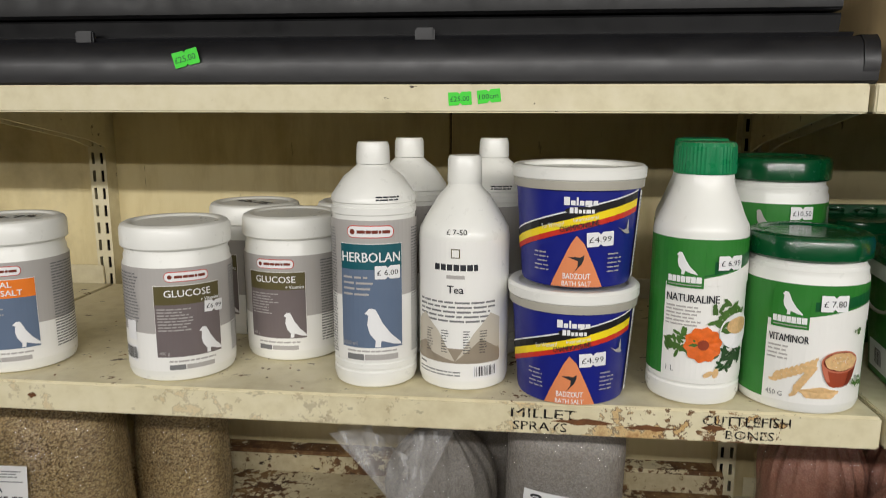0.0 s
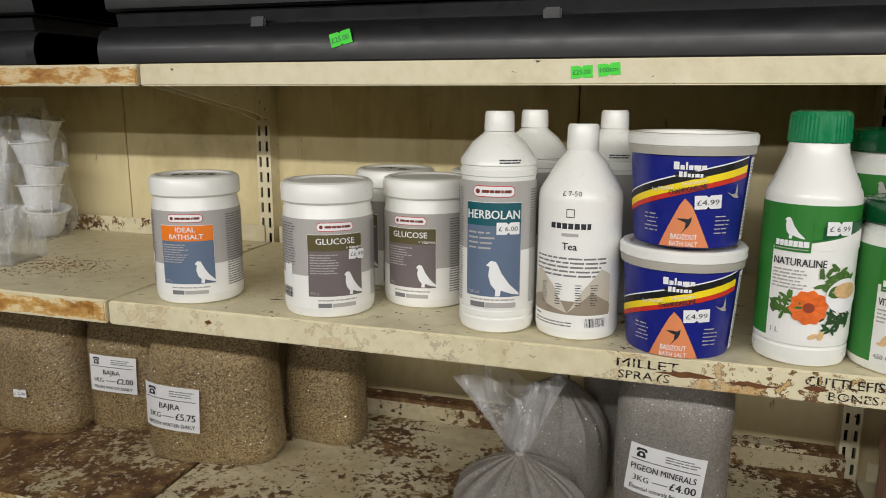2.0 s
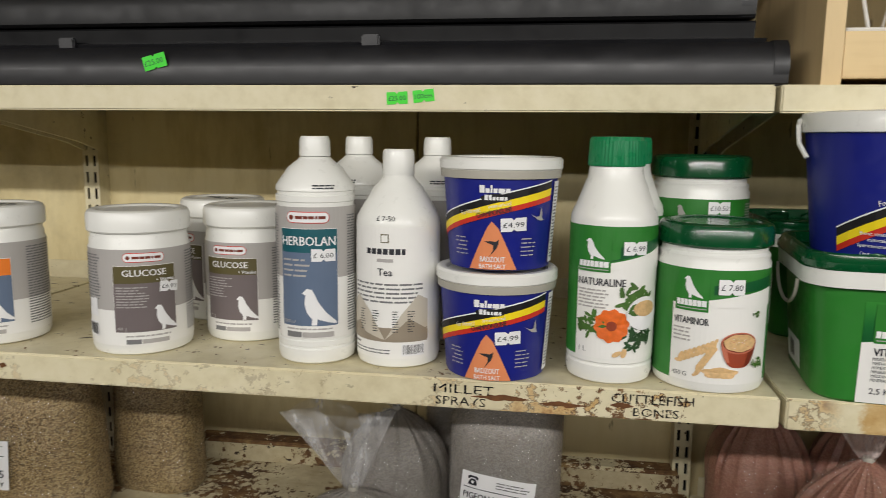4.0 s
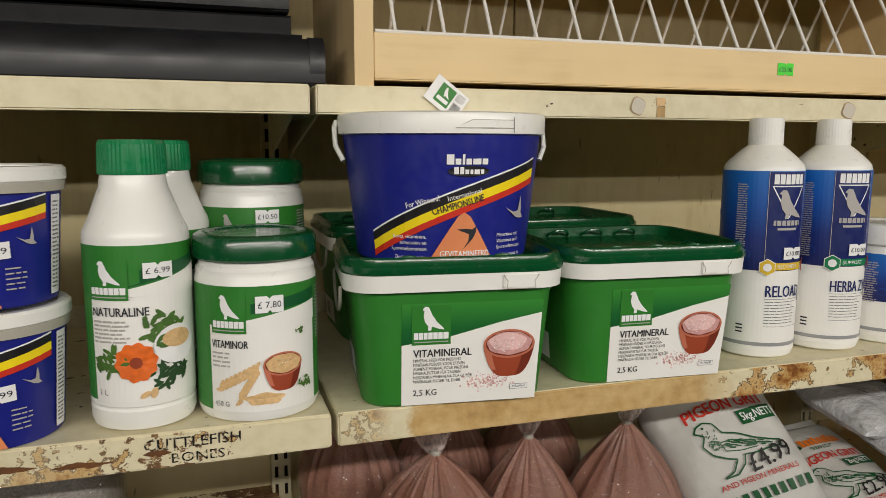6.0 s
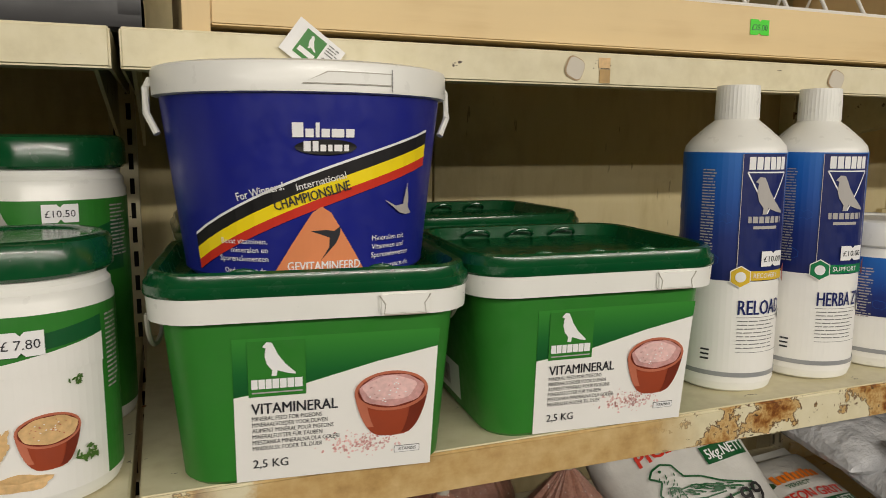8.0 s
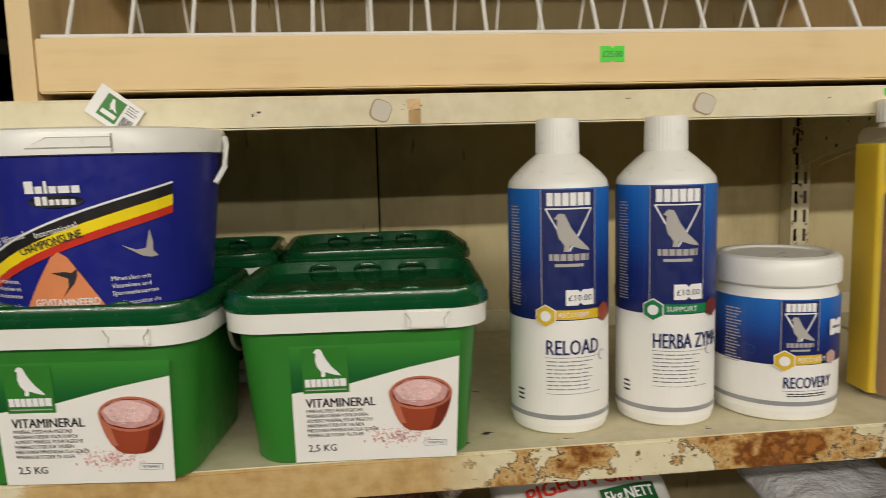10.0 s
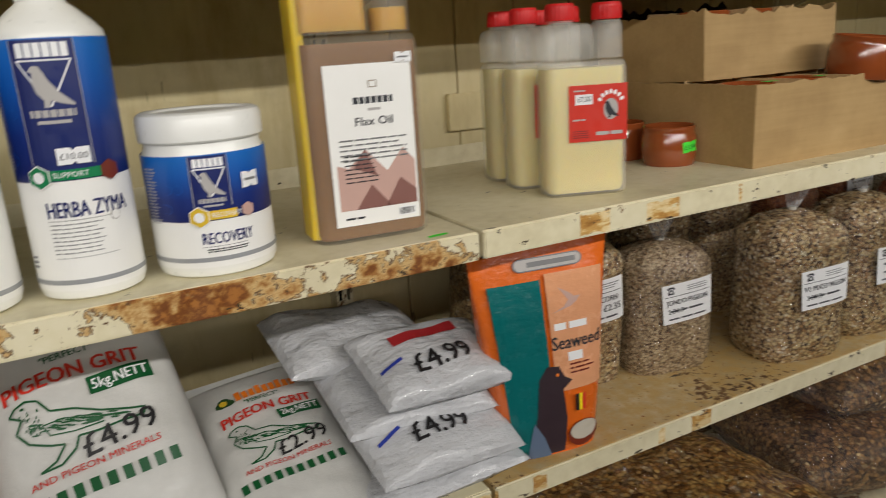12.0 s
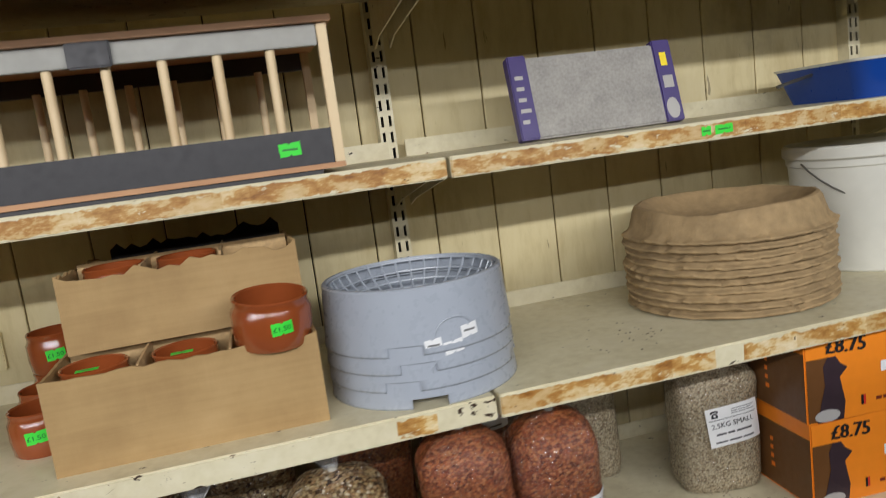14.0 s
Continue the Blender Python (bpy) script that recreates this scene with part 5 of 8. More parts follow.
def dosing_bottle(ob, W, D, H, cham, cap_r, cap_h, oil, oil_top, shell, level, top_fill, neck_fill, inset, cap_mat, strip=None):
    """Flat twin-neck dosing bottle: cloudy body, chamber block and neck with oil inside, two caps."""
    r = min(W, D) * 0.30
    body = [(rounded(W - 0.010, D - 0.010, r * 0.8), 0), (rounded(W - 0.002, D - 0.002, r), 0.003), (rounded(W, D, r), 0.010), (rounded(W, D, r), H - 0.010), (rounded(W - 0.005, D - 0.005, r), H - 0.002), (rounded(W - 0.014, D - 0.014, r * 0.8), H)]
    part("body", loft(body), shell, ob, "cloudy plastic body")
    wi, di = W - 2 * inset, D - 0.004
    part("oil", loft([(rounded(wi - 0.006, di - 0.006, r * 0.7), 0.004), (rounded(wi, di, r * 0.9), 0.010), (rounded(wi, di, r * 0.9), level)]), oil, ob, "oil showing through the plastic")
    cw = W * 0.60
    cx = -W / 2 + cw / 2 + 0.001
    ch = [(rounded(cw, D * 0.90, r * 0.8, cx=cx), H + 0.001), (rounded(cw, D * 0.90, r * 0.8, cx=cx), H + cham - 0.008), (rounded(cw - 0.006, D * 0.90 - 0.006, r * 0.7, cx=cx), H + cham - 0.002), (rounded(cw - 0.016, D * 0.90 - 0.016, r * 0.5, cx=cx), H + cham)]
    part("dosing_chamber", loft(ch), shell, ob)
    if top_fill:
        part("chamber_oil", loft([(rounded(cw - 2 * inset, D * 0.90 - 0.004, r * 0.7, cx=cx), H + 0.004), (rounded(cw - 2 * inset, D * 0.90 - 0.004, r * 0.7, cx=cx), H + cham * top_fill)]), oil_top, ob)
    nx = W / 2 - cap_r - 0.003
    part("tall_neck", lathe([(0, H + 0.001), (cap_r * 1.08, H + 0.001), (cap_r * 1.06, H + cham - 0.004), (cap_r * 0.9, H + cham + 0.002), (0, H + cham + 0.002)], 32, centre=(nx, 0)), shell, ob)
    if neck_fill:
        part("neck_oil", lathe([(0, H + 0.003), (cap_r * 0.92, H + 0.003), (cap_r * 0.92, H + cham * neck_fill), (0, H + cham * neck_fill)], 32, centre=(nx, 0)), oil_top, ob)
    ax = -W / 2 + cap_r + 0.010
    part("short_neck", lathe([(0, H + cham - 0.001), (cap_r * 0.88, H + cham - 0.001), (cap_r * 0.88, H + cham + 0.006), (0, H + cham + 0.006)], 28, centre=(ax, 0)), WHITE_PL if strip else shell, ob)
    for x, z in ((ax, H + cham + 0.004), (nx, H + cham + 0.003)):
        bm = lathe([(0, z), (cap_r, z), (cap_r * 1.02, z + 0.002), (cap_r * 0.98, z + cap_h - 0.003), (cap_r * 0.9, z + cap_h), (0, z + cap_h)], 48, centre=(x, 0))
        for v in bm.verts:
            dx = v.co.x - x
            if math.hypot(dx, v.co.y) > cap_r * 0.93 and round(math.atan2(v.co.y, dx) / (2 * math.pi / 48)) % 2:
                v.co.x, v.co.y = x + dx * 0.965, v.co.y * 0.965
        part("cap", bm, cap_mat, ob, angle=15)
    if strip:
        part("sight_strip", loft([(rounded(0.012, D * 0.62, 0.004, cx=-W / 2 + 0.0045), 0.006), (rounded(0.012, D * 0.62, 0.004, cx=-W / 2 + 0.0045), H + cham - 0.016)]), strip, ob, "bright yellow edge of the oil")


flax = thing("flax_oil_bottle", "twin-neck flax oil bottle, brown oil, white caps", "bottle", pose(1.903, 0.080, Z_MID, 0, 0, -4) @ tall(1.03))
dosing_bottle(flax, 0.129, 0.066, 0.203, 0.055, 0.0205, 0.021, OIL, OIL_TOP, CLEARISH, 0.196, 0.72, 0.45, 0.003, WHITE_PL, OIL_SIDE)
fl = flat_place(-0.0332)
s = Sheet(lambda u, v, h: fl(u * 1.14, v, h), 9)
s.rect(-0.038, 0.018, 0.043, 0.176, WHITE_SOFT, 1)
s.rect(0.002, 0.153, 0.010, 0.160, BEIGE_DK, 2)
s.rect(0.003, 0.154, 0.009, 0.159, WHITE_SOFT, 3)
s.rect(-0.013, 0.138, 0.024, 0.1445, DARKTXT, 2)
for k in range(6):
    s.rect(-0.0085 + 0.0056 * k, 0.137, -0.0073 + 0.0056 * k, 0.1455, WHITE_SOFT, 3)
s.rect(0.0, 0.131, 0.012, 0.1335, LABGREY, 2)
s.text("Flax Oil", 0.005, 0.117, 0.0080, DARKTXT, 3, align="c", heavy=0.008)
s.lines(-0.029, 0.082, 0.036, 0.106, 5, GREYTXT, 4, 14, 0.3, ragged=0.2)
s.rect(-0.033, 0.034, 0.041, 0.050, ROSE, 2)
s.shape([(-0.033, 0.050), (0.0, 0.050), (0.041, 0.050), (0.041, 0.078), (0.030, 0.092), (0.014, 0.070), (-0.006, 0.094), (-0.022, 0.076), (-0.033, 0.080)], ROSE, 2)
s.shape([(-0.018, 0.034), (0.016, 0.034), (-0.002, 0.058)], ROSE_DK, 3)
s.shape([(0.010, 0.034), (0.041, 0.034), (0.041, 0.048), (0.026, 0.062)], ROSE_DK, 3)
s.shape([(-0.018, 0.076), (0.004, 0.066), (-0.006, 0.094)], ROSE_DK, 3)
s.lines(-0.026, 0.060, 0.012, 0.090, 7, DARKTXT, 5, 15, 0.25)
s.lines(-0.029, 0.0235, -0.010, 0.0275, 1, DARKTXT, 3, 3)
s.barcode(0.022, 0.022, 0.039, 0.031, 3, 9)
s.done("label", flax, "white label with dusty rose mountains")
price(flax, flat_place(-0.0332), 0.041, 0.180, "", 0.018, 0.010)

redb = thing("garlic_oil_bottle", "small twin-neck bottle of pale oil, red caps", "bottle", pose(2.205, 0.090, Z_MID, 0, 0, -20) @ tall(1.035), "red-capped oil bottles")
dosing_bottle(redb, 0.108, 0.052, 0.160, 0.042, 0.0180, 0.019, GARLIC, GARLIC, MILKY, 0.152, 0, 0, 0.004, REDCAP)
s = Sheet(flat_place(-0.0262), 9)
s.rect(-0.024, 0.066, 0.0500, 0.132, RED, 1)
s.text("£7.50", -0.005, 0.1130, 0.006, DARKTXT, 4, 0.016, "c")
s.rect(-0.016, 0.1095, 0.006, 0.1215, STICKER, 2)
for k in range(7):
    a = radians(150 - 20 * k)
    s.fan(0.029 + 0.016 * math.cos(a), 0.106 + 0.017 * math.sin(a), 0.0022, 0.0030, STICKER, 2, 8, a - 1.57)
s.fan(0.029, 0.103, 0.0095, 0.0125, LABGREY, 2, 16)
s.bird(0.028, 0.093, 0.020, DARKTXT, 3)
s.lines(-0.019, 0.090, -0.002, 0.094, 1, LABGREY, 2, 3, 0.5)
s.lines(-0.018, 0.124, 0.002, 0.1275, 1, LABGREY, 2, 6, 0.5)
s.lines(0.010, 0.072, 0.044, 0.078, 1, LABGREY, 2, 5, 0.7, ragged=0)
s.lines(-0.019, 0.070, 0.002, 0.080, 4, DARKTXT, 2, 7, 0.3)
s.done("label", redb, "red label")
copy_thing(redb, pose(2.204, 0.168, Z_MID, 0, 0, -12))
copy_thing(redb, pose(2.214, 0.240, Z_MID, 0, 0, -10))


# ---- bags on the lower shelf ----
def seed_mat(name, size, stops, coat=0.75, bump=0.6, deep=0.45):
    """Loose seed behind thin film: grain cells with relief and a crinkled clear skin."""
    n = Nodes(name)
    v = n.voronoi(1 / size, "Color", stretch=(1, 1, 1.25))
    cells = n.ramp(v, stops)
    # cell edges darkened in the colour: painted shade in the gaps between grains
    gap_shade = n.ramp(n.voronoi(1 / size, "Distance", stretch=(1, 1, 1.25)), [(0.25, grey(1.0)), (0.75, grey(deep))])
    n.put("Base Color", n.mix(1.0, n.mix(1.0, cells, gap_shade, "MULTIPLY"), n.ramp(n.noise(9, 4), [(0.3, grey(0.8)), (0.7, grey(1))]), "MULTIPLY"))
    n.put("Roughness", 0.55).put("Coat Weight", coat).put("Coat Roughness", 0.07)
    n.bump(n.voronoi(1 / size, "Distance", stretch=(1, 1, 1.25)), bump, -0.002)
    cb = n.t.nodes.new("ShaderNodeBump")
    cb.inputs["Strength"].default_value, cb.inputs["Distance"].default_value = 1.0, 0.055
    n.t.links.new(n.noise(32, 5, 0.6, (1, 1, 0.5)), cb.inputs["Height"])
    n.t.links.new(cb.outputs[0], n.b.inputs["Coat Normal"])
    return n.m


def film_mat(name, color, alpha):
    n = Nodes(name)
    n.put("Base Color", color).put("Roughness", 0.08).put("Specular IOR Level", 0.9).put("Alpha", n.ramp(n.noise(46, 5, 0.6, (1, 1, 0.35)), [(0.38, grey(alpha * 0.4)), (0.58, grey(alpha)), (0.68, grey(min(1, alpha * 2.8)))]))
    n.bump(n.mix(0.5, n.noise(30, 4, 0.6, (1, 1, 0.4)), n.voronoi(38, "Distance", stretch=(1, 1, 0.5))), 1.0, 0.03)
    return n.m


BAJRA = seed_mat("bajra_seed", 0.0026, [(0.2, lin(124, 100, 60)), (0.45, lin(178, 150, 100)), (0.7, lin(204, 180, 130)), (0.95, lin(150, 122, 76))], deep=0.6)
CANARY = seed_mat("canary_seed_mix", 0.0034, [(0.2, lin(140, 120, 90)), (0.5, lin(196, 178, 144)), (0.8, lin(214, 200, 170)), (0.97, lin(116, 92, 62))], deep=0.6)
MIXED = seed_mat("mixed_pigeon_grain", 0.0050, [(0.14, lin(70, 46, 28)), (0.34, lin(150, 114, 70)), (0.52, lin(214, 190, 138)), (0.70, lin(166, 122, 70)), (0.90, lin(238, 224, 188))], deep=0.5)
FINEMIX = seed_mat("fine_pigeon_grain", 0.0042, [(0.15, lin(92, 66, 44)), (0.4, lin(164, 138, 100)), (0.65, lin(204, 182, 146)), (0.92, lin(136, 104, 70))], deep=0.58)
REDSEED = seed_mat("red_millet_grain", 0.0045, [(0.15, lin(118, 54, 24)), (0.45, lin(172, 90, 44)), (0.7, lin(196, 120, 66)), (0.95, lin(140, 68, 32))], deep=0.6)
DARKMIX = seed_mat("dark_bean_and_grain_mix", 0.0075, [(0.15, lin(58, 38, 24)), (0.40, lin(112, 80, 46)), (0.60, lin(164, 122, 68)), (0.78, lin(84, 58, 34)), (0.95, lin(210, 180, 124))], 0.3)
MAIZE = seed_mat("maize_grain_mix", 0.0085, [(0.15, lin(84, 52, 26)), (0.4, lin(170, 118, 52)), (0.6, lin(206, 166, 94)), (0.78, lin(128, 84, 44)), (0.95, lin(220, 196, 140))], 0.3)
GREYPOW = seed_mat("grey_mineral_powder", 0.0018, [(0.2, lin(136, 130, 122)), (0.6, lin(158, 152, 146)), (0.95, lin(172, 166, 160))], 0.8, 0.1, 0.9)
PINKPOW = seed_mat("pink_mineral_powder", 0.0018, [(0.2, lin(146, 96, 76)), (0.6, lin(168, 116, 96)), (0.95, lin(182, 130, 110))], 0.8, 0.1, 0.9)
FILM = film_mat("clear_polythene_film", (0.86, 0.86, 0.86, 1), 0.24)


def skin_mat():
    """Thin clear film: see-through, with sharp crinkled glints."""
    n = Nodes("thin_crinkled_film")
    n.put("Base Color", (0.92, 0.92, 0.92, 1)).put("Metallic", 1.0).put("Roughness", 0.10)
    n.bump(n.mix(0.35, n.mix(0.5, n.noise(24, 3, 0.5, (1, 1, 0.45)), n.voronoi(30, "Distance", stretch=(1, 1, 0.5))), n.noise(80, 4, 0.6, (1, 1, 0.6))), 1.0, 0.045)
    clear = n.t.nodes.new("ShaderNodeBsdfTransparent")
    mixed = n.t.nodes.new("ShaderNodeMixShader")
    mixed.inputs[0].default_value = 0.10
    n.t.links.new(clear.outputs[0], mixed.inputs[1])
    n.t.links.new(n.b.outputs[0], mixed.inputs[2])
    n.t.links.new(mixed.outputs[0], n.t.nodes["Material Output"].inputs["Surface"])
    return n.m


FILM_SKIN = skin_mat()
FILM_PINK = film_mat("clear_film_over_pink", (0.86, 0.72, 0.68, 1), 0.38)


def wob(x, y, z, seed, f=11.0):
    return noise.noise(Vector((x * f + seed * 3.7, y * f - seed * 1.9, z * f + seed)))


def bag_front(w, d, p):
    """Depth of the front of a bag at u across."""
    return lambda u: d / 2 * max(0.0, 1 - abs(u / (w / 2)) ** p) ** (1 / p)


def bag_bm(w, d, h, seed, p=3.2, tie=True, flat=False, amp=0.004, cone=False):
    n, levels = (96 if cone else 44), 26
    bm, rings = bmesh.new(), []
    for k in range(levels + 1):
        q = k / levels
        z = h * q
        low = 0.93 + 0.07 * min(1, q / 0.07)
        if tie:
            s = 1.0 if q < 0.80 else max(0.09, math.sqrt(max(0, 1 - ((q - 0.80) / 0.205) ** 2)))
            if cone:
                s = 1.0 if q < 0.42 else max(0.07, 1 - 0.93 * ((q - 0.42) / 0.58) ** cone)
            sx = sy = low * s
        elif flat:
            sx, sy = low * (1.09 - 0.14 * q) * (1.0 if q < 0.9 else 1 - 0.5 * (q - 0.9)), low * (1.0 if q < 0.70 else max(0.12, 1 - ((q - 0.70) / 0.31) ** 1.6))
        else:
            sx = sy = low * (1 if q < 0.88 else max(0.75, 1 - (q - 0.88) * 1.6))
        ring = []
        for j in range(n):
            a = 2 * math.pi * j / n
            c, si = math.cos(a), math.sin(a)
            e = (abs(c) ** p + abs(si) ** p) ** (-1 / p)
            pleat = 1 + ((0.05 * math.sin(9 * a + seed) * max(0, (q - 0.7) / 0.3) if not cone else 0.34 * (abs(noise.noise(Vector((3.1 * c + seed, 3.1 * si, 0.5 * q)))) - 0.18 + 0.6 * noise.noise(Vector((7 * c, 7 * si + seed, 0.7 * q)))) * max(0, (q - 0.30) / 0.70)) if tie else 0)
            x, y = w / 2 * e * c * sx * pleat, d / 2 * e * si * sy * pleat
            dis = amp * wob(x, y, z, seed) * (1 if 0.02 < q else 0)
            ring.append(bm.verts.new((x * (1 + dis / (w / 2)), y * (1 + dis / (d / 2)), z)))
        rings.append(ring)
    for a, b in zip(rings, rings[1:]):
        for j in range(n):
            bm.faces.new((a[j], a[(j + 1) % n], b[(j + 1) % n], b[j]))
    bm.faces.new(rings[0][::-1])
    bm.faces.new(rings[-1])
    return bm


def tuft_bm(r0, r1, h, seed, lean=(0, 0), squash=0.45):
    """Gathered film above a tie, flaring out unevenly."""
    n, levels = 30, 8
    bm, rings = bmesh.new(), []
    for k in range(levels + 1):
        q = k / levels
        r = r0 + (r1 - r0) * q ** 0.8
        ring = []
        for j in range(n):
            a = 2 * math.pi * j / n
            rr = r * (1 + 0.30 * q * math.sin(5 * a + seed) + 0.16 * math.sin(11 * a + 2 * seed) * (0.3 + q))
            ring.append(bm.verts.new((rr * math.cos(a) + lean[0] * q, squash * rr * math.sin(a) + lean[1] * q, h * q + 0.012 * q * math.sin(3 * a + seed))))
        rings.append(ring)
    for a, b in zip(rings, rings[1:]):
        for j in range(n):
            bm.faces.new((a[j], a[(j + 1) % n], b[(j + 1) % n], b[j]))
    return bm


MIDTXT = plain("soft_black_print", lin(78, 78, 82), 0.5, bump=0)


def phone_icon(s, u, v, w, layer):
    s.shape([(u - w * 0.5, v + w * 0.2), (u - w * 0.5, v + w * 0.42), (u - w * 0.3, v + w * 0.55), (u + w * 0.3, v + w * 0.55), (u + w * 0.5, v + w * 0.42), (u + w * 0.5, v + w * 0.2), (u + w * 0.28, v + w * 0.2), (u + w * 0.26, v + w * 0.34), (u - w * 0.26, v + w * 0.34), (u - w * 0.28, v + w * 0.2)], DARKTXT, layer)
    s.shape([(u - w * 0.42, v - w * 0.4), (u + w * 0.42, v - w * 0.4), (u + w * 0.40, v - w * 0.1), (u + w * 0.2, v + w * 0.22), (u - w * 0.2, v + w * 0.22), (u - w * 0.40, v - w * 0.1)], DARKTXT, layer)
    s.fan(u, v - w * 0.08, w * 0.16, w * 0.16, STICKER, layer + 1, 12)


def shop_label(parent, place, u, v, w, h, title, weight="", cost="", foot="", turn=0.0):
    """Printed paper shop label with a telephone sign."""
    c, q = math.cos(radians(turn)), math.sin(radians(turn))
    put = lambda a, b, hh: place(u + c * a - q * b, v + q * a + c * b, hh)
    s = Sheet(put, 0.012)
    s.rect(-w / 2, -h / 2, w / 2, h / 2, STICKER, 1)
    phone_icon(s, -w * 0.34, h * 0.33, h * 0.20, 3)
    s.lines(-w * 0.02, h * 0.26, w * 0.44, h * 0.42, 3, GREYTXT, 3, int(w * 999) + len(title), 0.4, ragged=0.3)
    s.rect(-w * 0.46, h * 0.185, w * 0.44, h * 0.20, DARKTXT, 3)
    if title:
        s.text(title, -w * 0.02, -h * 0.02, h * 0.125, DARKTXT, 3, min(w * 0.86, 0.78 * h * 0.125 * len(title)), "c", 0.008)
    else:
        s.lines(-w * 0.36, -h * 0.04, w * 0.38, h * 0.12, 1, MIDTXT, 3, 7, 0.42, ragged=0.2)
    if weight:
        s.text(weight, -w * 0.40, -h * 0.24, h * 0.115, DARKTXT, 3, heavy=0.004)
    if cost:
        s.rect(-w * 0.14, -h * 0.20, w * 0.06, -h * 0.185, DARKTXT, 3)
        s.text(cost, w * 0.09, -h * 0.245, h * 0.15, DARKTXT, 3, w * 0.34, heavy=0.012)
    else:
        s.lines(-w * 0.36, -h * 0.25, w * 0.36, -h * 0.12, 1, MIDTXT, 3, 9, 0.38, ragged=0.1)
    if foot:
        s.text(foot, 0, -h * 0.42, h * 0.085, DARKTXT, 3, min(w * 0.86, 0.78 * h * 0.085 * len(foot)), "c", 0.006)
    else:
        s.lines(-w * 0.40, -h * 0.44, w * 0.40, -h * 0.33, 1, MIDTXT, 3, 5, 0.38, ragged=0.1)
    return s.done("shop_label", parent, "white paper shop label")


def seed_bag(label, at, w, d, h, m, seed, tie=True, flat=False, tag=None, group="seed bags", name="seed_bag", film=None, tuft=0.05, lean=(0, 0), p=3.2, cone=False):
    ob = thing(name, label, "bag", at, group)
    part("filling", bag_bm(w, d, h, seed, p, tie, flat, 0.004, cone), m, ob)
    skin = bag_bm(w + 0.0056, d + 0.0056, h + 0.002, seed, p, tie, flat, 0.004, cone)
    part("loose_film", skin, FILM_SKIN, ob, "clear crinkled film round the filling")
    if tie:
        part("gathered_top", tuft_bm(0.006, tuft * 0.55, tuft, seed, lean), film or FILM, ob, "gathered clear plastic top").location = (0, 0, h - 0.002)
        part("tie", lathe([(0, h - 0.005), (0.0060, h - 0.004), (0.0066, h), (0.0060, h + 0.004), (0, h + 0.005)], 14), GREY_RIM, ob)
    elif flat:
        part("sealed_top", box_bm(-w * 0.44, -0.0015, h - 0.006, w * 0.44, 0.0015, h + 0.014, 0.001), film or FILM, ob, "clear sealed bag top")
    if tag:
        u, v, tw, th, turn, words = tag
        fr = bag_front(w * (1.07 if flat else 1.0), d, p)
        shop_label(ob, lambda a, b, hh: (a, -fr(a) - 0.0064 - hh, b), u, v, tw, th, *words, turn=turn)
    return ob


ZL = Z_LOW
B = lambda x, y, r=0, z=ZL: pose(x, y, z, 0, 0, r)
seed_bag("clear bag of bajra seed with white shop label", B(0.004, 0.222, 9), 0.205, 0.115, 0.236, BAJRA, 1, False, True, (-0.048, 0.095, 0.098, 0.074, -3, ("BAJRA", "3KG", "£5.75", "FRESH WATER DAILY")))
seed_bag("smaller clear bag of bajra seed with shop label", B(-0.205, 0.275, 6), 0.150, 0.09, 0.225, BAJRA, 2, False, True, (-0.005, 0.105, 0.090, 0.066, -2, ("BAJRA", "1KG", "£2.00", "FRESH WATER DAILY")))
b = seed_bag("clear bag of bajra seed with small price sticker", B(-0.355, 0.225, 4), 0.165, 0.11, 0.215, BAJRA, 3, False, True)
price(b, lambda a, v, hh: (a, -0.0585 - hh, v), 0.0, 0.075, "£ 2.00", 0.026, 0.014)
seed_bag("clear unlabelled bag of bajra seed at the back", B(0.150, 0.330, -4), 0.135, 0.09, 0.235, BAJRA, 4, False, True)
seed_bag("clear unlabelled bag of bajra seed at the back", B(-0.270, 0.370, 2), 0.100, 0.08, 0.230, BAJRA, 5, False, True)
seed_bag("clear unlabelled bag of bajra seed", B(-0.560, 0.230, -3), 0.190, 0.11, 0.245, BAJRA, 6, False, True)
seed_bag("clear unlabelled bag of bajra seed at the back", B(-0.74, 0.33, 3), 0.170, 0.10, 0.235, BAJRA, 7, False, True)

seed_bag("tied clear bag of grey mineral powder", B(0.530, 0.130, 0), 0.170, 0.150, 0.116, GREYPOW, 8, group="tied powder bags", name="mineral_bag", tuft=0.105, lean=(-0.018, -0.005), p=2.3, cone=2.0)
seed_bag("tied clear bag of grey mineral powder behind another", B(0.560, 0.255, 10), 0.150, 0.125, 0.180, GREYPOW, 9, group="tied powder bags", name="mineral_bag", tuft=0.08, p=2.5, cone=2.6)
seed_bag("clear bag of grey pigeon minerals with shop label", B(0.722, 0.190, -4), 0.145, 0.125, 0.232, GREYPOW, 10, False, False, (-0.004, 0.118, 0.092, 0.066, -6, ("PIGEON MINERALS", "3KG", "£4.00", "Essential minerals for pigeons")), name="mineral_bag")
seed_bag("clear bag of grey minerals behind the front one", B(0.655, 0.345, 3), 0.130, 0.110, 0.235, GREYPOW, 11, False, False, name="mineral_bag")

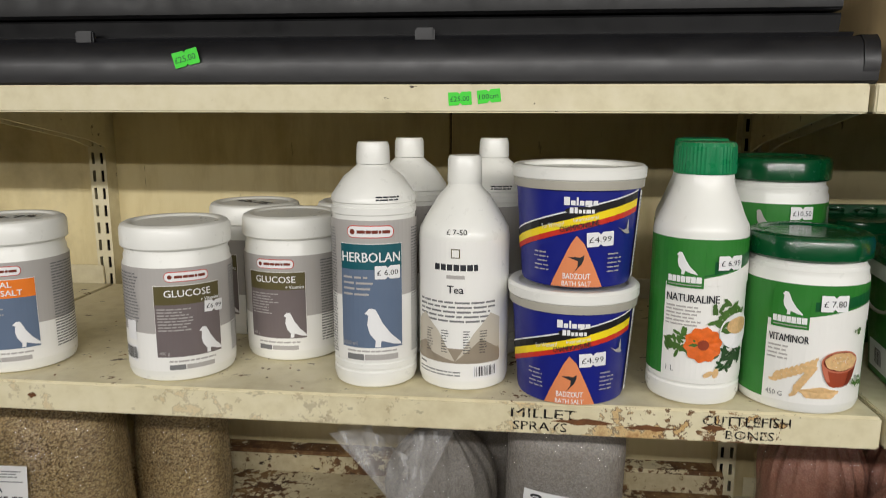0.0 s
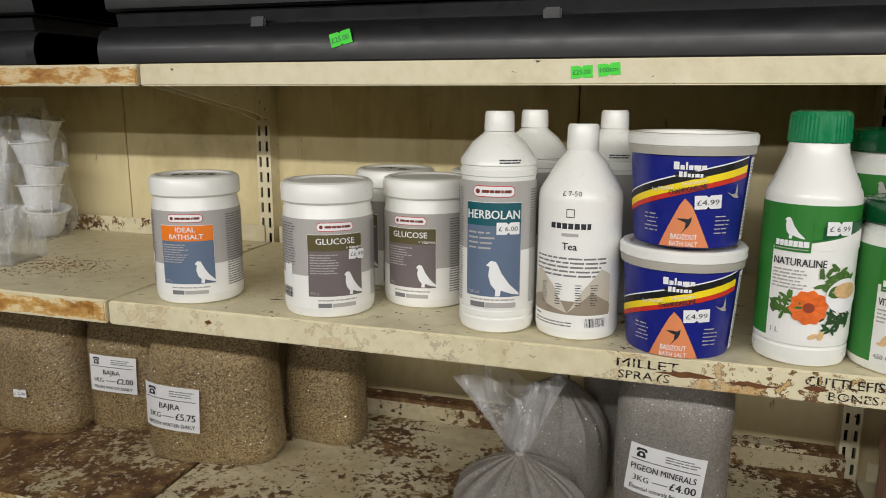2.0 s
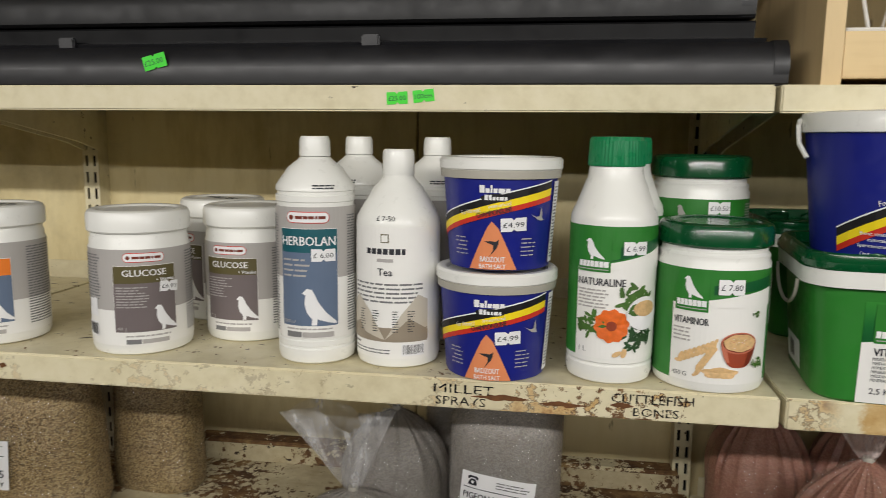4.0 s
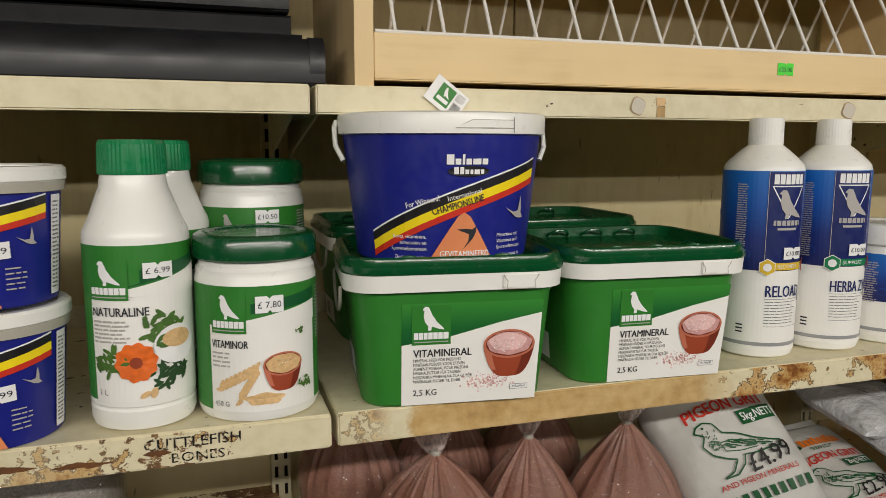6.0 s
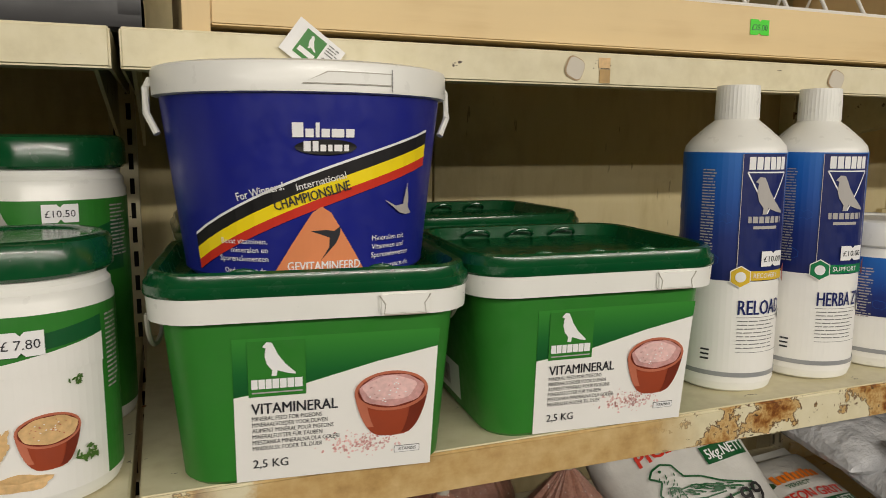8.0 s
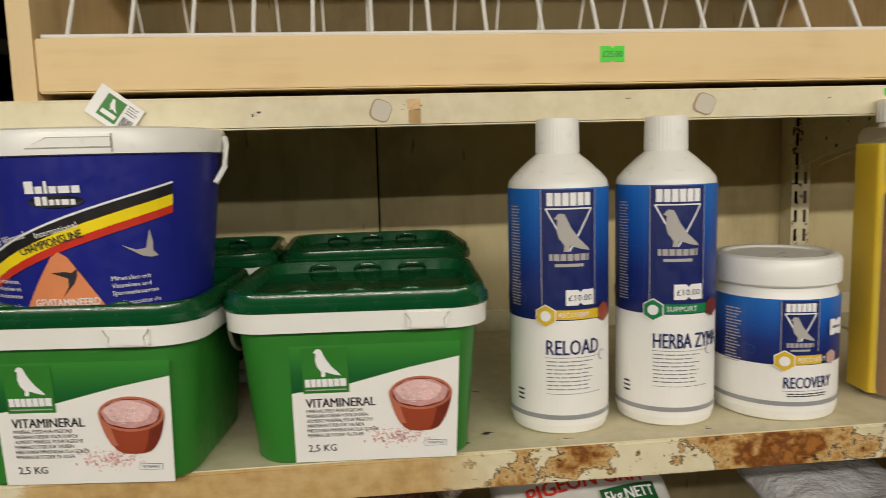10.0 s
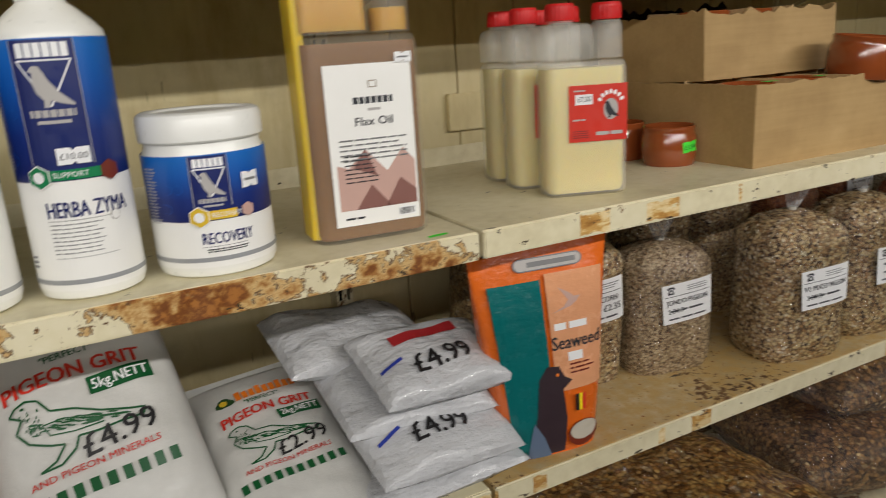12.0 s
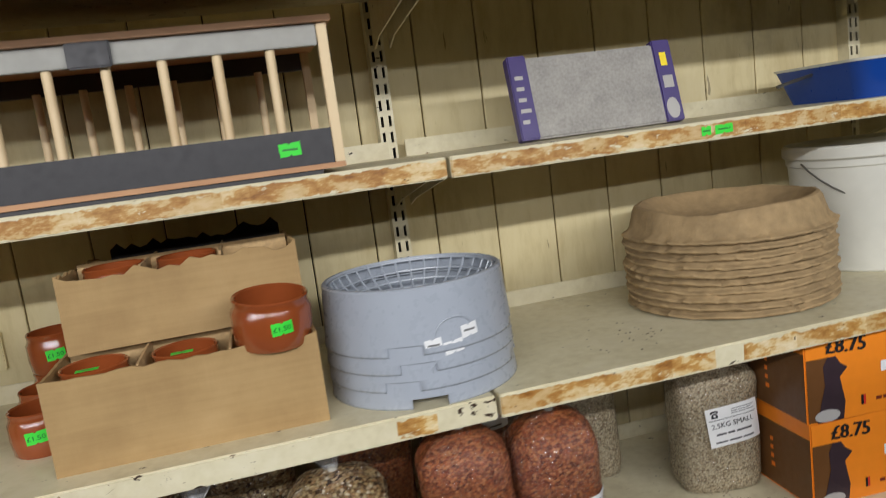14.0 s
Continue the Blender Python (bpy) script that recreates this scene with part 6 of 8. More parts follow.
for i, (x, y, w, h, r) in enumerate(((1.145, 0.150, 0.150, 0.195, 0), (1.278, 0.175, 0.140, 0.190, 20), (1.432, 0.190, 0.160, 0.185, -15), (1.215, 0.335, 0.150, 0.200, 40), (1.360, 0.345, 0.150, 0.195, 5), (1.075, 0.330, 0.140, 0.200, 25))):
    seed_bag("tied clear bag of pink mineral powder" if i < 3 else "tied bag of pink mineral powder at the back", B(x, y, r), w, w * 0.92, h, PINKPOW, 20 + i, group="pink mineral bags", name="mineral_bag", film=FILM_PINK, tuft=0.075, lean=(0.012 * (i % 3 - 1), -0.01), p=2.2, cone=(2.3, 1.5, 1.35, 1.8, 1.6, 2.0)[i])

S = lambda title: (title, "", "", "")
for i, (x, y, r, w, d, h, m, tag) in enumerate((
        (2.272, 0.195, -8, 0.128, 0.110, 0.225, MIXED, (0.004, 0.135, 0.090, 0.066, 4, ("PIGEON CORN", "", "£2.35", ""))),
        (2.410, 0.160, -10, 0.146, 0.110, 0.200, FINEMIX, (0.010, 0.118, 0.088, 0.062, 4, ("JONDO PIGEON", "2.5KG", "", ""))),
        (2.606, 0.080, -12, 0.152, 0.124, 0.230, MIXED, (0.012, 0.122, 0.088, 0.062, 4, ("V/L MIXED PIGEON", "2.5KG", "", ""))),
        (2.784, 0.082, -10, 0.140, 0.120, 0.232, MIXED, (0.016, 0.125, 0.088, 0.062, 4, S(""))),
        (2.962, 0.080, -8, 0.128, 0.118, 0.250, REDSEED, (0.018, 0.100, 0.084, 0.062, 4, S(""))),
        (3.097, 0.082, -12, 0.124, 0.116, 0.246, REDSEED, (0.022, 0.105, 0.082, 0.062, 4, S(""))),
        (3.440, 0.205, -10, 0.142, 0.105, 0.225, CANARY, (0.012, 0.122, 0.090, 0.068, 6, ("2.5KG SMALL", "", "", ""))),
        (2.505, 0.285, 0, 0.125, 0.11, 0.235, MIXED, (0.03, 0.12, 0.07, 0.06, 0, S(""))),
        (2.670, 0.300, 0, 0.130, 0.11, 0.235, MIXED, None), (2.345, 0.330, 0, 0.120, 0.11, 0.225, MIXED, None),
        (2.205, 0.345, 0, 0.110, 0.10, 0.225, MIXED, None), (2.860, 0.300, 0, 0.130, 0.11, 0.225, REDSEED, None),
        (3.040, 0.310, -5, 0.125, 0.11, 0.245, REDSEED, (0.01, 0.19, 0.085, 0.06, 3, S(""))), (3.265, 0.345, 0, 0.110, 0.10, 0.240, CANARY, None), (3.180, 0.370, 4, 0.10, 0.08, 0.25, GREYPOW, None))):
    seed_bag({MIXED: "clear tied bag of coarse mixed pigeon grain", FINEMIX: "clear tied bag of fine pigeon grain", REDSEED: "clear tied bag of red-brown millet grain", CANARY: "clear bag of pale small pigeon seed"}.get(m, "clear bag of grey grit at the back"), B(x, y, r), w, d, h, m, 40 + i, True, False, tag, tuft=(0.032, 0.045, 0.055, 0.038)[i % 4], lean=(0.012 * (i % 3 - 1), 0.0), p=3.6)


# ---- sacks and pillow bags ----
def sack_top(w, l, t, seed, amp=0.006, p=3.0):
    """Height of a stuffed sack's skin over its middle plane."""
    def f(u, v):
        a, b = abs(u) / (w / 2), abs(v) / (l / 2)
        if a >= 1 or b >= 1:
            return 0.0
        return t / 2 * ((1 - a ** p) * (1 - b ** p)) ** 0.42 + amp * wob(u, v, 0, seed, 16) * min(1, 6 * (1 - a)) * min(1, 6 * (1 - b)) + 0.3 * amp * wob(u, v, 3, seed, 38) * min(1, 6 * (1 - a)) * min(1, 6 * (1 - b))
    return f


def sack_bm(w, l, t, seed, amp=0.006, hem=0.0):
    f = sack_top(w, l, t, seed, amp)
    nu, nv = 40, 48
    bm = bmesh.new()
    for side in (1, -1):
        g = [[bm.verts.new((u, v, side * (max(0.0008, f(u, v)) if side > 0 else max(0.0008, 0.8 * f(u, v)))))
              for u in [w * (i / nu - 0.5) for i in range(nu + 1)]] for v in [l * (j / nv - 0.5) for j in range(nv + 1)]]
        for j in range(nv):
            for i in range(nu):
                bm.faces.new((g[j][i], g[j][i + 1], g[j + 1][i + 1], g[j + 1][i]))
    bmesh.ops.remove_doubles(bm, verts=bm.verts, dist=0.0017)
    if hem:
        box_bm(-w * 0.46, l / 2 - 0.004, -0.0015, w * 0.46, l / 2 + hem, 0.0015, bm=bm)
    return bm


POLY = crinkled("woven_white_sack", lin(212, 211, 206), 0.5, 0.1, 0.05, 26, 0.006, 0.5)
SILVERBAG = crinkled("grey_plastic_bag", lin(206, 207, 210), 0.32, 0.5, 0.06, 17, 0.016, 1.0)


def grit_sack(label, at, w, l, t, seed, kg, cost, two):
    ob = thing("grit_sack", label, "sack", at, "white grit sacks")
    part("sack", sack_bm(w, l, t, seed, hem=0.015), POLY, ob)
    f = sack_top(w, l, t, seed)
    k = w / 0.20
    s = Sheet(lambda u, v, h: (u, v, f(u, v) + 0.0026 + h), 0.006)
    if two:
        for j in range(9):
            s.rect((-0.035 + 0.0105 * j) * k, 0.088 * k, (-0.027 + 0.0105 * j) * k, (0.104 if j % 3 else 0.108) * k, ORANGE, 1)
        s.fan(-0.052 * k, 0.094 * k, 0.014 * k, 0.010 * k, LEAF_D, 1, 12, wob=0.2)
        s.fan(-0.054 * k, 0.094 * k, 0.006 * k, 0.006 * k, GOLD, 2, 10)
    else:
        for j in range(11):
            s.rect((-0.068 + 0.0125 * j) * k, 0.112 * k, (-0.059 + 0.0125 * j) * k, 0.126 * k, TERRA_P, 1)
    s.text("\"PERFECT\"", 0, 0.0755 * k, 0.0078 * k, GREEN_DK, 2, 0.052 * k, "c", 0.01, bend=-1.0)
    s.text("PIGEON GRIT", 0, 0.050 * k, 0.017 * k, RED, 2, 0.135 * k, "c", 0.02, bend=-1.2)
    s.rect(0.010 * k, 0.022 * k, 0.074 * k, 0.043 * k, GREEN_DK, 1)
    s.text(kg, 0.042 * k, 0.027 * k, 0.012 * k, STICKER, 3, 0.056 * k, "c", 0.012)
    bd = [(-0.066, .030), (-0.060, .037), (-0.049, .040), (-0.038, .035), (-0.030, .020), (-0.008, .014), (0.014, .002), (0.039, -.006), (0.055, -.010), (0.051, -.017), (0.028, -.016), (0.006, -.017), (-0.012, -.015), (-0.018, -.026), (-0.034, -.036), (-0.054, -.036), (-0.038, -.031), (-0.026, -.018), (-0.038, -.014), (-0.056, -.004), (-0.064, .010), (-0.056, .022), (-0.062, .027)]

    def stroke(pts, half):
        for (a0, c0), (a1, c1) in zip(pts, pts[1:]):
            dx, dy = a1 - a0, c1 - c0
            ln = math.hypot(dx, dy) or 1
            nx, ny = -dy / ln * half, dx / ln * half
            s.face([((a0 - nx) * k, (c0 - ny) * k), ((a1 - nx) * k, (c1 - ny) * k), ((a1 + nx) * k, (c1 + ny) * k), ((a0 + nx) * k, (c0 + ny) * k)], GREEN_DK, 2)
    stroke(bd + bd[:1], 0.0011)
    stroke([(-0.040, .008), (-0.020, .008), (0.010, -.004), (0.040, -.011)], 0.0007)
    stroke([(-0.040, .008), (-0.036, -.004), (-0.014, -.009), (0.014, -.010)], 0.0007)
    s.fan(-0.053 * k, 0.033 * k, 0.0018 * k, 0.0018 * k, GREEN_DK, 2, 8)
    rnd = random.Random(seed)
    for _ in range(70):
        q = rnd.random()
        x, y = -0.050 + 0.085 * q, 0.010 - 0.018 * q + rnd.uniform(-0.009, 0.005) * (1 - 0.6 * q)
        s.fan(x * k, y * k, 0.0042 * k, 0.0009 * k, GREEN_DK, 2, 6, -0.3)
    for _ in range(30):
        s.fan((-0.049 + rnd.uniform(-0.009, 0.010)) * k, (0.014 + rnd.uniform(-0.012, 0.014)) * k, 0.0020 * k, 0.0008 * k, GREEN_DK, 2, 5, rnd.uniform(0.6, 1.4))
    s.text("AND PIGEON MINERALS", -0.004 * k, -0.050 * k, 0.0070 * k, RED, 2, 0.125 * k, "c", 0.006)
    for j in range(10):
        s.rect((-0.078 + 0.0155 * j) * k, -0.075 * k, (-0.069 + 0.0155 * j) * k, -0.061 * k, GREEN_DK, 1)
    s.text(cost, 0.026 * k, -0.036 * k, 0.023 * k, INK, 4, 0.074 * k, "c", 0.010, turn=6)
    s.done("print", ob, "green and red print with marker price")
    return ob


grit_sack("white woven five kilo grit sack with green bird", pose(1.598, 0.185, ZL + 0.116, 46, 0, -4) @ pose(0, 0, 0, 0, 0, 10), 0.205, 0.310, 0.105, 3, "5kg.NETT", "£4.99", False)
grit_sack("white woven two kilo grit sack with orange logo", pose(1.792, 0.150, ZL + 0.044, 20, 0, -6) @ pose(0, 0, 0, 0, 0, 9), 0.165, 0.270, 0.066, 5, "2kg.NETT", "£2.99", True)


RED_DK = plain("dark_red_print", lin(168, 40, 44), 0.4, vary=0.05, bump=0)


def pillow(label, at, w, l, t, seed, cost, mark=True):
    ob = thing("grit_pillow_bag", label, "bag", at, "grey pillow bags")
    part("bag", sack_bm(w, l, t, seed, 0.008), SILVERBAG, ob)
    if mark:
        f = sack_top(w, l, t, seed, 0.008)
        s = Sheet(lambda u, v, h: (u, v, f(u, v) + 0.0026 + h), 0.006)
        s.quad((-0.050, 0.012), (0.045, 0.022), (0.045, 0.040), (-0.050, 0.030), RED_DK, 1)
        s.quad((-0.082, -0.024), (-0.050, -0.012), (-0.050, -0.007), (-0.082, -0.019), INKBLUE, 1)
        if cost:
            s.text(cost, -0.002, -0.036, 0.027, INK, 2, 0.078, "c", 0.012, turn=4)
        s.done("print", ob, "red block and marker price")
    return ob


pillow("plain grey plastic pillow bag at the back", pose(1.916, 0.225, ZL + 0.136, 10, 6, 2), 0.205, 0.150, 0.056, 1, "", False)
pillow("grey plastic pillow bag with marker price on top", pose(1.974, 0.092, ZL + 0.138, 18, 4, 4), 0.180, 0.128, 0.050, 2, "£4.99")
pillow("plain grey plastic pillow bag in the stack", pose(1.945, 0.128, ZL + 0.098, 10, 4, 0), 0.195, 0.165, 0.046, 3, "", False)
pillow("grey plastic pillow bag with marker price, lower", pose(1.952, 0.066, ZL + 0.066, 16, 4, 5), 0.192, 0.142, 0.046, 4, "£4.99")
pillow("plain grey plastic pillow bag at the bottom", pose(1.952, 0.092, ZL + 0.021, 2, 0, 3), 0.205, 0.180, 0.042, 6, "", False)

# ---- orange and teal shell-grit bag ----
TEALBAG = crinkled("teal_bag_print", lin(16, 108, 108), 0.25, 0.5)
ORANGEBAG = crinkled("orange_bag_print", lin(226, 108, 34), 0.25, 0.5)
PEACHBAG = crinkled("peach_bag_print", lin(232, 166, 122), 0.25, 0.5)
BIRDDARK = plain("dark_plum_print", lin(58, 44, 50), 0.4, vary=0.1)
sw = thing("shell_grit_bag", "glossy orange and teal shell grit bag, standing upright", "bag", pose(2.114, 0.062, ZL, 0, 0, -8))
SWH = 0.268
sw_w = lambda v: 0.134 + 0.058 * v / SWH
sw_d = lambda v: 0.080 * max(0.03, 1 - (max(0, v / SWH - 0.15) / 0.86) ** 1.5)
bm = bmesh.new()
rings = []
for k in range(25):
    z = SWH * k / 24
    ring = []
    for j in range(48):
        a = 2 * math.pi * j / 48
        c, q = math.cos(a), math.sin(a)
        e = (abs(c) ** 3.4 + abs(q) ** 3.4) ** (-1 / 3.4)
        g = 0.004 * wob(c * 0.1, q * 0.1, z, 7, 14) * (1 if k else 0)
        ring.append(bm.verts.new((sw_w(z) / 2 * e * c + g * 0.4, sw_d(z) / 2 * e * q + g, z)))
    rings.append(ring)
for r0_, r1_ in zip(rings, rings[1:]):
    for j in range(48):
        bm.faces.new((r0_[j], r0_[(j + 1) % 48], r1_[(j + 1) % 48], r1_[j]))
bm.faces.new(rings[0][::-1])
bm.faces.new(rings[-1])
part("bag", bm, ORANGEBAG, sw)


def sw_place(u, v, h):
    w, d = sw_w(v), sw_d(v)
    x = u * w / 0.158
    return (x, -d / 2 * max(0, 1 - abs(x / (w / 2)) ** 3.4) ** (1 / 3.4) - 0.0042 - h, v)


s = Sheet(sw_place, 0.010)
s.rect(-0.066, 0.006, -0.006, 0.226, TEALBAG, 1)
s.rect(0.000, 0.085, 0.070, 0.232, PEACHBAG, 1)
s.shape(rounded(0.080, 0.016, 0.008, 5, 0.006, 0.246), GREYTXT, 2)
s.shape(rounded(0.076, 0.013, 0.006, 5, 0.006, 0.246), LABGREY, 3)
s.rect(-0.018, 0.243, 0.038, 0.249, GREYTXT, 4)
s.flier(0.022, 0.195, 0.040, ROSE, 2, 0.3)
s.lines(0.005, 0.160, 0.055, 0.172, 1, STICKER, 3, 4, 0.7, ragged=0.1)
s.text("Seaweed", 0.0, 0.138, 0.016, DARKTXT, 3, 0.066, heavy=0.016)
s.rect(0.020, 0.122, 0.040, 0.133, STICKER, 4)
s.lines(0.022, 0.104, 0.060, 0.120, 3, TERRA_D, 3, 6, 0.4)
s.shape([(-0.044, 0.006), (0.010, 0.006), (0.014, 0.05), (0.010, 0.088), (0.024, 0.098), (0.013, 0.104), (0.006, 0.118), (-0.010, 0.120), (-0.022, 0.106), (-0.030, 0.06)], BIRDDARK, 4)
s.shape([(-0.050, 0.004), (-0.012, 0.004), (-0.022, 0.030), (-0.036, 0.052)], SLATE, 5)
s.fan(0.003, 0.108, 0.002, 0.002, ORANGE, 6, 10)
s.rect(0.028, 0.056, 0.033, 0.078, BLACK, 4)
s.rect(0.033, 0.056, 0.038, 0.078, YELLOW, 4)
s.rect(0.038, 0.056, 0.043, 0.078, RED, 4)
s.fan(0.042, 0.024, 0.026, 0.018, TERRA_D, 3, 20)
s.fan(0.042, 0.028, 0.023, 0.013, BEIGE, 4, 20)
s.done("print", sw, "teal, peach and orange print with dark bird")


# ---- orange boxes ----
BOXORANGE = plain("orange_carton_print", lin(240, 138, 30), 0.4, vary=0.04)
BOXBROWN = plain("brown_carton_print", lin(104, 68, 34), 0.4, vary=0.05)


def orange_box(label, at):
    ob = thing("supplement_carton", label, "box", at, "orange cartons")
    W, D, H = 0.30, 0.20, 0.140
    part("carton", box_bm(0, 0, 0, W, D, H, 0.002), BOXORANGE, ob)
    q = Sheet(lambda u, v, h: (-h, D - u, v), 9)
    q.rect(0.012, 0.004, D - 0.002, H - 0.026, BOXBROWN, 1)
    q.lines(0.10, 0.03, 0.11, 0.09, 4, ORANGE, 2, 5, 0.5)
    q.done("side_print", ob, "brown side panel")
    s = Sheet(flat_place(0.0), 9)
    s.quad((0.002, 0.004), (0.030, 0.004), (0.040, H - 0.036), (0.002, H - 0.036), BOXBROWN, 1)
    s.shape([(0.016, 0.002), (0.062, 0.002), (0.066, 0.03), (0.058, 0.07), (0.072, 0.084), (0.060, 0.092), (0.052, 0.104), (0.038, 0.104), (0.030, 0.09), (0.032, 0.06)], BIRDDARK, 3)
    s.fan(0.034, 0.012, 0.022, 0.010, LABGREY, 4, 16)
    s.rect(0.094, 0.018, 0.098, 0.034, BLACK, 2)
    s.rect(0.098, 0.018, 0.102, 0.034, RED, 2)
    s.lines(0.120, 0.020, 0.150, 0.028, 1, TERRA_D, 2, 4, 0.7)
    s.text("£8.75", 0.036, 0.110, 0.022, INK, 4, 0.068, heavy=0.028, turn=-3)
    s.lines(0.130, 0.062, 0.250, 0.086, 1, STICKER, 2, 8, 0.7, ragged=0)
    s.lines(0.190, 0.030, 0.280, 0.055, 5, TERRA_D, 2, 9, 0.35)
    s.done("front_print", ob, "orange print with dark bird and marker price")
    return ob


ob0 = orange_box("orange carton with marker price on the lower shelf", pose(3.504, 0.045, ZL, 0, 0, -3))
copy_thing(ob0, pose(3.496, 0.040, ZL + 0.1415, 0, 0, -4))["label"] = "orange carton with marker price, stacked on another"

# ---- big grain sacks on the base shelf ----
for i, (x, y, r, w, l, t, m) in enumerate(((2.36, 0.10, 4, 0.62, 0.46, 0.20, MAIZE), (3.02, 0.21, -14, 0.56, 0.40, 0.17, DARKMIX), (3.62, 0.20, -6, 0.60, 0.42, 0.19, DARKMIX), (1.70, 0.12, 3, 0.58, 0.44, 0.19, MAIZE), (1.05, 0.12, 0, 0.60, 0.44, 0.19, MIXED), (0.38, 0.12, 2, 0.60, 0.44, 0.19, MAIZE), (-0.30, 0.12, 0, 0.60, 0.44, 0.19, MIXED))):
    sk = thing("grain_sack", "large clear sack of mixed maize and grain lying flat", "sack", pose(x, y, Z_BASE + t * 0.42, 0, 0, r), "large grain sacks")
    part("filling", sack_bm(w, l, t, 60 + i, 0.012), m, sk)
    part("loose_film", sack_bm(w + 0.05, l + 0.03, t + 0.012, 60 + i, 0.014), FILM_SKIN, sk, "clear crinkled film round the grain")
    if i in (1, 2):
        up = thing("grain_sack", "large clear sack of mixed grain stacked on another", "sack", pose(x + 0.06, y + 0.04, Z_BASE + t * 1.22, 0, 0, r + 8), "large grain sacks")
        part("filling", sack_bm(w * 0.95, l * 0.95, t * 0.9, 80 + i, 0.012), DARKMIX, up)
        part("loose_film", sack_bm(w * 0.95 + 0.05, l * 0.95 + 0.03, t * 0.9 + 0.012, 80 + i, 0.014), FILM_SKIN, up, "clear crinkled film round the grain")


# ---- clay bowls, cartons and nests at the far end of the middle shelf ----
GLAZE = plain("brown_glazed_clay", lin(146, 74, 36), 0.16, vary=0.12, coat=0.6, scale=20)


def card():
    n = Nodes("corrugated_card")
    base = n.ramp(n.mix(0.22, n.noise(9, 6, 0.6), n.noise(160, 3, 0.5, (0.05, 1, 1))), [(0.3, lin(146, 116, 72)), (0.55, lin(170, 140, 92)), (0.75, lin(182, 152, 104))])
    n.put("Base Color", base).put("Roughness", 0.75)
    n.bump(n.mix(0.25, n.noise(14, 6, 0.55, (1, 1, 0.6)), n.noise(260, 2, 0.5, (1, 1, 0.02))), 0.45, 0.005)
    return n.m


CARD = card()
CARD_RAW = plain("torn_card_edge", lin(196, 164, 116), 0.85, vary=0.12, scale=150)


def clay_bowl(label, at, r, h, tag=True, turn=0.0):
    ob = thing("clay_bowl", label, "bowl", at, "brown clay bowls")
    part("bowl", lathe([(0, 0), (r * 0.90, 0), (r * 0.95, 0.003), (r * 1.0, h * 0.35), (r * 1.0, h * 0.72), (r * 0.94, h * 0.80), (r * 0.92, h * 0.88), (r * 0.95, h * 0.97), (r * 0.92, h), (r * 0.87, h * 0.97), (r * 0.86, h * 0.5), (r * 0.80, h * 0.12), (0, h * 0.10)], 40), GLAZE, ob)
    if tag:
        price(ob, round_place(r * 1.0), r * radians(turn), h * 0.50, "£1.50", 0.026, 0.016, FLUO, 5, layer=3)
    return ob


clay_bowl("small brown glazed bowl with green price sticker", pose(2.432, 0.168, Z_MID, 0, 0, -8), 0.041, 0.058, turn=10)
clay_bowl("small brown glazed clay bowl", pose(2.420, 0.262, Z_MID, 0, 0, -60), 0.041, 0.058)
clay_bowl("small brown glazed clay bowl under another", pose(2.418, 0.358, Z_MID, 0, 0, -60), 0.043, 0.060)
clay_bowl("brown glazed bowl stacked, green price sticker", pose(2.420, 0.352, Z_MID + 0.061, 0, 0, -2), 0.043, 0.060, turn=10)


def carton(label, at, W, D, H, dividers, torn, seed, bowls):
    """Open carton with card dividers; some edges torn."""
    ob = thing("open_carton", label, "carton", at, "open cartons")
    rnd = random.Random(seed)
    t = 0.004

    def wall(x0, y0, x1, y1, rough):
        bm = bmesh.new()
        n = 22
        lo, hi = [], []
        for k in range(n + 1):
            q = k / n
            x, y = x0 + (x1 - x0) * q, y0 + (y1 - y0) * q
            z = H - (rnd.random() * rough if 0 < k < n else 0)
            lo.append((x, y, 0))
            hi.append((x, y, z))
        dx, dy = x1 - x0, y1 - y0
        ln = math.hypot(dx, dy)
        nx, ny = -dy / ln * t, dx / ln * t
        for k in range(n):
            quad = [lo[k], lo[k + 1], hi[k + 1], hi[k]]
            a = [bm.verts.new(p) for p in quad]
            b = [bm.verts.new((p[0] + nx, p[1] + ny, p[2])) for p in quad]
            bm.faces.new(a)
            bm.faces.new(b[::-1])
            bm.faces.new((a[3], a[2], b[2], b[3]))
            if k == 0:
                bm.faces.new((a[0], a[3], b[3], b[0]))
            if k == n - 1:
                bm.faces.new((a[1], b[1], b[2], a[2]))
        bmesh.ops.remove_doubles(bm, verts=bm.verts, dist=0.0002)
        return bm

    part("front_wall", wall(0, 0, W, 0, torn), CARD, ob, smooth=False)
    part("end_wall", wall(W, t, W, D - t, torn * 0.5), CARD, ob, smooth=False)
    part("back_wall", wall(W, D, 0, D, torn), CARD, ob, smooth=False)
    part("end_wall", wall(0, D - t, 0, t, torn * 0.5), CARD, ob, smooth=False)
    part("base", box_bm(t, t, 0, W - t, D - t, t), CARD, ob, smooth=False)
    for k in range(1, dividers + 1):
        x = W * k / (dividers + 1)
        part("divider", box_bm(x, 0.006, 0.006, x + 0.003, D - 0.006, H - 0.002 + rnd.random() * 0.006), CARD_RAW, ob, smooth=False)
    part("divider", box_bm(0.006, D * 0.5, 0.006, W - 0.006, D * 0.5 + 0.003, H + 0.002), CARD_RAW, ob, smooth=False)
    return ob


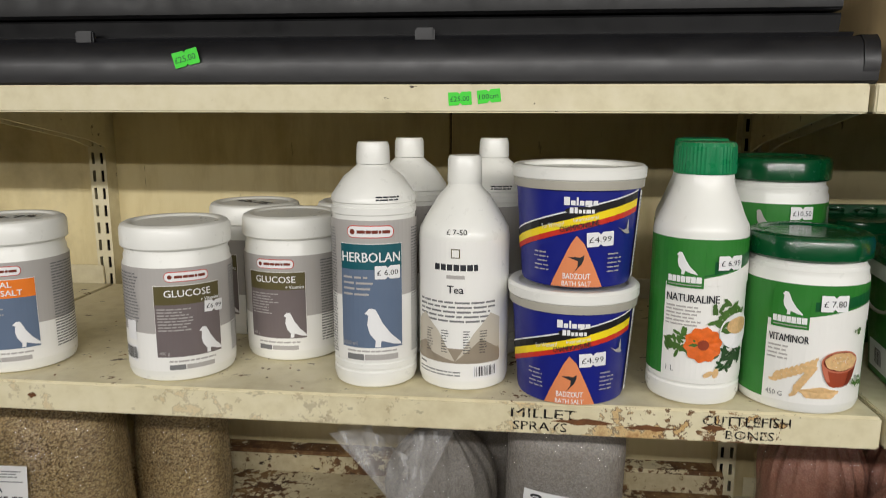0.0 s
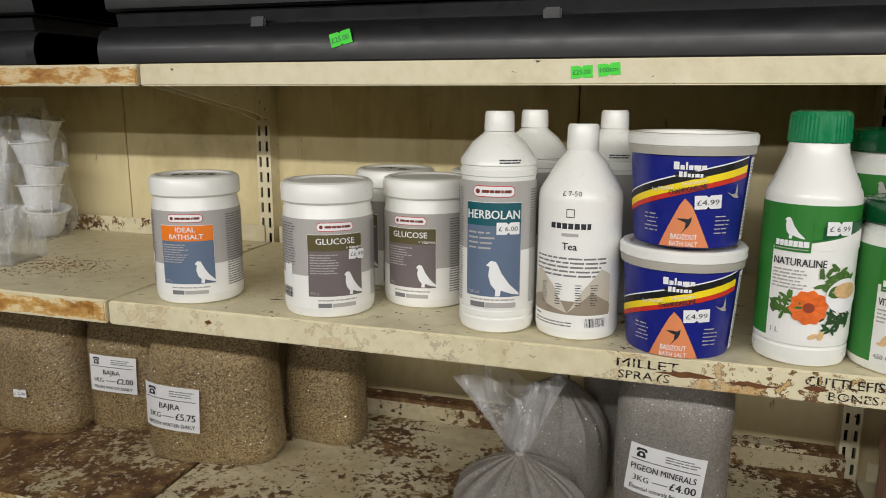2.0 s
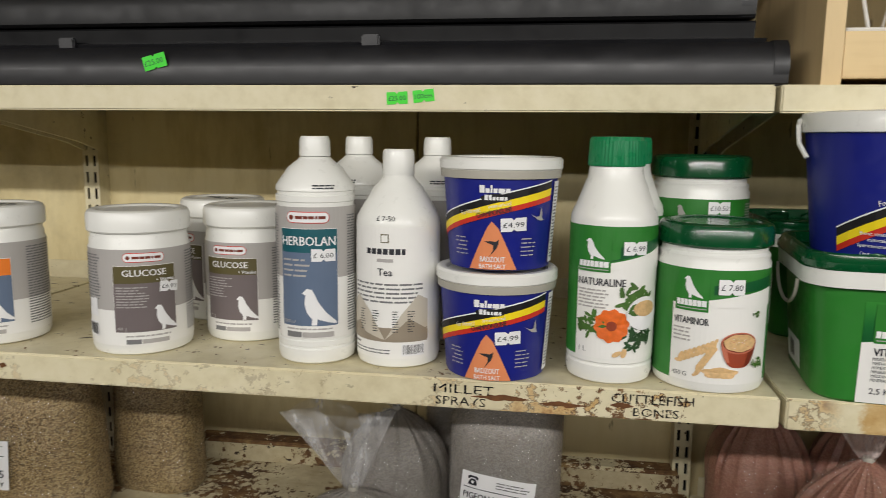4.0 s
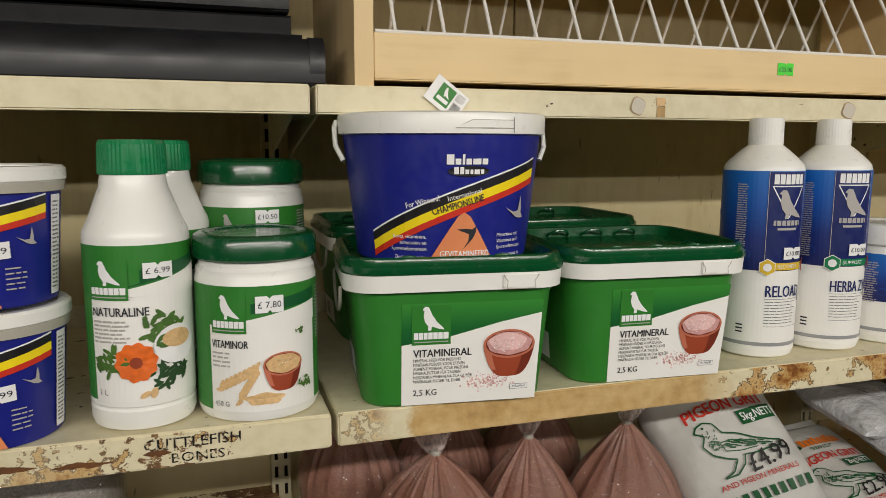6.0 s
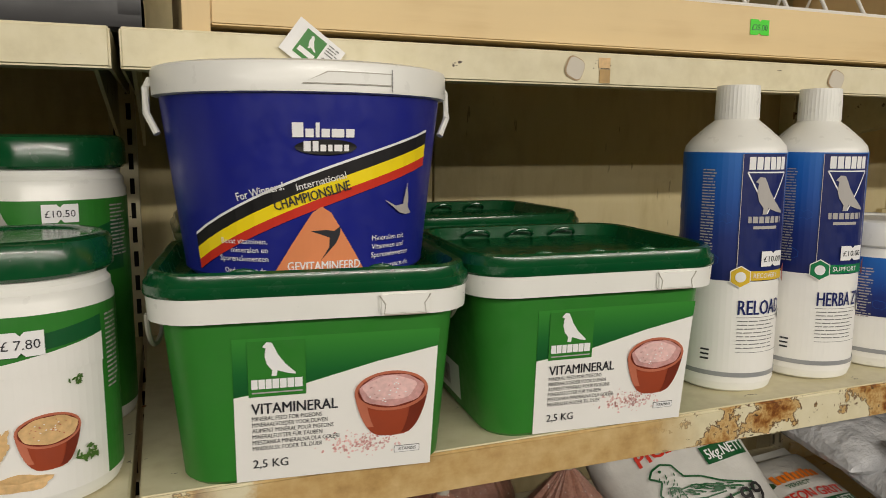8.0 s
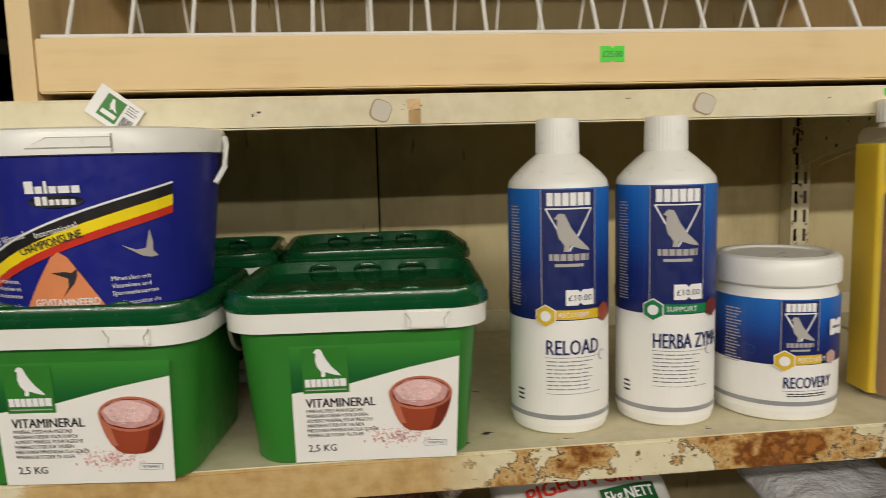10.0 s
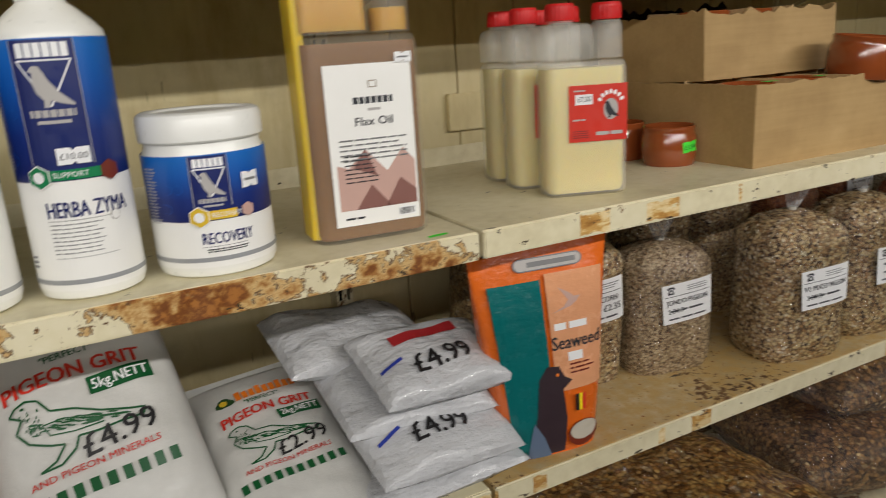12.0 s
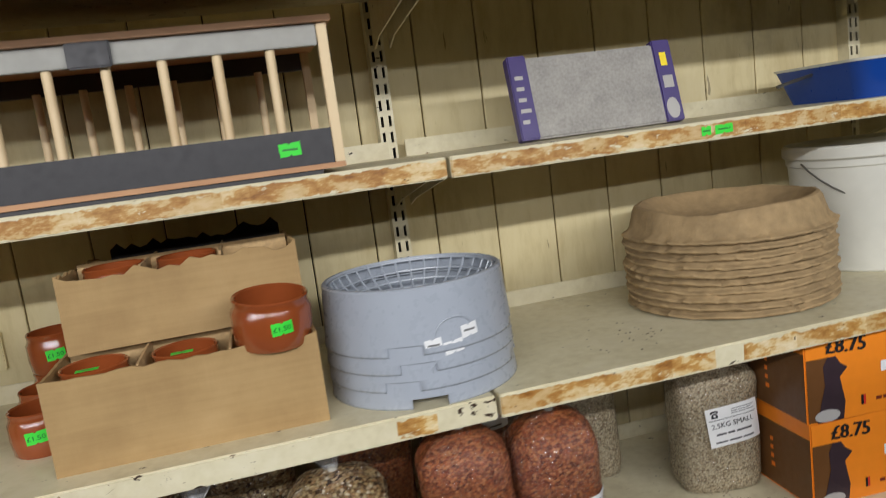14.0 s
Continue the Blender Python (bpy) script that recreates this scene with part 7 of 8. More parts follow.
LX, LY, LW, LD, LH = 2.470, 0.046, 0.320, 0.270, 0.116
carton("open brown cardboard carton holding clay bowls", pose(LX, LY, Z_MID, 0, 0, 0), LW, LD, LH, 2, 0.004, 3, True)
carton("torn brown cardboard carton stacked on another carton", pose(2.482, 0.150, Z_MID + LH + 0.002, -2, 0, 1), 0.305, 0.235, 0.104, 2, 0.012, 5, True)
# torn brown divider edges, coloured near black for the shade inside the carton
rnd = random.Random(8)
torn = [(2.515 + 0.0108 * k, Z_MID + LH + 0.106 + 0.012 * rnd.random() + (0.006 if k > 17 else 0)) for k in range(25)]
bm = bmesh.new()
f = bm.faces.new([bm.verts.new((x, 0.372, z)) for x, z in [(2.515, Z_MID + LH + 0.012)] + torn + [(2.7742, Z_MID + LH + 0.012)]])
ex = bmesh.ops.extrude_face_region(bm, geom=[f])
bmesh.ops.translate(bm, verts=[v for v in ex["geom"] if isinstance(v, bmesh.types.BMVert)], vec=(0, 0.003, 0))
part("dark_lining", bm, DARK, smooth=False)
tagged(bpy.context.scene.collection.objects[-1], "torn card dividers coloured dark for the shade in the carton", "card")
for k, (x, y) in enumerate(((2.520, 0.105), (2.628, 0.105))):
    b = clay_bowl("clay bowl in the carton, green price sticker on rim", pose(x, y, Z_MID + 0.056, 0, 0, 0), 0.043, 0.058, False)
    price(b, top_place(0.0585), 0.0, -0.038, "", 0.026, 0.013, FLUO, 4)
for k, (x, y) in enumerate(((2.525, 0.235), (2.628, 0.235), (2.735, 0.235))):
    clay_bowl("clay bowl deep in the carton", pose(x, y, Z_MID + 0.010, 0, 0, 0), 0.043, 0.058, False)
for k, (x, y) in enumerate(((2.545, 0.215), (2.640, 0.215))):
    clay_bowl("clay bowl in the torn upper carton", pose(x, y, Z_MID + LH + 0.045, 0, 0, 0), 0.043, 0.058, False)
clay_bowl("brown glazed bowl resting on the carton, green sticker", pose(2.738, 0.079, Z_MID + 0.1065, 6, 3, 0), 0.050, 0.063, turn=12)
part("card_packing", box_bm(2.690, 0.054, Z_MID + 0.006, 2.782, 0.172, Z_MID + 0.1035, 0.001), CARD)
tagged(bpy.context.scene.collection.objects[-1], "folded card packing inside the open carton", "packing")


def greyplastic():
    return plain("blue_grey_plastic", lin(166, 172, 182), 0.30, vary=0.03, coat=0.3)


GREYPL = greyplastic()


def nest_basket(at, label, lattice=True):
    ob = thing("nest_basket", label, "basket", at, "stacked grey nest baskets")
    R0, R1, H, n = 0.133, 0.1265, 0.082, 72
    bm = lathe([(R0, 0), (R0, 0.003), (R0 - 0.0012, 0.012), (R0 - 0.0014, 0.0135), (R0 - 0.0022, 0.020), (R1, H - 0.002), (R1 - 0.002, H), (R1 - 0.006, H + 0.0005), (R1 - 0.009, H - 0.003)], n)
    for f in [f for f in bm.faces if f.calc_center_median().z < 0.0125]:
        a = math.degrees(math.atan2(f.calc_center_median().y, f.calc_center_median().x)) % 90
        if 18 < (a + 47) % 90 < 36:
            bm.faces.remove(f)
    sol = part("skirt", bm, GREYPL, ob)
    md = sol.modifiers.new("thickness", "SOLIDIFY")
    md.thickness = 0.0012
    lug = wire([(0.026 * math.cos(a) + 0.02, -math.sqrt(max(0, 0.1302 ** 2 - (0.026 * math.cos(a) + 0.02) ** 2)), 0.020 + 0.020 * math.sin(a)) for a in [math.pi * k / 12 for k in range(13)]], 0.0013)
    part("hand_lug", lug, GREYPL, ob)
    if lattice:
        bm = bmesh.new()
        rings = [(R1 - 0.010, H - 0.004), (R1 - 0.018, H - 0.018), (R1 - 0.030, H - 0.030), (R1 - 0.048, H - 0.040), (R1 - 0.070, H - 0.046)]
        for r, z in rings:
            wire([(r * math.cos(2 * math.pi * k / 40), r * math.sin(2 * math.pi * k / 40), z) for k in range(41)], 0.0018, bm, 5)
        for k in range(32):
            a = 2 * math.pi * k / 32
            wire([(r * math.cos(a), r * math.sin(a), z) for r, z in rings], 0.0018, bm, 5)
        part("lattice_bowl", bm, GREYPL, ob)
    return ob


for k in range(4):
    nest_basket(pose(2.938, 0.142, Z_MID + 0.0229 * k, 0, 0, (10, -4, 6, 0)[k]) @ tall(1.04), "grey plastic nest basket in a nested stack" if k < 3 else "grey plastic nest basket with lattice bowl on top", k == 3)
tb = [o for o in scene.objects if o.name.startswith("nest_basket")][-1]
for u, v, w in ((-0.010, 0.010, 0.022), (0.016, 0.004, 0.026), (0.040, 0.020, 0.024)):
    price(tb, round_place(0.1312), u, v, "", w, 0.016, STICKER, 6, 3)

PULP = plain("brown_paper_pulp", lin(168, 142, 102), 0.9, vary=0.16, scale=60, bump=0.9)


def pulp_nest(at, seed, label):
    ob = thing("paper_pulp_nest", label, "nest bowl", at, "stacked pulp nests")
    bm = lathe([(0.168, 0.0), (0.171, 0.002), (0.170, 0.005), (0.163, 0.008), (0.158, 0.016), (0.150, 0.045), (0.146, 0.051), (0.140, 0.052), (0.130, 0.046), (0.105, 0.026), (0.06, 0.016), (0, 0.014)], 160)
    for v in bm.verts:
        a = math.atan2(v.co.y, v.co.x)
        r = v.co.xy.length
        if r > 0.1:
            q = 0.0036 * noise.noise(Vector((3 * math.cos(a) + seed, 3 * math.sin(a), 7 * v.co.z))) + 0.0028 * noise.noise(Vector((14 * math.cos(a), 14 * math.sin(a) + seed, 60 * v.co.z)))
            q *= 1.0 if v.co.z < 0.012 else 0.40
            v.co.x += q * 1.6 * math.cos(a)
            v.co.y += q * 1.6 * math.sin(a)
            v.co.z += 1.3 * q if v.co.z > 0.001 else 0.8 * q
    for v in bm.verts:
        if v.co.z > 0.04:
            v.co.z -= 0.008 * math.exp(-((math.atan2(v.co.y, v.co.x) + 2.0) / 0.5) ** 2)
    part("nest", bm, PULP, ob)
    return ob


for k in range(10):
    pulp_nest(pose(3.508 + 0.002 * math.sin(k * 2.1), 0.228 + 0.002 * math.cos(k * 1.7), Z_MID + 0.0025 + 0.0130 * k, 0, 0, 37 * k), k * 5.3, "brown paper pulp nest bowl in a tall stack")

PAIL = plain("off_white_pail_plastic", lin(214, 212, 200), 0.4, vary=0.03)
pail = thing("white_pail", "off-white plastic pail with lid and wire handle", "pail", pose(3.845, 0.275, Z_MID, 0, 0, 0))
part("body", lathe([(0, 0), (0.112, 0), (0.115, 0.003), (0.127, 0.190), (0.130, 0.192), (0.130, 0.205), (0, 0.205)], 64), PAIL, pail)
part("lid", lathe([(0, 0.205), (0.133, 0.205), (0.136, 0.208), (0.136, 0.224), (0.132, 0.229), (0.126, 0.229), (0.122, 0.223), (0, 0.223)], 64), PAIL, pail)
part("handle", wire([(-0.136 * math.cos(a), -0.136 * math.sin(a) * 0.75, 0.200 - 0.085 * math.sin(a)) for a in [math.pi * k / 18 for k in range(19)]], 0.0017), STEEL, pail, "bent wire handle")

# ---- bag of cups and clear holders at the near end ----
CUPW = plain("translucent_white_cup", lin(226, 228, 230), 0.3, vary=0.03, coat=0.2)
cup0 = None
for i, (x, y, tilt) in enumerate(((-0.625, 0.330, 2), (-0.545, 0.325, -4), (-0.462, 0.365, 3))):
    for k in range(5):
        at = pose(x + 0.004 * math.sin(7 * i + 3 * k), y, Z_MID + 0.004 + 0.043 * k, 5 * math.sin(k * 2 + i), tilt + 6 * math.sin(k * 3.1 + i), 0)
        if cup0 is None:
            cup0 = thing("feeding_cup", "white plastic feeding cup stacked inside a bag", "cup", at, "bagged white cups")
            part("cup", lathe([(0, 0), (0.026, 0), (0.028, 0.003), (0.038, 0.045), (0.043, 0.047), (0.043, 0.049), (0.037, 0.049), (0.026, 0.005), (0, 0.004)], 36), CUPW, cup0)
        else:
            copy_thing(cup0, at)
cb = thing("clear_cup_bag", "clear plastic bag round stacked white cups", "bag", pose(-0.543, 0.345, Z_MID, 0, 0, 3))
part("film", bag_bm(0.270, 0.125, 0.262, 91, 3.0, False, True, 0.012), FILM, cb)
s = Sheet(flat_place(-0.068), 9)
s.rect(-0.126, 0.140, -0.070, 0.205, STICKER, 1)
s.barcode(-0.120, 0.155, -0.076, 0.185, 2, 4)
s.done("barcode_label", cb, "white barcode label")
ACRYL = film_mat("clear_acrylic", (0.80, 0.80, 0.77, 1), 0.20)
for x, y, r in ((-0.335, 0.150, 12), (-0.440, 0.165, 4), (-0.545, 0.155, 8)):
    ac = thing("acrylic_holder", "clear acrylic shelf holder with green price dab", "holder", pose(x, y, Z_MID, 0, 0, r), "clear acrylic holders")
    bm = box_bm(-0.045, -0.045, 0.0, 0.045, 0.05, 0.003)
    box_bm(-0.045, -0.045, 0.003, 0.045, -0.042, 0.040, bm=bm)
    for sx in (-0.045, 0.042):
        b2 = bmesh.new()
        f = b2.faces.new([b2.verts.new((sx, yy, zz)) for yy, zz in ((-0.042, 0.003), (0.05, 0.003), (0.05, 0.085), (0.01, 0.085), (-0.042, 0.040))])
        ex = bmesh.ops.extrude_face_region(b2, geom=[f])
        bmesh.ops.translate(b2, verts=[v for v in ex["geom"] if isinstance(v, bmesh.types.BMVert)], vec=(0.003, 0, 0))
        join(bm, b2)
    box_bm(-0.042, 0.047, 0.003, 0.042, 0.050, 0.085, bm=bm)
    part("holder", bm, ACRYL, ac, smooth=False)
    price(ac, flat_place(-0.0455), 0.0, 0.020, "", 0.024, 0.014, FLUO)

# ---- goods on the upper shelf ----
BLACKPL = plain("black_plastic_moulding", lin(24, 24, 27), 0.42, vary=0.05, scale=15, coat=0.05)


# same black plastic, darkened to paint shade on upper shells and stacked cases
BLACKSHADE = plain("shaded_black_plastic", lin(9, 9, 11), 0.5, vary=0.05, scale=15)


def moulding(bm, prof, x0, x1):
    """Extrudes a (y, z) outline along x."""
    a = [bm.verts.new((x0, y, z)) for y, z in prof]
    b = [bm.verts.new((x1, y, z)) for y, z in prof]
    n = len(prof)
    for k in range(n):
        bm.faces.new((a[k], a[(k + 1) % n], b[(k + 1) % n], b[k]))
    bm.faces.new(a[::-1])
    bm.faces.new(b)
    return bm


def black_case(x0, x1, z, y, label):
    """Long black plastic case: shaped front, thin bright rim, catches."""
    ob = thing("black_plastic_case", label, "case", pose(0, 0, z), "long black cases")
    part("lower_shell", moulding(bmesh.new(), [(y + 0.004, 0.001), (y, 0.004), (y - 0.002, 0.022), (y + 0.004, 0.042), (y + 0.012, 0.049), (y + 0.05, 0.050), (y + 0.26, 0.050), (y + 0.26, 0.001)], x0, x1), BLACKPL if z == Z_UP else BLACKSHADE, ob)
    part("rim", moulding(bmesh.new(), [(y + 0.022, 0.050), (y + 0.020, 0.0535), (y + 0.023, 0.0545), (y + 0.25, 0.0545), (y + 0.25, 0.050)], x0 + 0.004, x1 - 0.02), BLACKPL if z == Z_UP else BLACKSHADE, ob)
    part("upper_shell", moulding(bmesh.new(), [(y + 0.034, 0.0545), (y + 0.030, 0.072), (y + 0.032, 0.0745), (y + 0.24, 0.0745), (y + 0.24, 0.0545)], x0 + 0.01, x1 - 0.03), BLACKSHADE, ob)
    for cx in (x0 + 0.25, x0 + (x1 - x0) * 0.58):
        part("catch", box_bm(cx - 0.011, y + 0.014, 0.043, cx + 0.011, y + 0.022, 0.062, 0.002), BLACKPL, ob)
    part("end_cap", moulding(bmesh.new(), [(y + 0.002, 0.002), (y - 0.0035, 0.022), (y + 0.003, 0.043), (y + 0.012, 0.0505), (y + 0.20, 0.0505), (y + 0.20, 0.002)], x1 - 0.016, x1), BLACKPL, ob)
    return ob


c1 = black_case(-0.092, 1.018, Z_UP, 0.130, "long black plastic case with green price sticker")
price(c1, lambda u, v, h: (u, 0.1278 - h, v), 0.287, 0.030, "£25.00", 0.030, 0.017, FLUO, 14, 4)
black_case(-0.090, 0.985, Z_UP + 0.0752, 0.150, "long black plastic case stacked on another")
black_case(-1.30, -0.205, Z_UP, 0.130, "long black plastic case beside its twin")
black_case(-1.29, -0.215, Z_UP + 0.0752, 0.146, "long black plastic case stacked on another")


def softwood(name, light, dark, along=(0.06, 1, 1)):
    n = Nodes(name)
    n.put("Base Color", n.ramp(n.mix(0.55, n.noise(46, 6, 0.6, along), n.noise(9, 3)), [(0.25, dark), (0.5, light), (0.75, tuple(min(1, c * 1.08) for c in light[:3]) + (1,))]))
    n.put("Roughness", 0.5)
    n.bump(n.noise(140, 4, 0.6, along), 0.1, 0.001)
    return n.m


PINE = softwood("pale_pine_board", lin(222, 196, 146), lin(196, 164, 112))
PLY = softwood("plywood_side", lin(216, 190, 142), lin(176, 144, 98), (1, 1, 0.08))
DOWEL = softwood("pine_dowel", lin(220, 196, 154), lin(190, 160, 116), (1, 1, 0.06))
WIREW = plain("white_coated_wire", lin(232, 230, 224), 0.35, vary=0.03)

fd = thing("wire_feeder", "pine feeding trough with white wire rack and green sticker", "feeder", pose(0, 0, Z_UP))
part("front_board", box_bm(1.066, 0.118, 0.008, 1.926, 0.134, 0.056, 0.0015), PINE, fd)
part("back_board", box_bm(1.066, 0.385, 0.008, 1.926, 0.400, 0.056, 0.0015), PINE, fd)
part("floor_board", box_bm(1.066, 0.134, 0.010, 1.926, 0.385, 0.016), PINE, fd)
for x in (1.046, 1.926):
    b = bmesh.new()
    f = b.faces.new([b.verts.new((x, y, z)) for y, z in ((0.116, 0.0), (0.402, 0.0), (0.402, 0.23), (0.30, 0.30), (0.22, 0.30), (0.116, 0.23))])
    ex = bmesh.ops.extrude_face_region(b, geom=[f])
    bmesh.ops.translate(b, verts=[v for v in ex["geom"] if isinstance(v, bmesh.types.BMVert)], vec=(0.020, 0, 0))
    part("side_panel", b, PLY, fd, smooth=False)
part("ridge_bar", box_bm(1.066, 0.242, 0.272, 1.926, 0.278, 0.296, 0.002), PINE, fd)
for y in (0.126, 0.392):
    part("foot_wire", rod((1.070, y, 0.0585), (1.922, y, 0.0585), 0.0022), WIREW, fd)
for k in range(16):
    x = 1.092 + 0.0545 * k
    part("rack_wire", rod((x, 0.126, 0.058), (x, 0.250, 0.275), 0.0021), WIREW, fd)
    part("rack_wire", rod((x, 0.392, 0.058), (x, 0.270, 0.275), 0.0021), WIREW, fd)
price(fd, flat_place(0.118), 1.594, 0.036, "£25.00", 0.024, 0.015, FLUO, 0, 2)
# swing ticket hanging over the lip, tags, residue spots
tk = thing("swing_ticket", "small white and green swing ticket on the shelf lip", "ticket", pose(1.138, 0.0935, Z_UP - 0.0105, 0, 37, 0))
part("card", box_bm(-0.021, -0.0012, -0.0145, 0.021, -0.0004, 0.0145), STICKER, tk, smooth=False)
s = Sheet(flat_place(-0.0012), 9)
s.rect(-0.012, -0.010, 0.006, 0.011, GREEN, 1)
s.bird(-0.003, -0.001, 0.010, STICKER, 2)
s.rect(-0.010, -0.007, 0.004, -0.003, STICKER, 2)
s.barcode(0.008, -0.012, 0.019, 0.002, 1, 4)
s.lines(0.008, 0.003, 0.018, 0.012, 4, GREYTXT, 1, 3, 0.4)
s.done("print", tk)


def lip_tag(x, y, z, words, turn, label, w=0.024, h=0.0135):
    ob = thing("shelf_price_tag", label, "price tag", pose(x, y, z), "shelf lip tags")
    price(ob, flat_place(0.0), 0, 0, words, w, h, FLUO, turn, 1, "tag")
    return ob


for x, z, w_, tr in ((0.595, -0.0145, "£25.00", 3), (0.625, -0.0120, "100cm", 6)):
    lip_tag(x, 0.0955, Z_UP + z, w_, tr, "fluorescent green price tag on the shelf lip")
for x in (2.135, 2.178):
    lip_tag(x, 0.0955, Z_UP - 0.013, "", 2, "fluorescent green price tag on the shelf lip")
for x, w in ((3.395, 0.016), (3.425, 0.030)):
    lip_tag(x, 0.0955, Z_UP - 0.014, "", 2, "fluorescent green price tag on taped lip", w)
lip_tag(1.866, 0.0955, Z_UP - 0.006, "", 8, "torn scrap of green price tag", 0.010, 0.007)
SPOT = plain("dried_glue_spot", lin(176, 150, 116), 0.8, vary=0.10, scale=200)
TAPE = plain("brown_tape_scrap", lin(176, 142, 86), 0.5, vary=0.15, scale=120)
for x, m, shape_w, nm in ((1.369, SPOT, 0.020, "glue_spot"), (1.677, SPOT, 0.022, "glue_spot"), (1.400, TAPE, 0.011, "tape_scrap"), (1.966, TAPE, 0.010, "tape_scrap")):
    ob = thing(nm, "old brown tape scrap on the shelf lip" if m is TAPE else "dried round glue spot on the shelf lip", "residue", pose(x, 0.0955, Z_UP - 0.0145), "lip residue")
    s = Sheet(flat_place(0.0), 9)
    if m is TAPE:
        s.rect(-shape_w / 2, -0.012, shape_w / 2, 0.0, m, 1)
        s.rect(-shape_w / 2 - 0.001, 0.001, shape_w / 2, 0.010, GRAIN_P, 1)
    else:
        s.fan(0, 0, shape_w / 2, 0.0105, m, 1, 18, wob=0.08, petals=4)
        s.fan(0.0006, 0, shape_w / 2 * 0.90, 0.0094, BEIGE, 2, 18, wob=0.08, petals=4)
    s.done("residue", ob)

# marker writing on the lip of the middle shelf
mw = thing("marker_writing", "worn black marker writing on the chipped lip", "writing", pose(0.667, -0.0006, Z_MID))
s = Sheet(flat_place(0.0), 9)
s.text("MILLET", -0.012, -0.0135, 0.0095, INK_WORN, 1, 0.063, heavy=0.006, turn=-1)
s.text("SPRAYS", -0.010, -0.0265, 0.0090, INK_WORN, 1, 0.052, heavy=0.008, turn=-1)
s.done("line", mw)
mw = thing("marker_writing", "worn black marker writing on the chipped lip", "writing", pose(0.836, -0.0006, Z_MID))
s = Sheet(flat_place(0.0), 9)
s.text("CUTTLEFISH", 0.0, -0.0135, 0.0095, INK_WORN, 1, 0.080, heavy=0.006)
s.text("BONES", 0.022, -0.0265, 0.0085, INK_WORN, 1, 0.044, heavy=0.006)
s.done("line", mw)
RUSTSTREAK = plain("bare_rusty_steel", lin(112, 70, 34), 0.8, vary=0.3, scale=160)
for x0, x1, z in ((0.694, 0.754, -0.0165), (0.764, 0.812, -0.0195), (0.835, 0.858, -0.0165), (0.150, 0.160, -0.014)):
    ob = thing("rust_streak", "brown rust streak where the lip paint flaked off", "rust stain", pose(0, -0.0006, Z_MID + z), "lip rust streaks")
    s = Sheet(flat_place(0.0), 9)
    rnd = random.Random(int(x0 * 1000))
    xs = [x0 + (x1 - x0) * k / 12 for k in range(13)]
    top = [(x, 0.0035 * math.sin(math.pi * k / 12) * rnd.uniform(0.5, 1.2)) for k, x in enumerate(xs)]
    low = [(x, -0.0030 * math.sin(math.pi * k / 12) * rnd.uniform(0.3, 1.2) - 0.0004) for k, x in enumerate(xs)]
    s.shape(low + top[::-1], RUSTSTREAK, 0.6)
    s.done("stain", ob)
gd = thing("price_scrap", "small torn scrap of green price tag on shelf", "scrap", pose(1.956, 0.018, Z_MID, 0, 0, 8))
s = Sheet(top_place(0.0004), 9)
s.shape([(-0.012, -0.003), (0.011, -0.004), (0.013, 0.002), (0.002, 0.004), (-0.011, 0.003)], FLUO, 1)
s.done("scrap", gd)

# drinker, slatted nest box, scratch pad, blue scoop
GREENPL = plain("bright_green_plastic", lin(40, 176, 52), 0.35, vary=0.04)
dk = thing("poultry_drinker", "white drinker with bright green base dish", "drinker", pose(2.055, 0.205, Z_UP))
part("base_dish", lathe([(0, 0), (0.078, 0), (0.084, 0.004), (0.087, 0.020), (0.085, 0.024), (0.080, 0.024), (0.076, 0.012), (0, 0.010)], 48), GREENPL, dk, "bright green base dish")
part("bottle", lathe([(0, 0.012), (0.068, 0.012), (0.070, 0.030), (0.068, 0.14), (0.04, 0.17), (0, 0.175)], 48), MILKY, dk)

DARKSTRIP = plain("dark_grey_board", lin(52, 50, 52), 0.5, vary=0.06)
GREYRAIL = plain("grey_painted_rail", lin(158, 156, 148), 0.5, vary=0.08)
WOODEDGE = softwood("brown_wood_edge", lin(188, 142, 100), lin(150, 104, 68))
nb = thing("slatted_nest_box", "wooden nest box with dowel front and dark strip", "nest box", pose(0, 0, Z_UP, 0, 0, 0))
NX0, NX1, NY0, NY1 = 2.285, 2.866, 0.112, 0.400
part("bottom_board", box_bm(NX0, NY0, 0.006, NX1, NY1, 0.013), WOODEDGE, nb)
part("front_strip", box_bm(NX0 + 0.012, NY0 - 0.001, 0.013, NX1 - 0.014, NY0 + 0.007, 0.058), DARKSTRIP, nb, "dark grey front strip")
part("back_strip", box_bm(NX0 + 0.012, NY1 - 0.008, 0.013, NX1 - 0.014, NY1, 0.045), DARKSTRIP, nb)
part("foot_strip", box_bm(NX0 + 0.03, NY0 + 0.004, 0.0, NX1 - 0.03, NY0 + 0.02, 0.006), DARKSTRIP, nb)
part("top_rail", box_bm(NX0 + 0.012, NY0 + 0.002, 0.163, NX1 - 0.014, NY0 + 0.012, 0.190, 0.001), GREYRAIL, nb, "grey painted top rail")
part("top_rail", box_bm(NX0 + 0.012, NY1 - 0.012, 0.163, NX1 - 0.014, NY1, 0.190), DARKSTRIP, nb)
part("top_board", box_bm(NX0 - 0.006, NY0 - 0.008, 0.1905, NX1 + 0.006, NY1, 0.1985, 0.001), WOODEDGE, nb)
part("top_bracket", box_bm(NX0 + 0.272, NY0 - 0.006, 0.160, NX0 + 0.322, NY0 + 0.0018, 0.1990, 0.002), DARKSTRIP, nb)
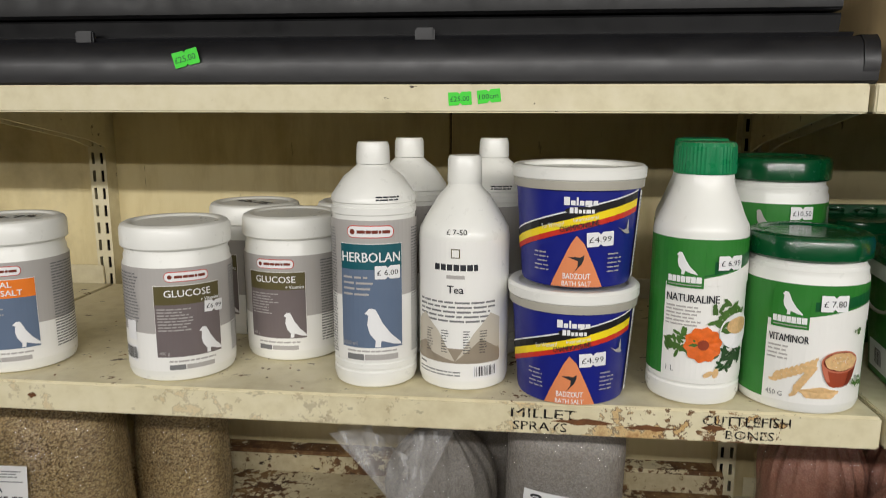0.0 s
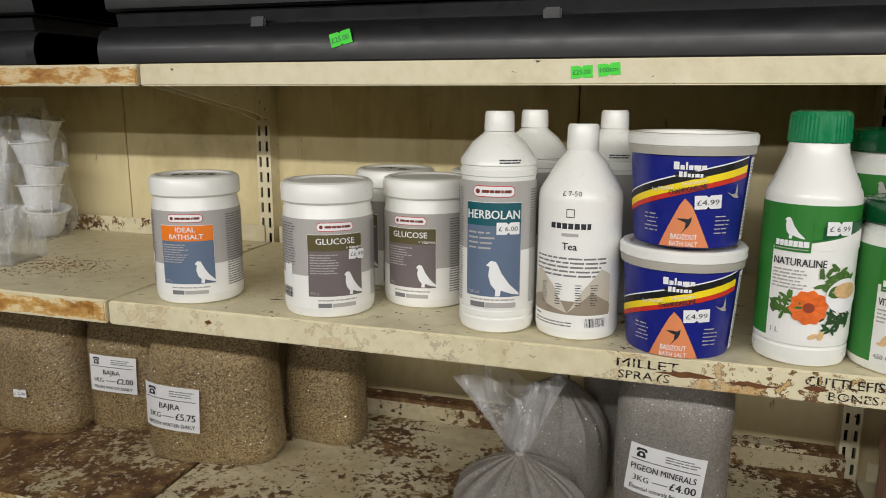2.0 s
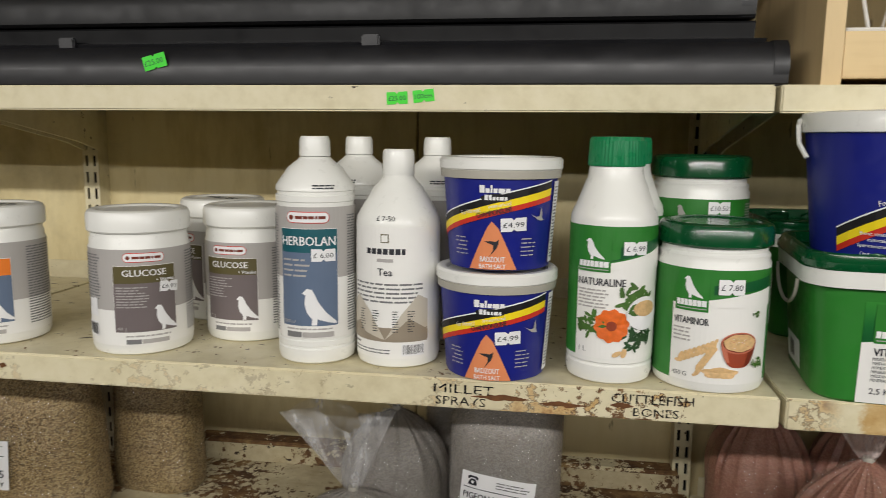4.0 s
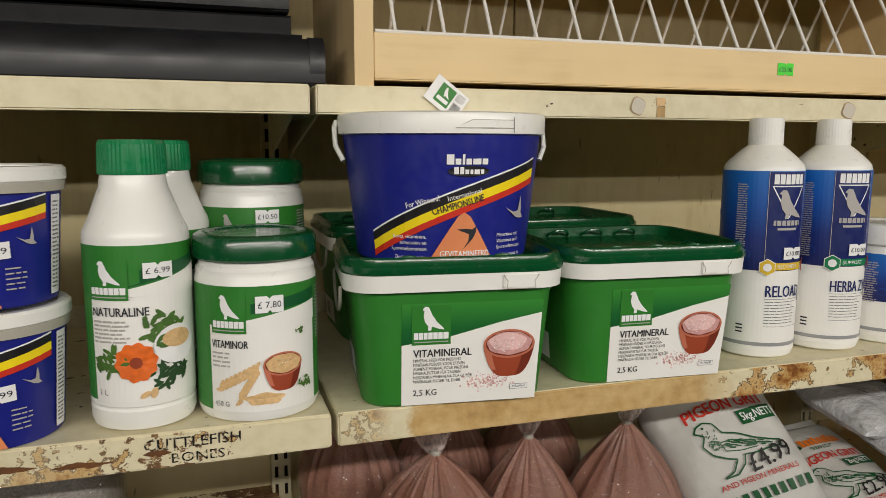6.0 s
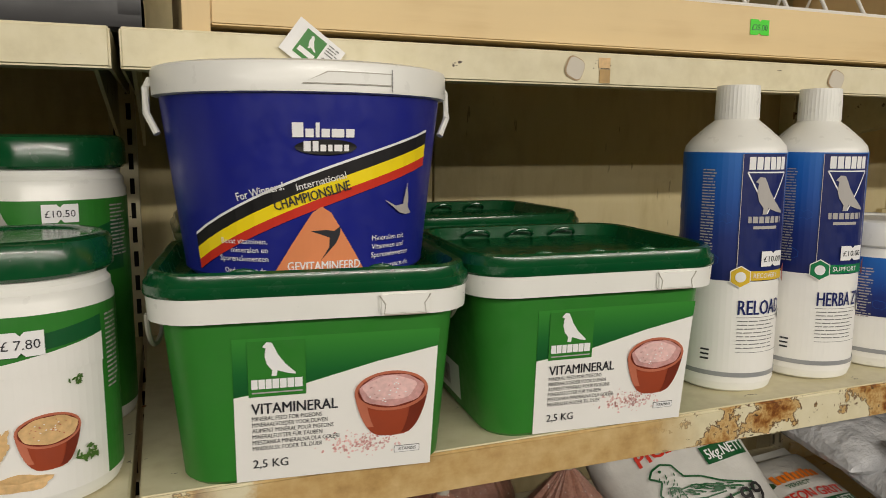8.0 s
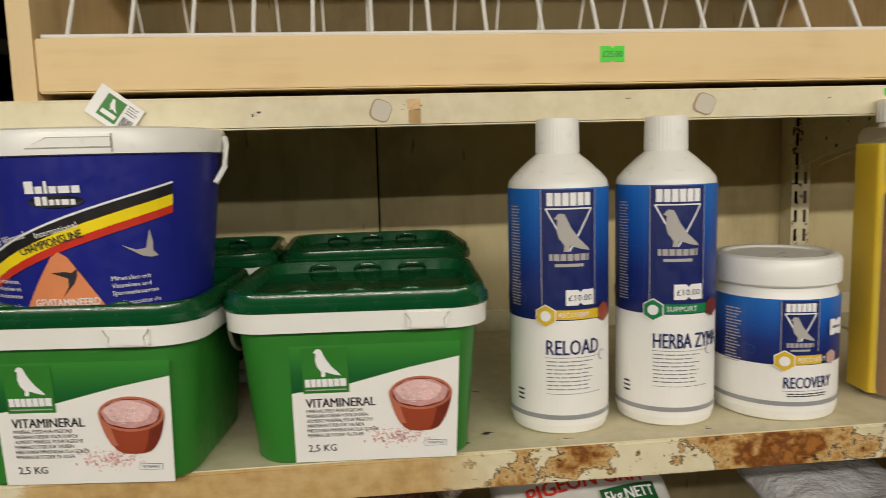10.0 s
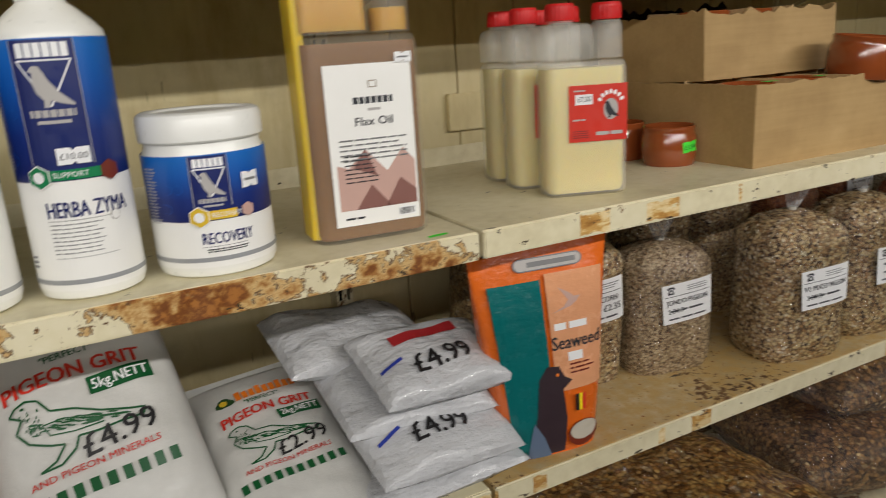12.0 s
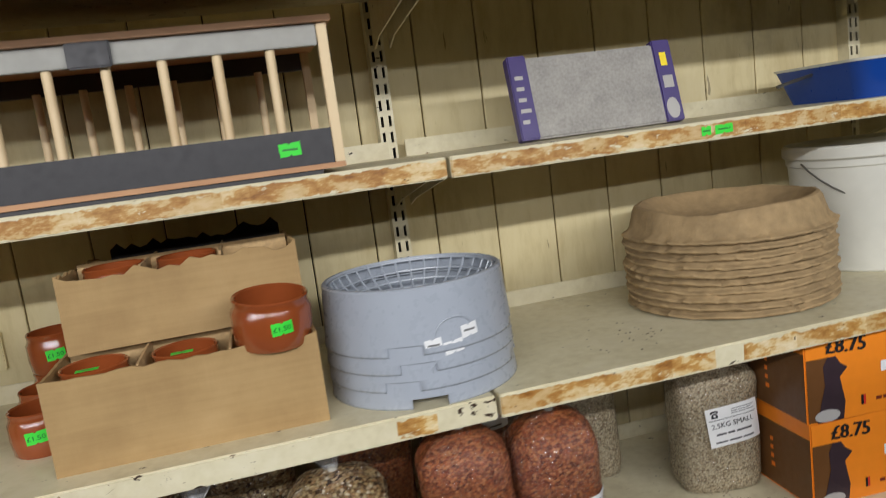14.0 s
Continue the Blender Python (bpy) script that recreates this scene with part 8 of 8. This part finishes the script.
for x0 in (NX0, NX1 - 0.013):
    for y0 in (NY0, NY1 - 0.013):
        part("corner_post", box_bm(x0, y0, 0.013, x0 + 0.013, y0 + 0.013, 0.1905, 0.001), DOWEL, nb)
for k in range(8):
    x = NX0 + 0.048 + 0.0655 * k
    part("dowel", rod((x, NY0 + 0.012, 0.012), (x, NY0 + 0.012, 0.166), 0.0062, 12), DOWEL, nb)
    part("dowel", rod((x - 0.01, NY1 - 0.014, 0.012), (x - 0.01, NY1 - 0.014, 0.166), 0.0062, 12), DOWEL, nb)
price(nb, flat_place(NY0 - 0.001), 2.797, 0.036, "", 0.028, 0.017, FLUO, 3, 2)

PURPLE = plain("purple_carton_print", lin(70, 56, 116), 0.4, vary=0.08)
PADGREY = plain("grey_carpet_pad", lin(168, 164, 158), 0.95, vary=0.14, scale=220, bump=0.8)
sp = thing("scratch_pad", "grey carpet scratch pad with purple card ends", "scratch pad", pose(3.312, 0.245, Z_UP + 0.0015, -14, 0, 0))
part("pad", box_bm(-0.135, -0.008, 0.0, 0.130, 0.008, 0.134, 0.003), PADGREY, sp)
part("end_sleeve", box_bm(-0.150, -0.0105, 0.0, -0.118, 0.0105, 0.138, 0.002), PURPLE, sp, "purple printed card sleeve")
part("end_sleeve", box_bm(0.108, -0.0105, 0.0, 0.142, 0.0105, 0.140, 0.002), PURPLE, sp, "purple printed card sleeve")
s = Sheet(flat_place(-0.0106), 9)
s.rect(0.118, 0.095, 0.130, 0.118, YELLOW, 1)
s.lines(0.116, 0.050, 0.136, 0.085, 1, LABGREY, 1, 3, 0.6)
s.fan(0.124, 0.022, 0.012, 0.018, LABGREY, 1, 14)
s.lines(-0.143, 0.020, -0.125, 0.110, 5, LABGREY, 1, 5, 0.35)
s.done("print", sp)
BLUEPL = plain("blue_plastic_scoop", lin(24, 66, 150), 0.34, vary=0.04)
sc = thing("blue_scoop", "blue plastic litter tray with pale rim", "tray", pose(3.865, 0.235, Z_UP, 0, 0, -4))
part("tray", loft([(rounded(0.26, 0.20, 0.03), 0), (rounded(0.30, 0.24, 0.035), 0.062), (rounded(0.29, 0.23, 0.033), 0.062), (rounded(0.25, 0.19, 0.03), 0.006)], cap_high=True), BLUEPL, sc)
part("rim", loft([(rounded(0.304, 0.244, 0.036), 0.0615), (rounded(0.308, 0.248, 0.038), 0.066), (rounded(0.288, 0.228, 0.032), 0.066), (rounded(0.286, 0.226, 0.032), 0.0615)], cap_low=False, cap_high=False), PAIL, sc, "pale rim")
part("handle_rod", wire([(-0.150, 0.0, 0.050), (-0.215, -0.02, 0.040), (-0.235, -0.025, 0.036)], 0.003), STEEL, sc)
# small patch board on the planks
pb = thing("patch_board", "small cream painted board nailed to the planks", "board", pose(2.262, Y_BACK - 0.006, 1.155))
part("board", box_bm(-0.052, -0.006, 0, 0.052, 0.0055, 0.062, 0.0015), PANEL, pb)


# ---- spilled seed and husks ----
def spill(name, label, x, y, z, rx, ry, count, colors, seed, size=0.0022):
    """Loose flecks, past counting, in one mesh."""
    rnd = random.Random(seed)
    bm = bmesh.new()
    for _ in range(count):
        px, py = x + rnd.gauss(0, rx), y + rnd.gauss(0, ry)
        if not 0.006 < py < 0.41:
            continue
        a, s = rnd.uniform(0, 6.28), size * rnd.uniform(0.5, 1.4)
        c, q = math.cos(a) * s, math.sin(a) * s
        ring = [bm.verts.new((px + c * i - 0.45 * q * j, py + q * i + 0.45 * c * j, z + 0.0002)) for i, j in ((-1, 0), (-0.3, -1), (0.6, -0.8), (1, 0), (0.4, 1), (-0.5, 0.8))]
        top = bm.verts.new((px, py, z + 0.45 * s))
        m = rnd.randrange(len(colors))
        for k in range(6):
            bm.faces.new((ring[k], ring[(k + 1) % 6], top)).material_index = m
    ob = part(name, bm, colors)
    return tagged(ob, label, "seed spill", kind="stuff")


HUSK = plain("pale_husk", lin(196, 166, 110), 0.7, vary=0.2, scale=200)
HUSK_D = plain("dark_husk", lin(70, 46, 26), 0.7, vary=0.2, scale=200)
HUSK_R = plain("brown_seed", lin(140, 90, 44), 0.7, vary=0.2, scale=200)
spill("seed_spill", "brown seed and husks spilled on the shelf", -0.215, 0.150, Z_MID, 0.045, 0.028, 420, [HUSK_D, HUSK_R, HUSK], 1)
spill("seed_spill", "brown seed and husks spilled on the shelf", -0.300, 0.090, Z_MID, 0.040, 0.012, 120, [HUSK_D, HUSK_R], 2)
spill("seed_spill", "dark seed flecks scattered on the shelf", 3.255, 0.120, Z_MID, 0.035, 0.030, 30, [HUSK_D], 3)
spill("seed_spill", "a few dark flecks scattered on the shelf", 0.35, 0.12, Z_MID, 0.30, 0.08, 60, [HUSK_D, HUSK_R], 4)
spill("seed_spill", "pale husks scattered over the lower shelf", 2.45, 0.09, Z_LOW, 0.16, 0.05, 300, [HUSK, HUSK, HUSK_R], 5, 0.0022)
spill("seed_spill", "brown seed and husks on the rusty shelf", -0.10, 0.10, Z_LOW, 0.22, 0.06, 500, [HUSK_D, HUSK_R, HUSK], 6)
spill("seed_spill", "brown seed and husks on the rusty shelf", 0.36, 0.16, Z_LOW, 0.12, 0.08, 200, [HUSK_D, HUSK_R], 7)
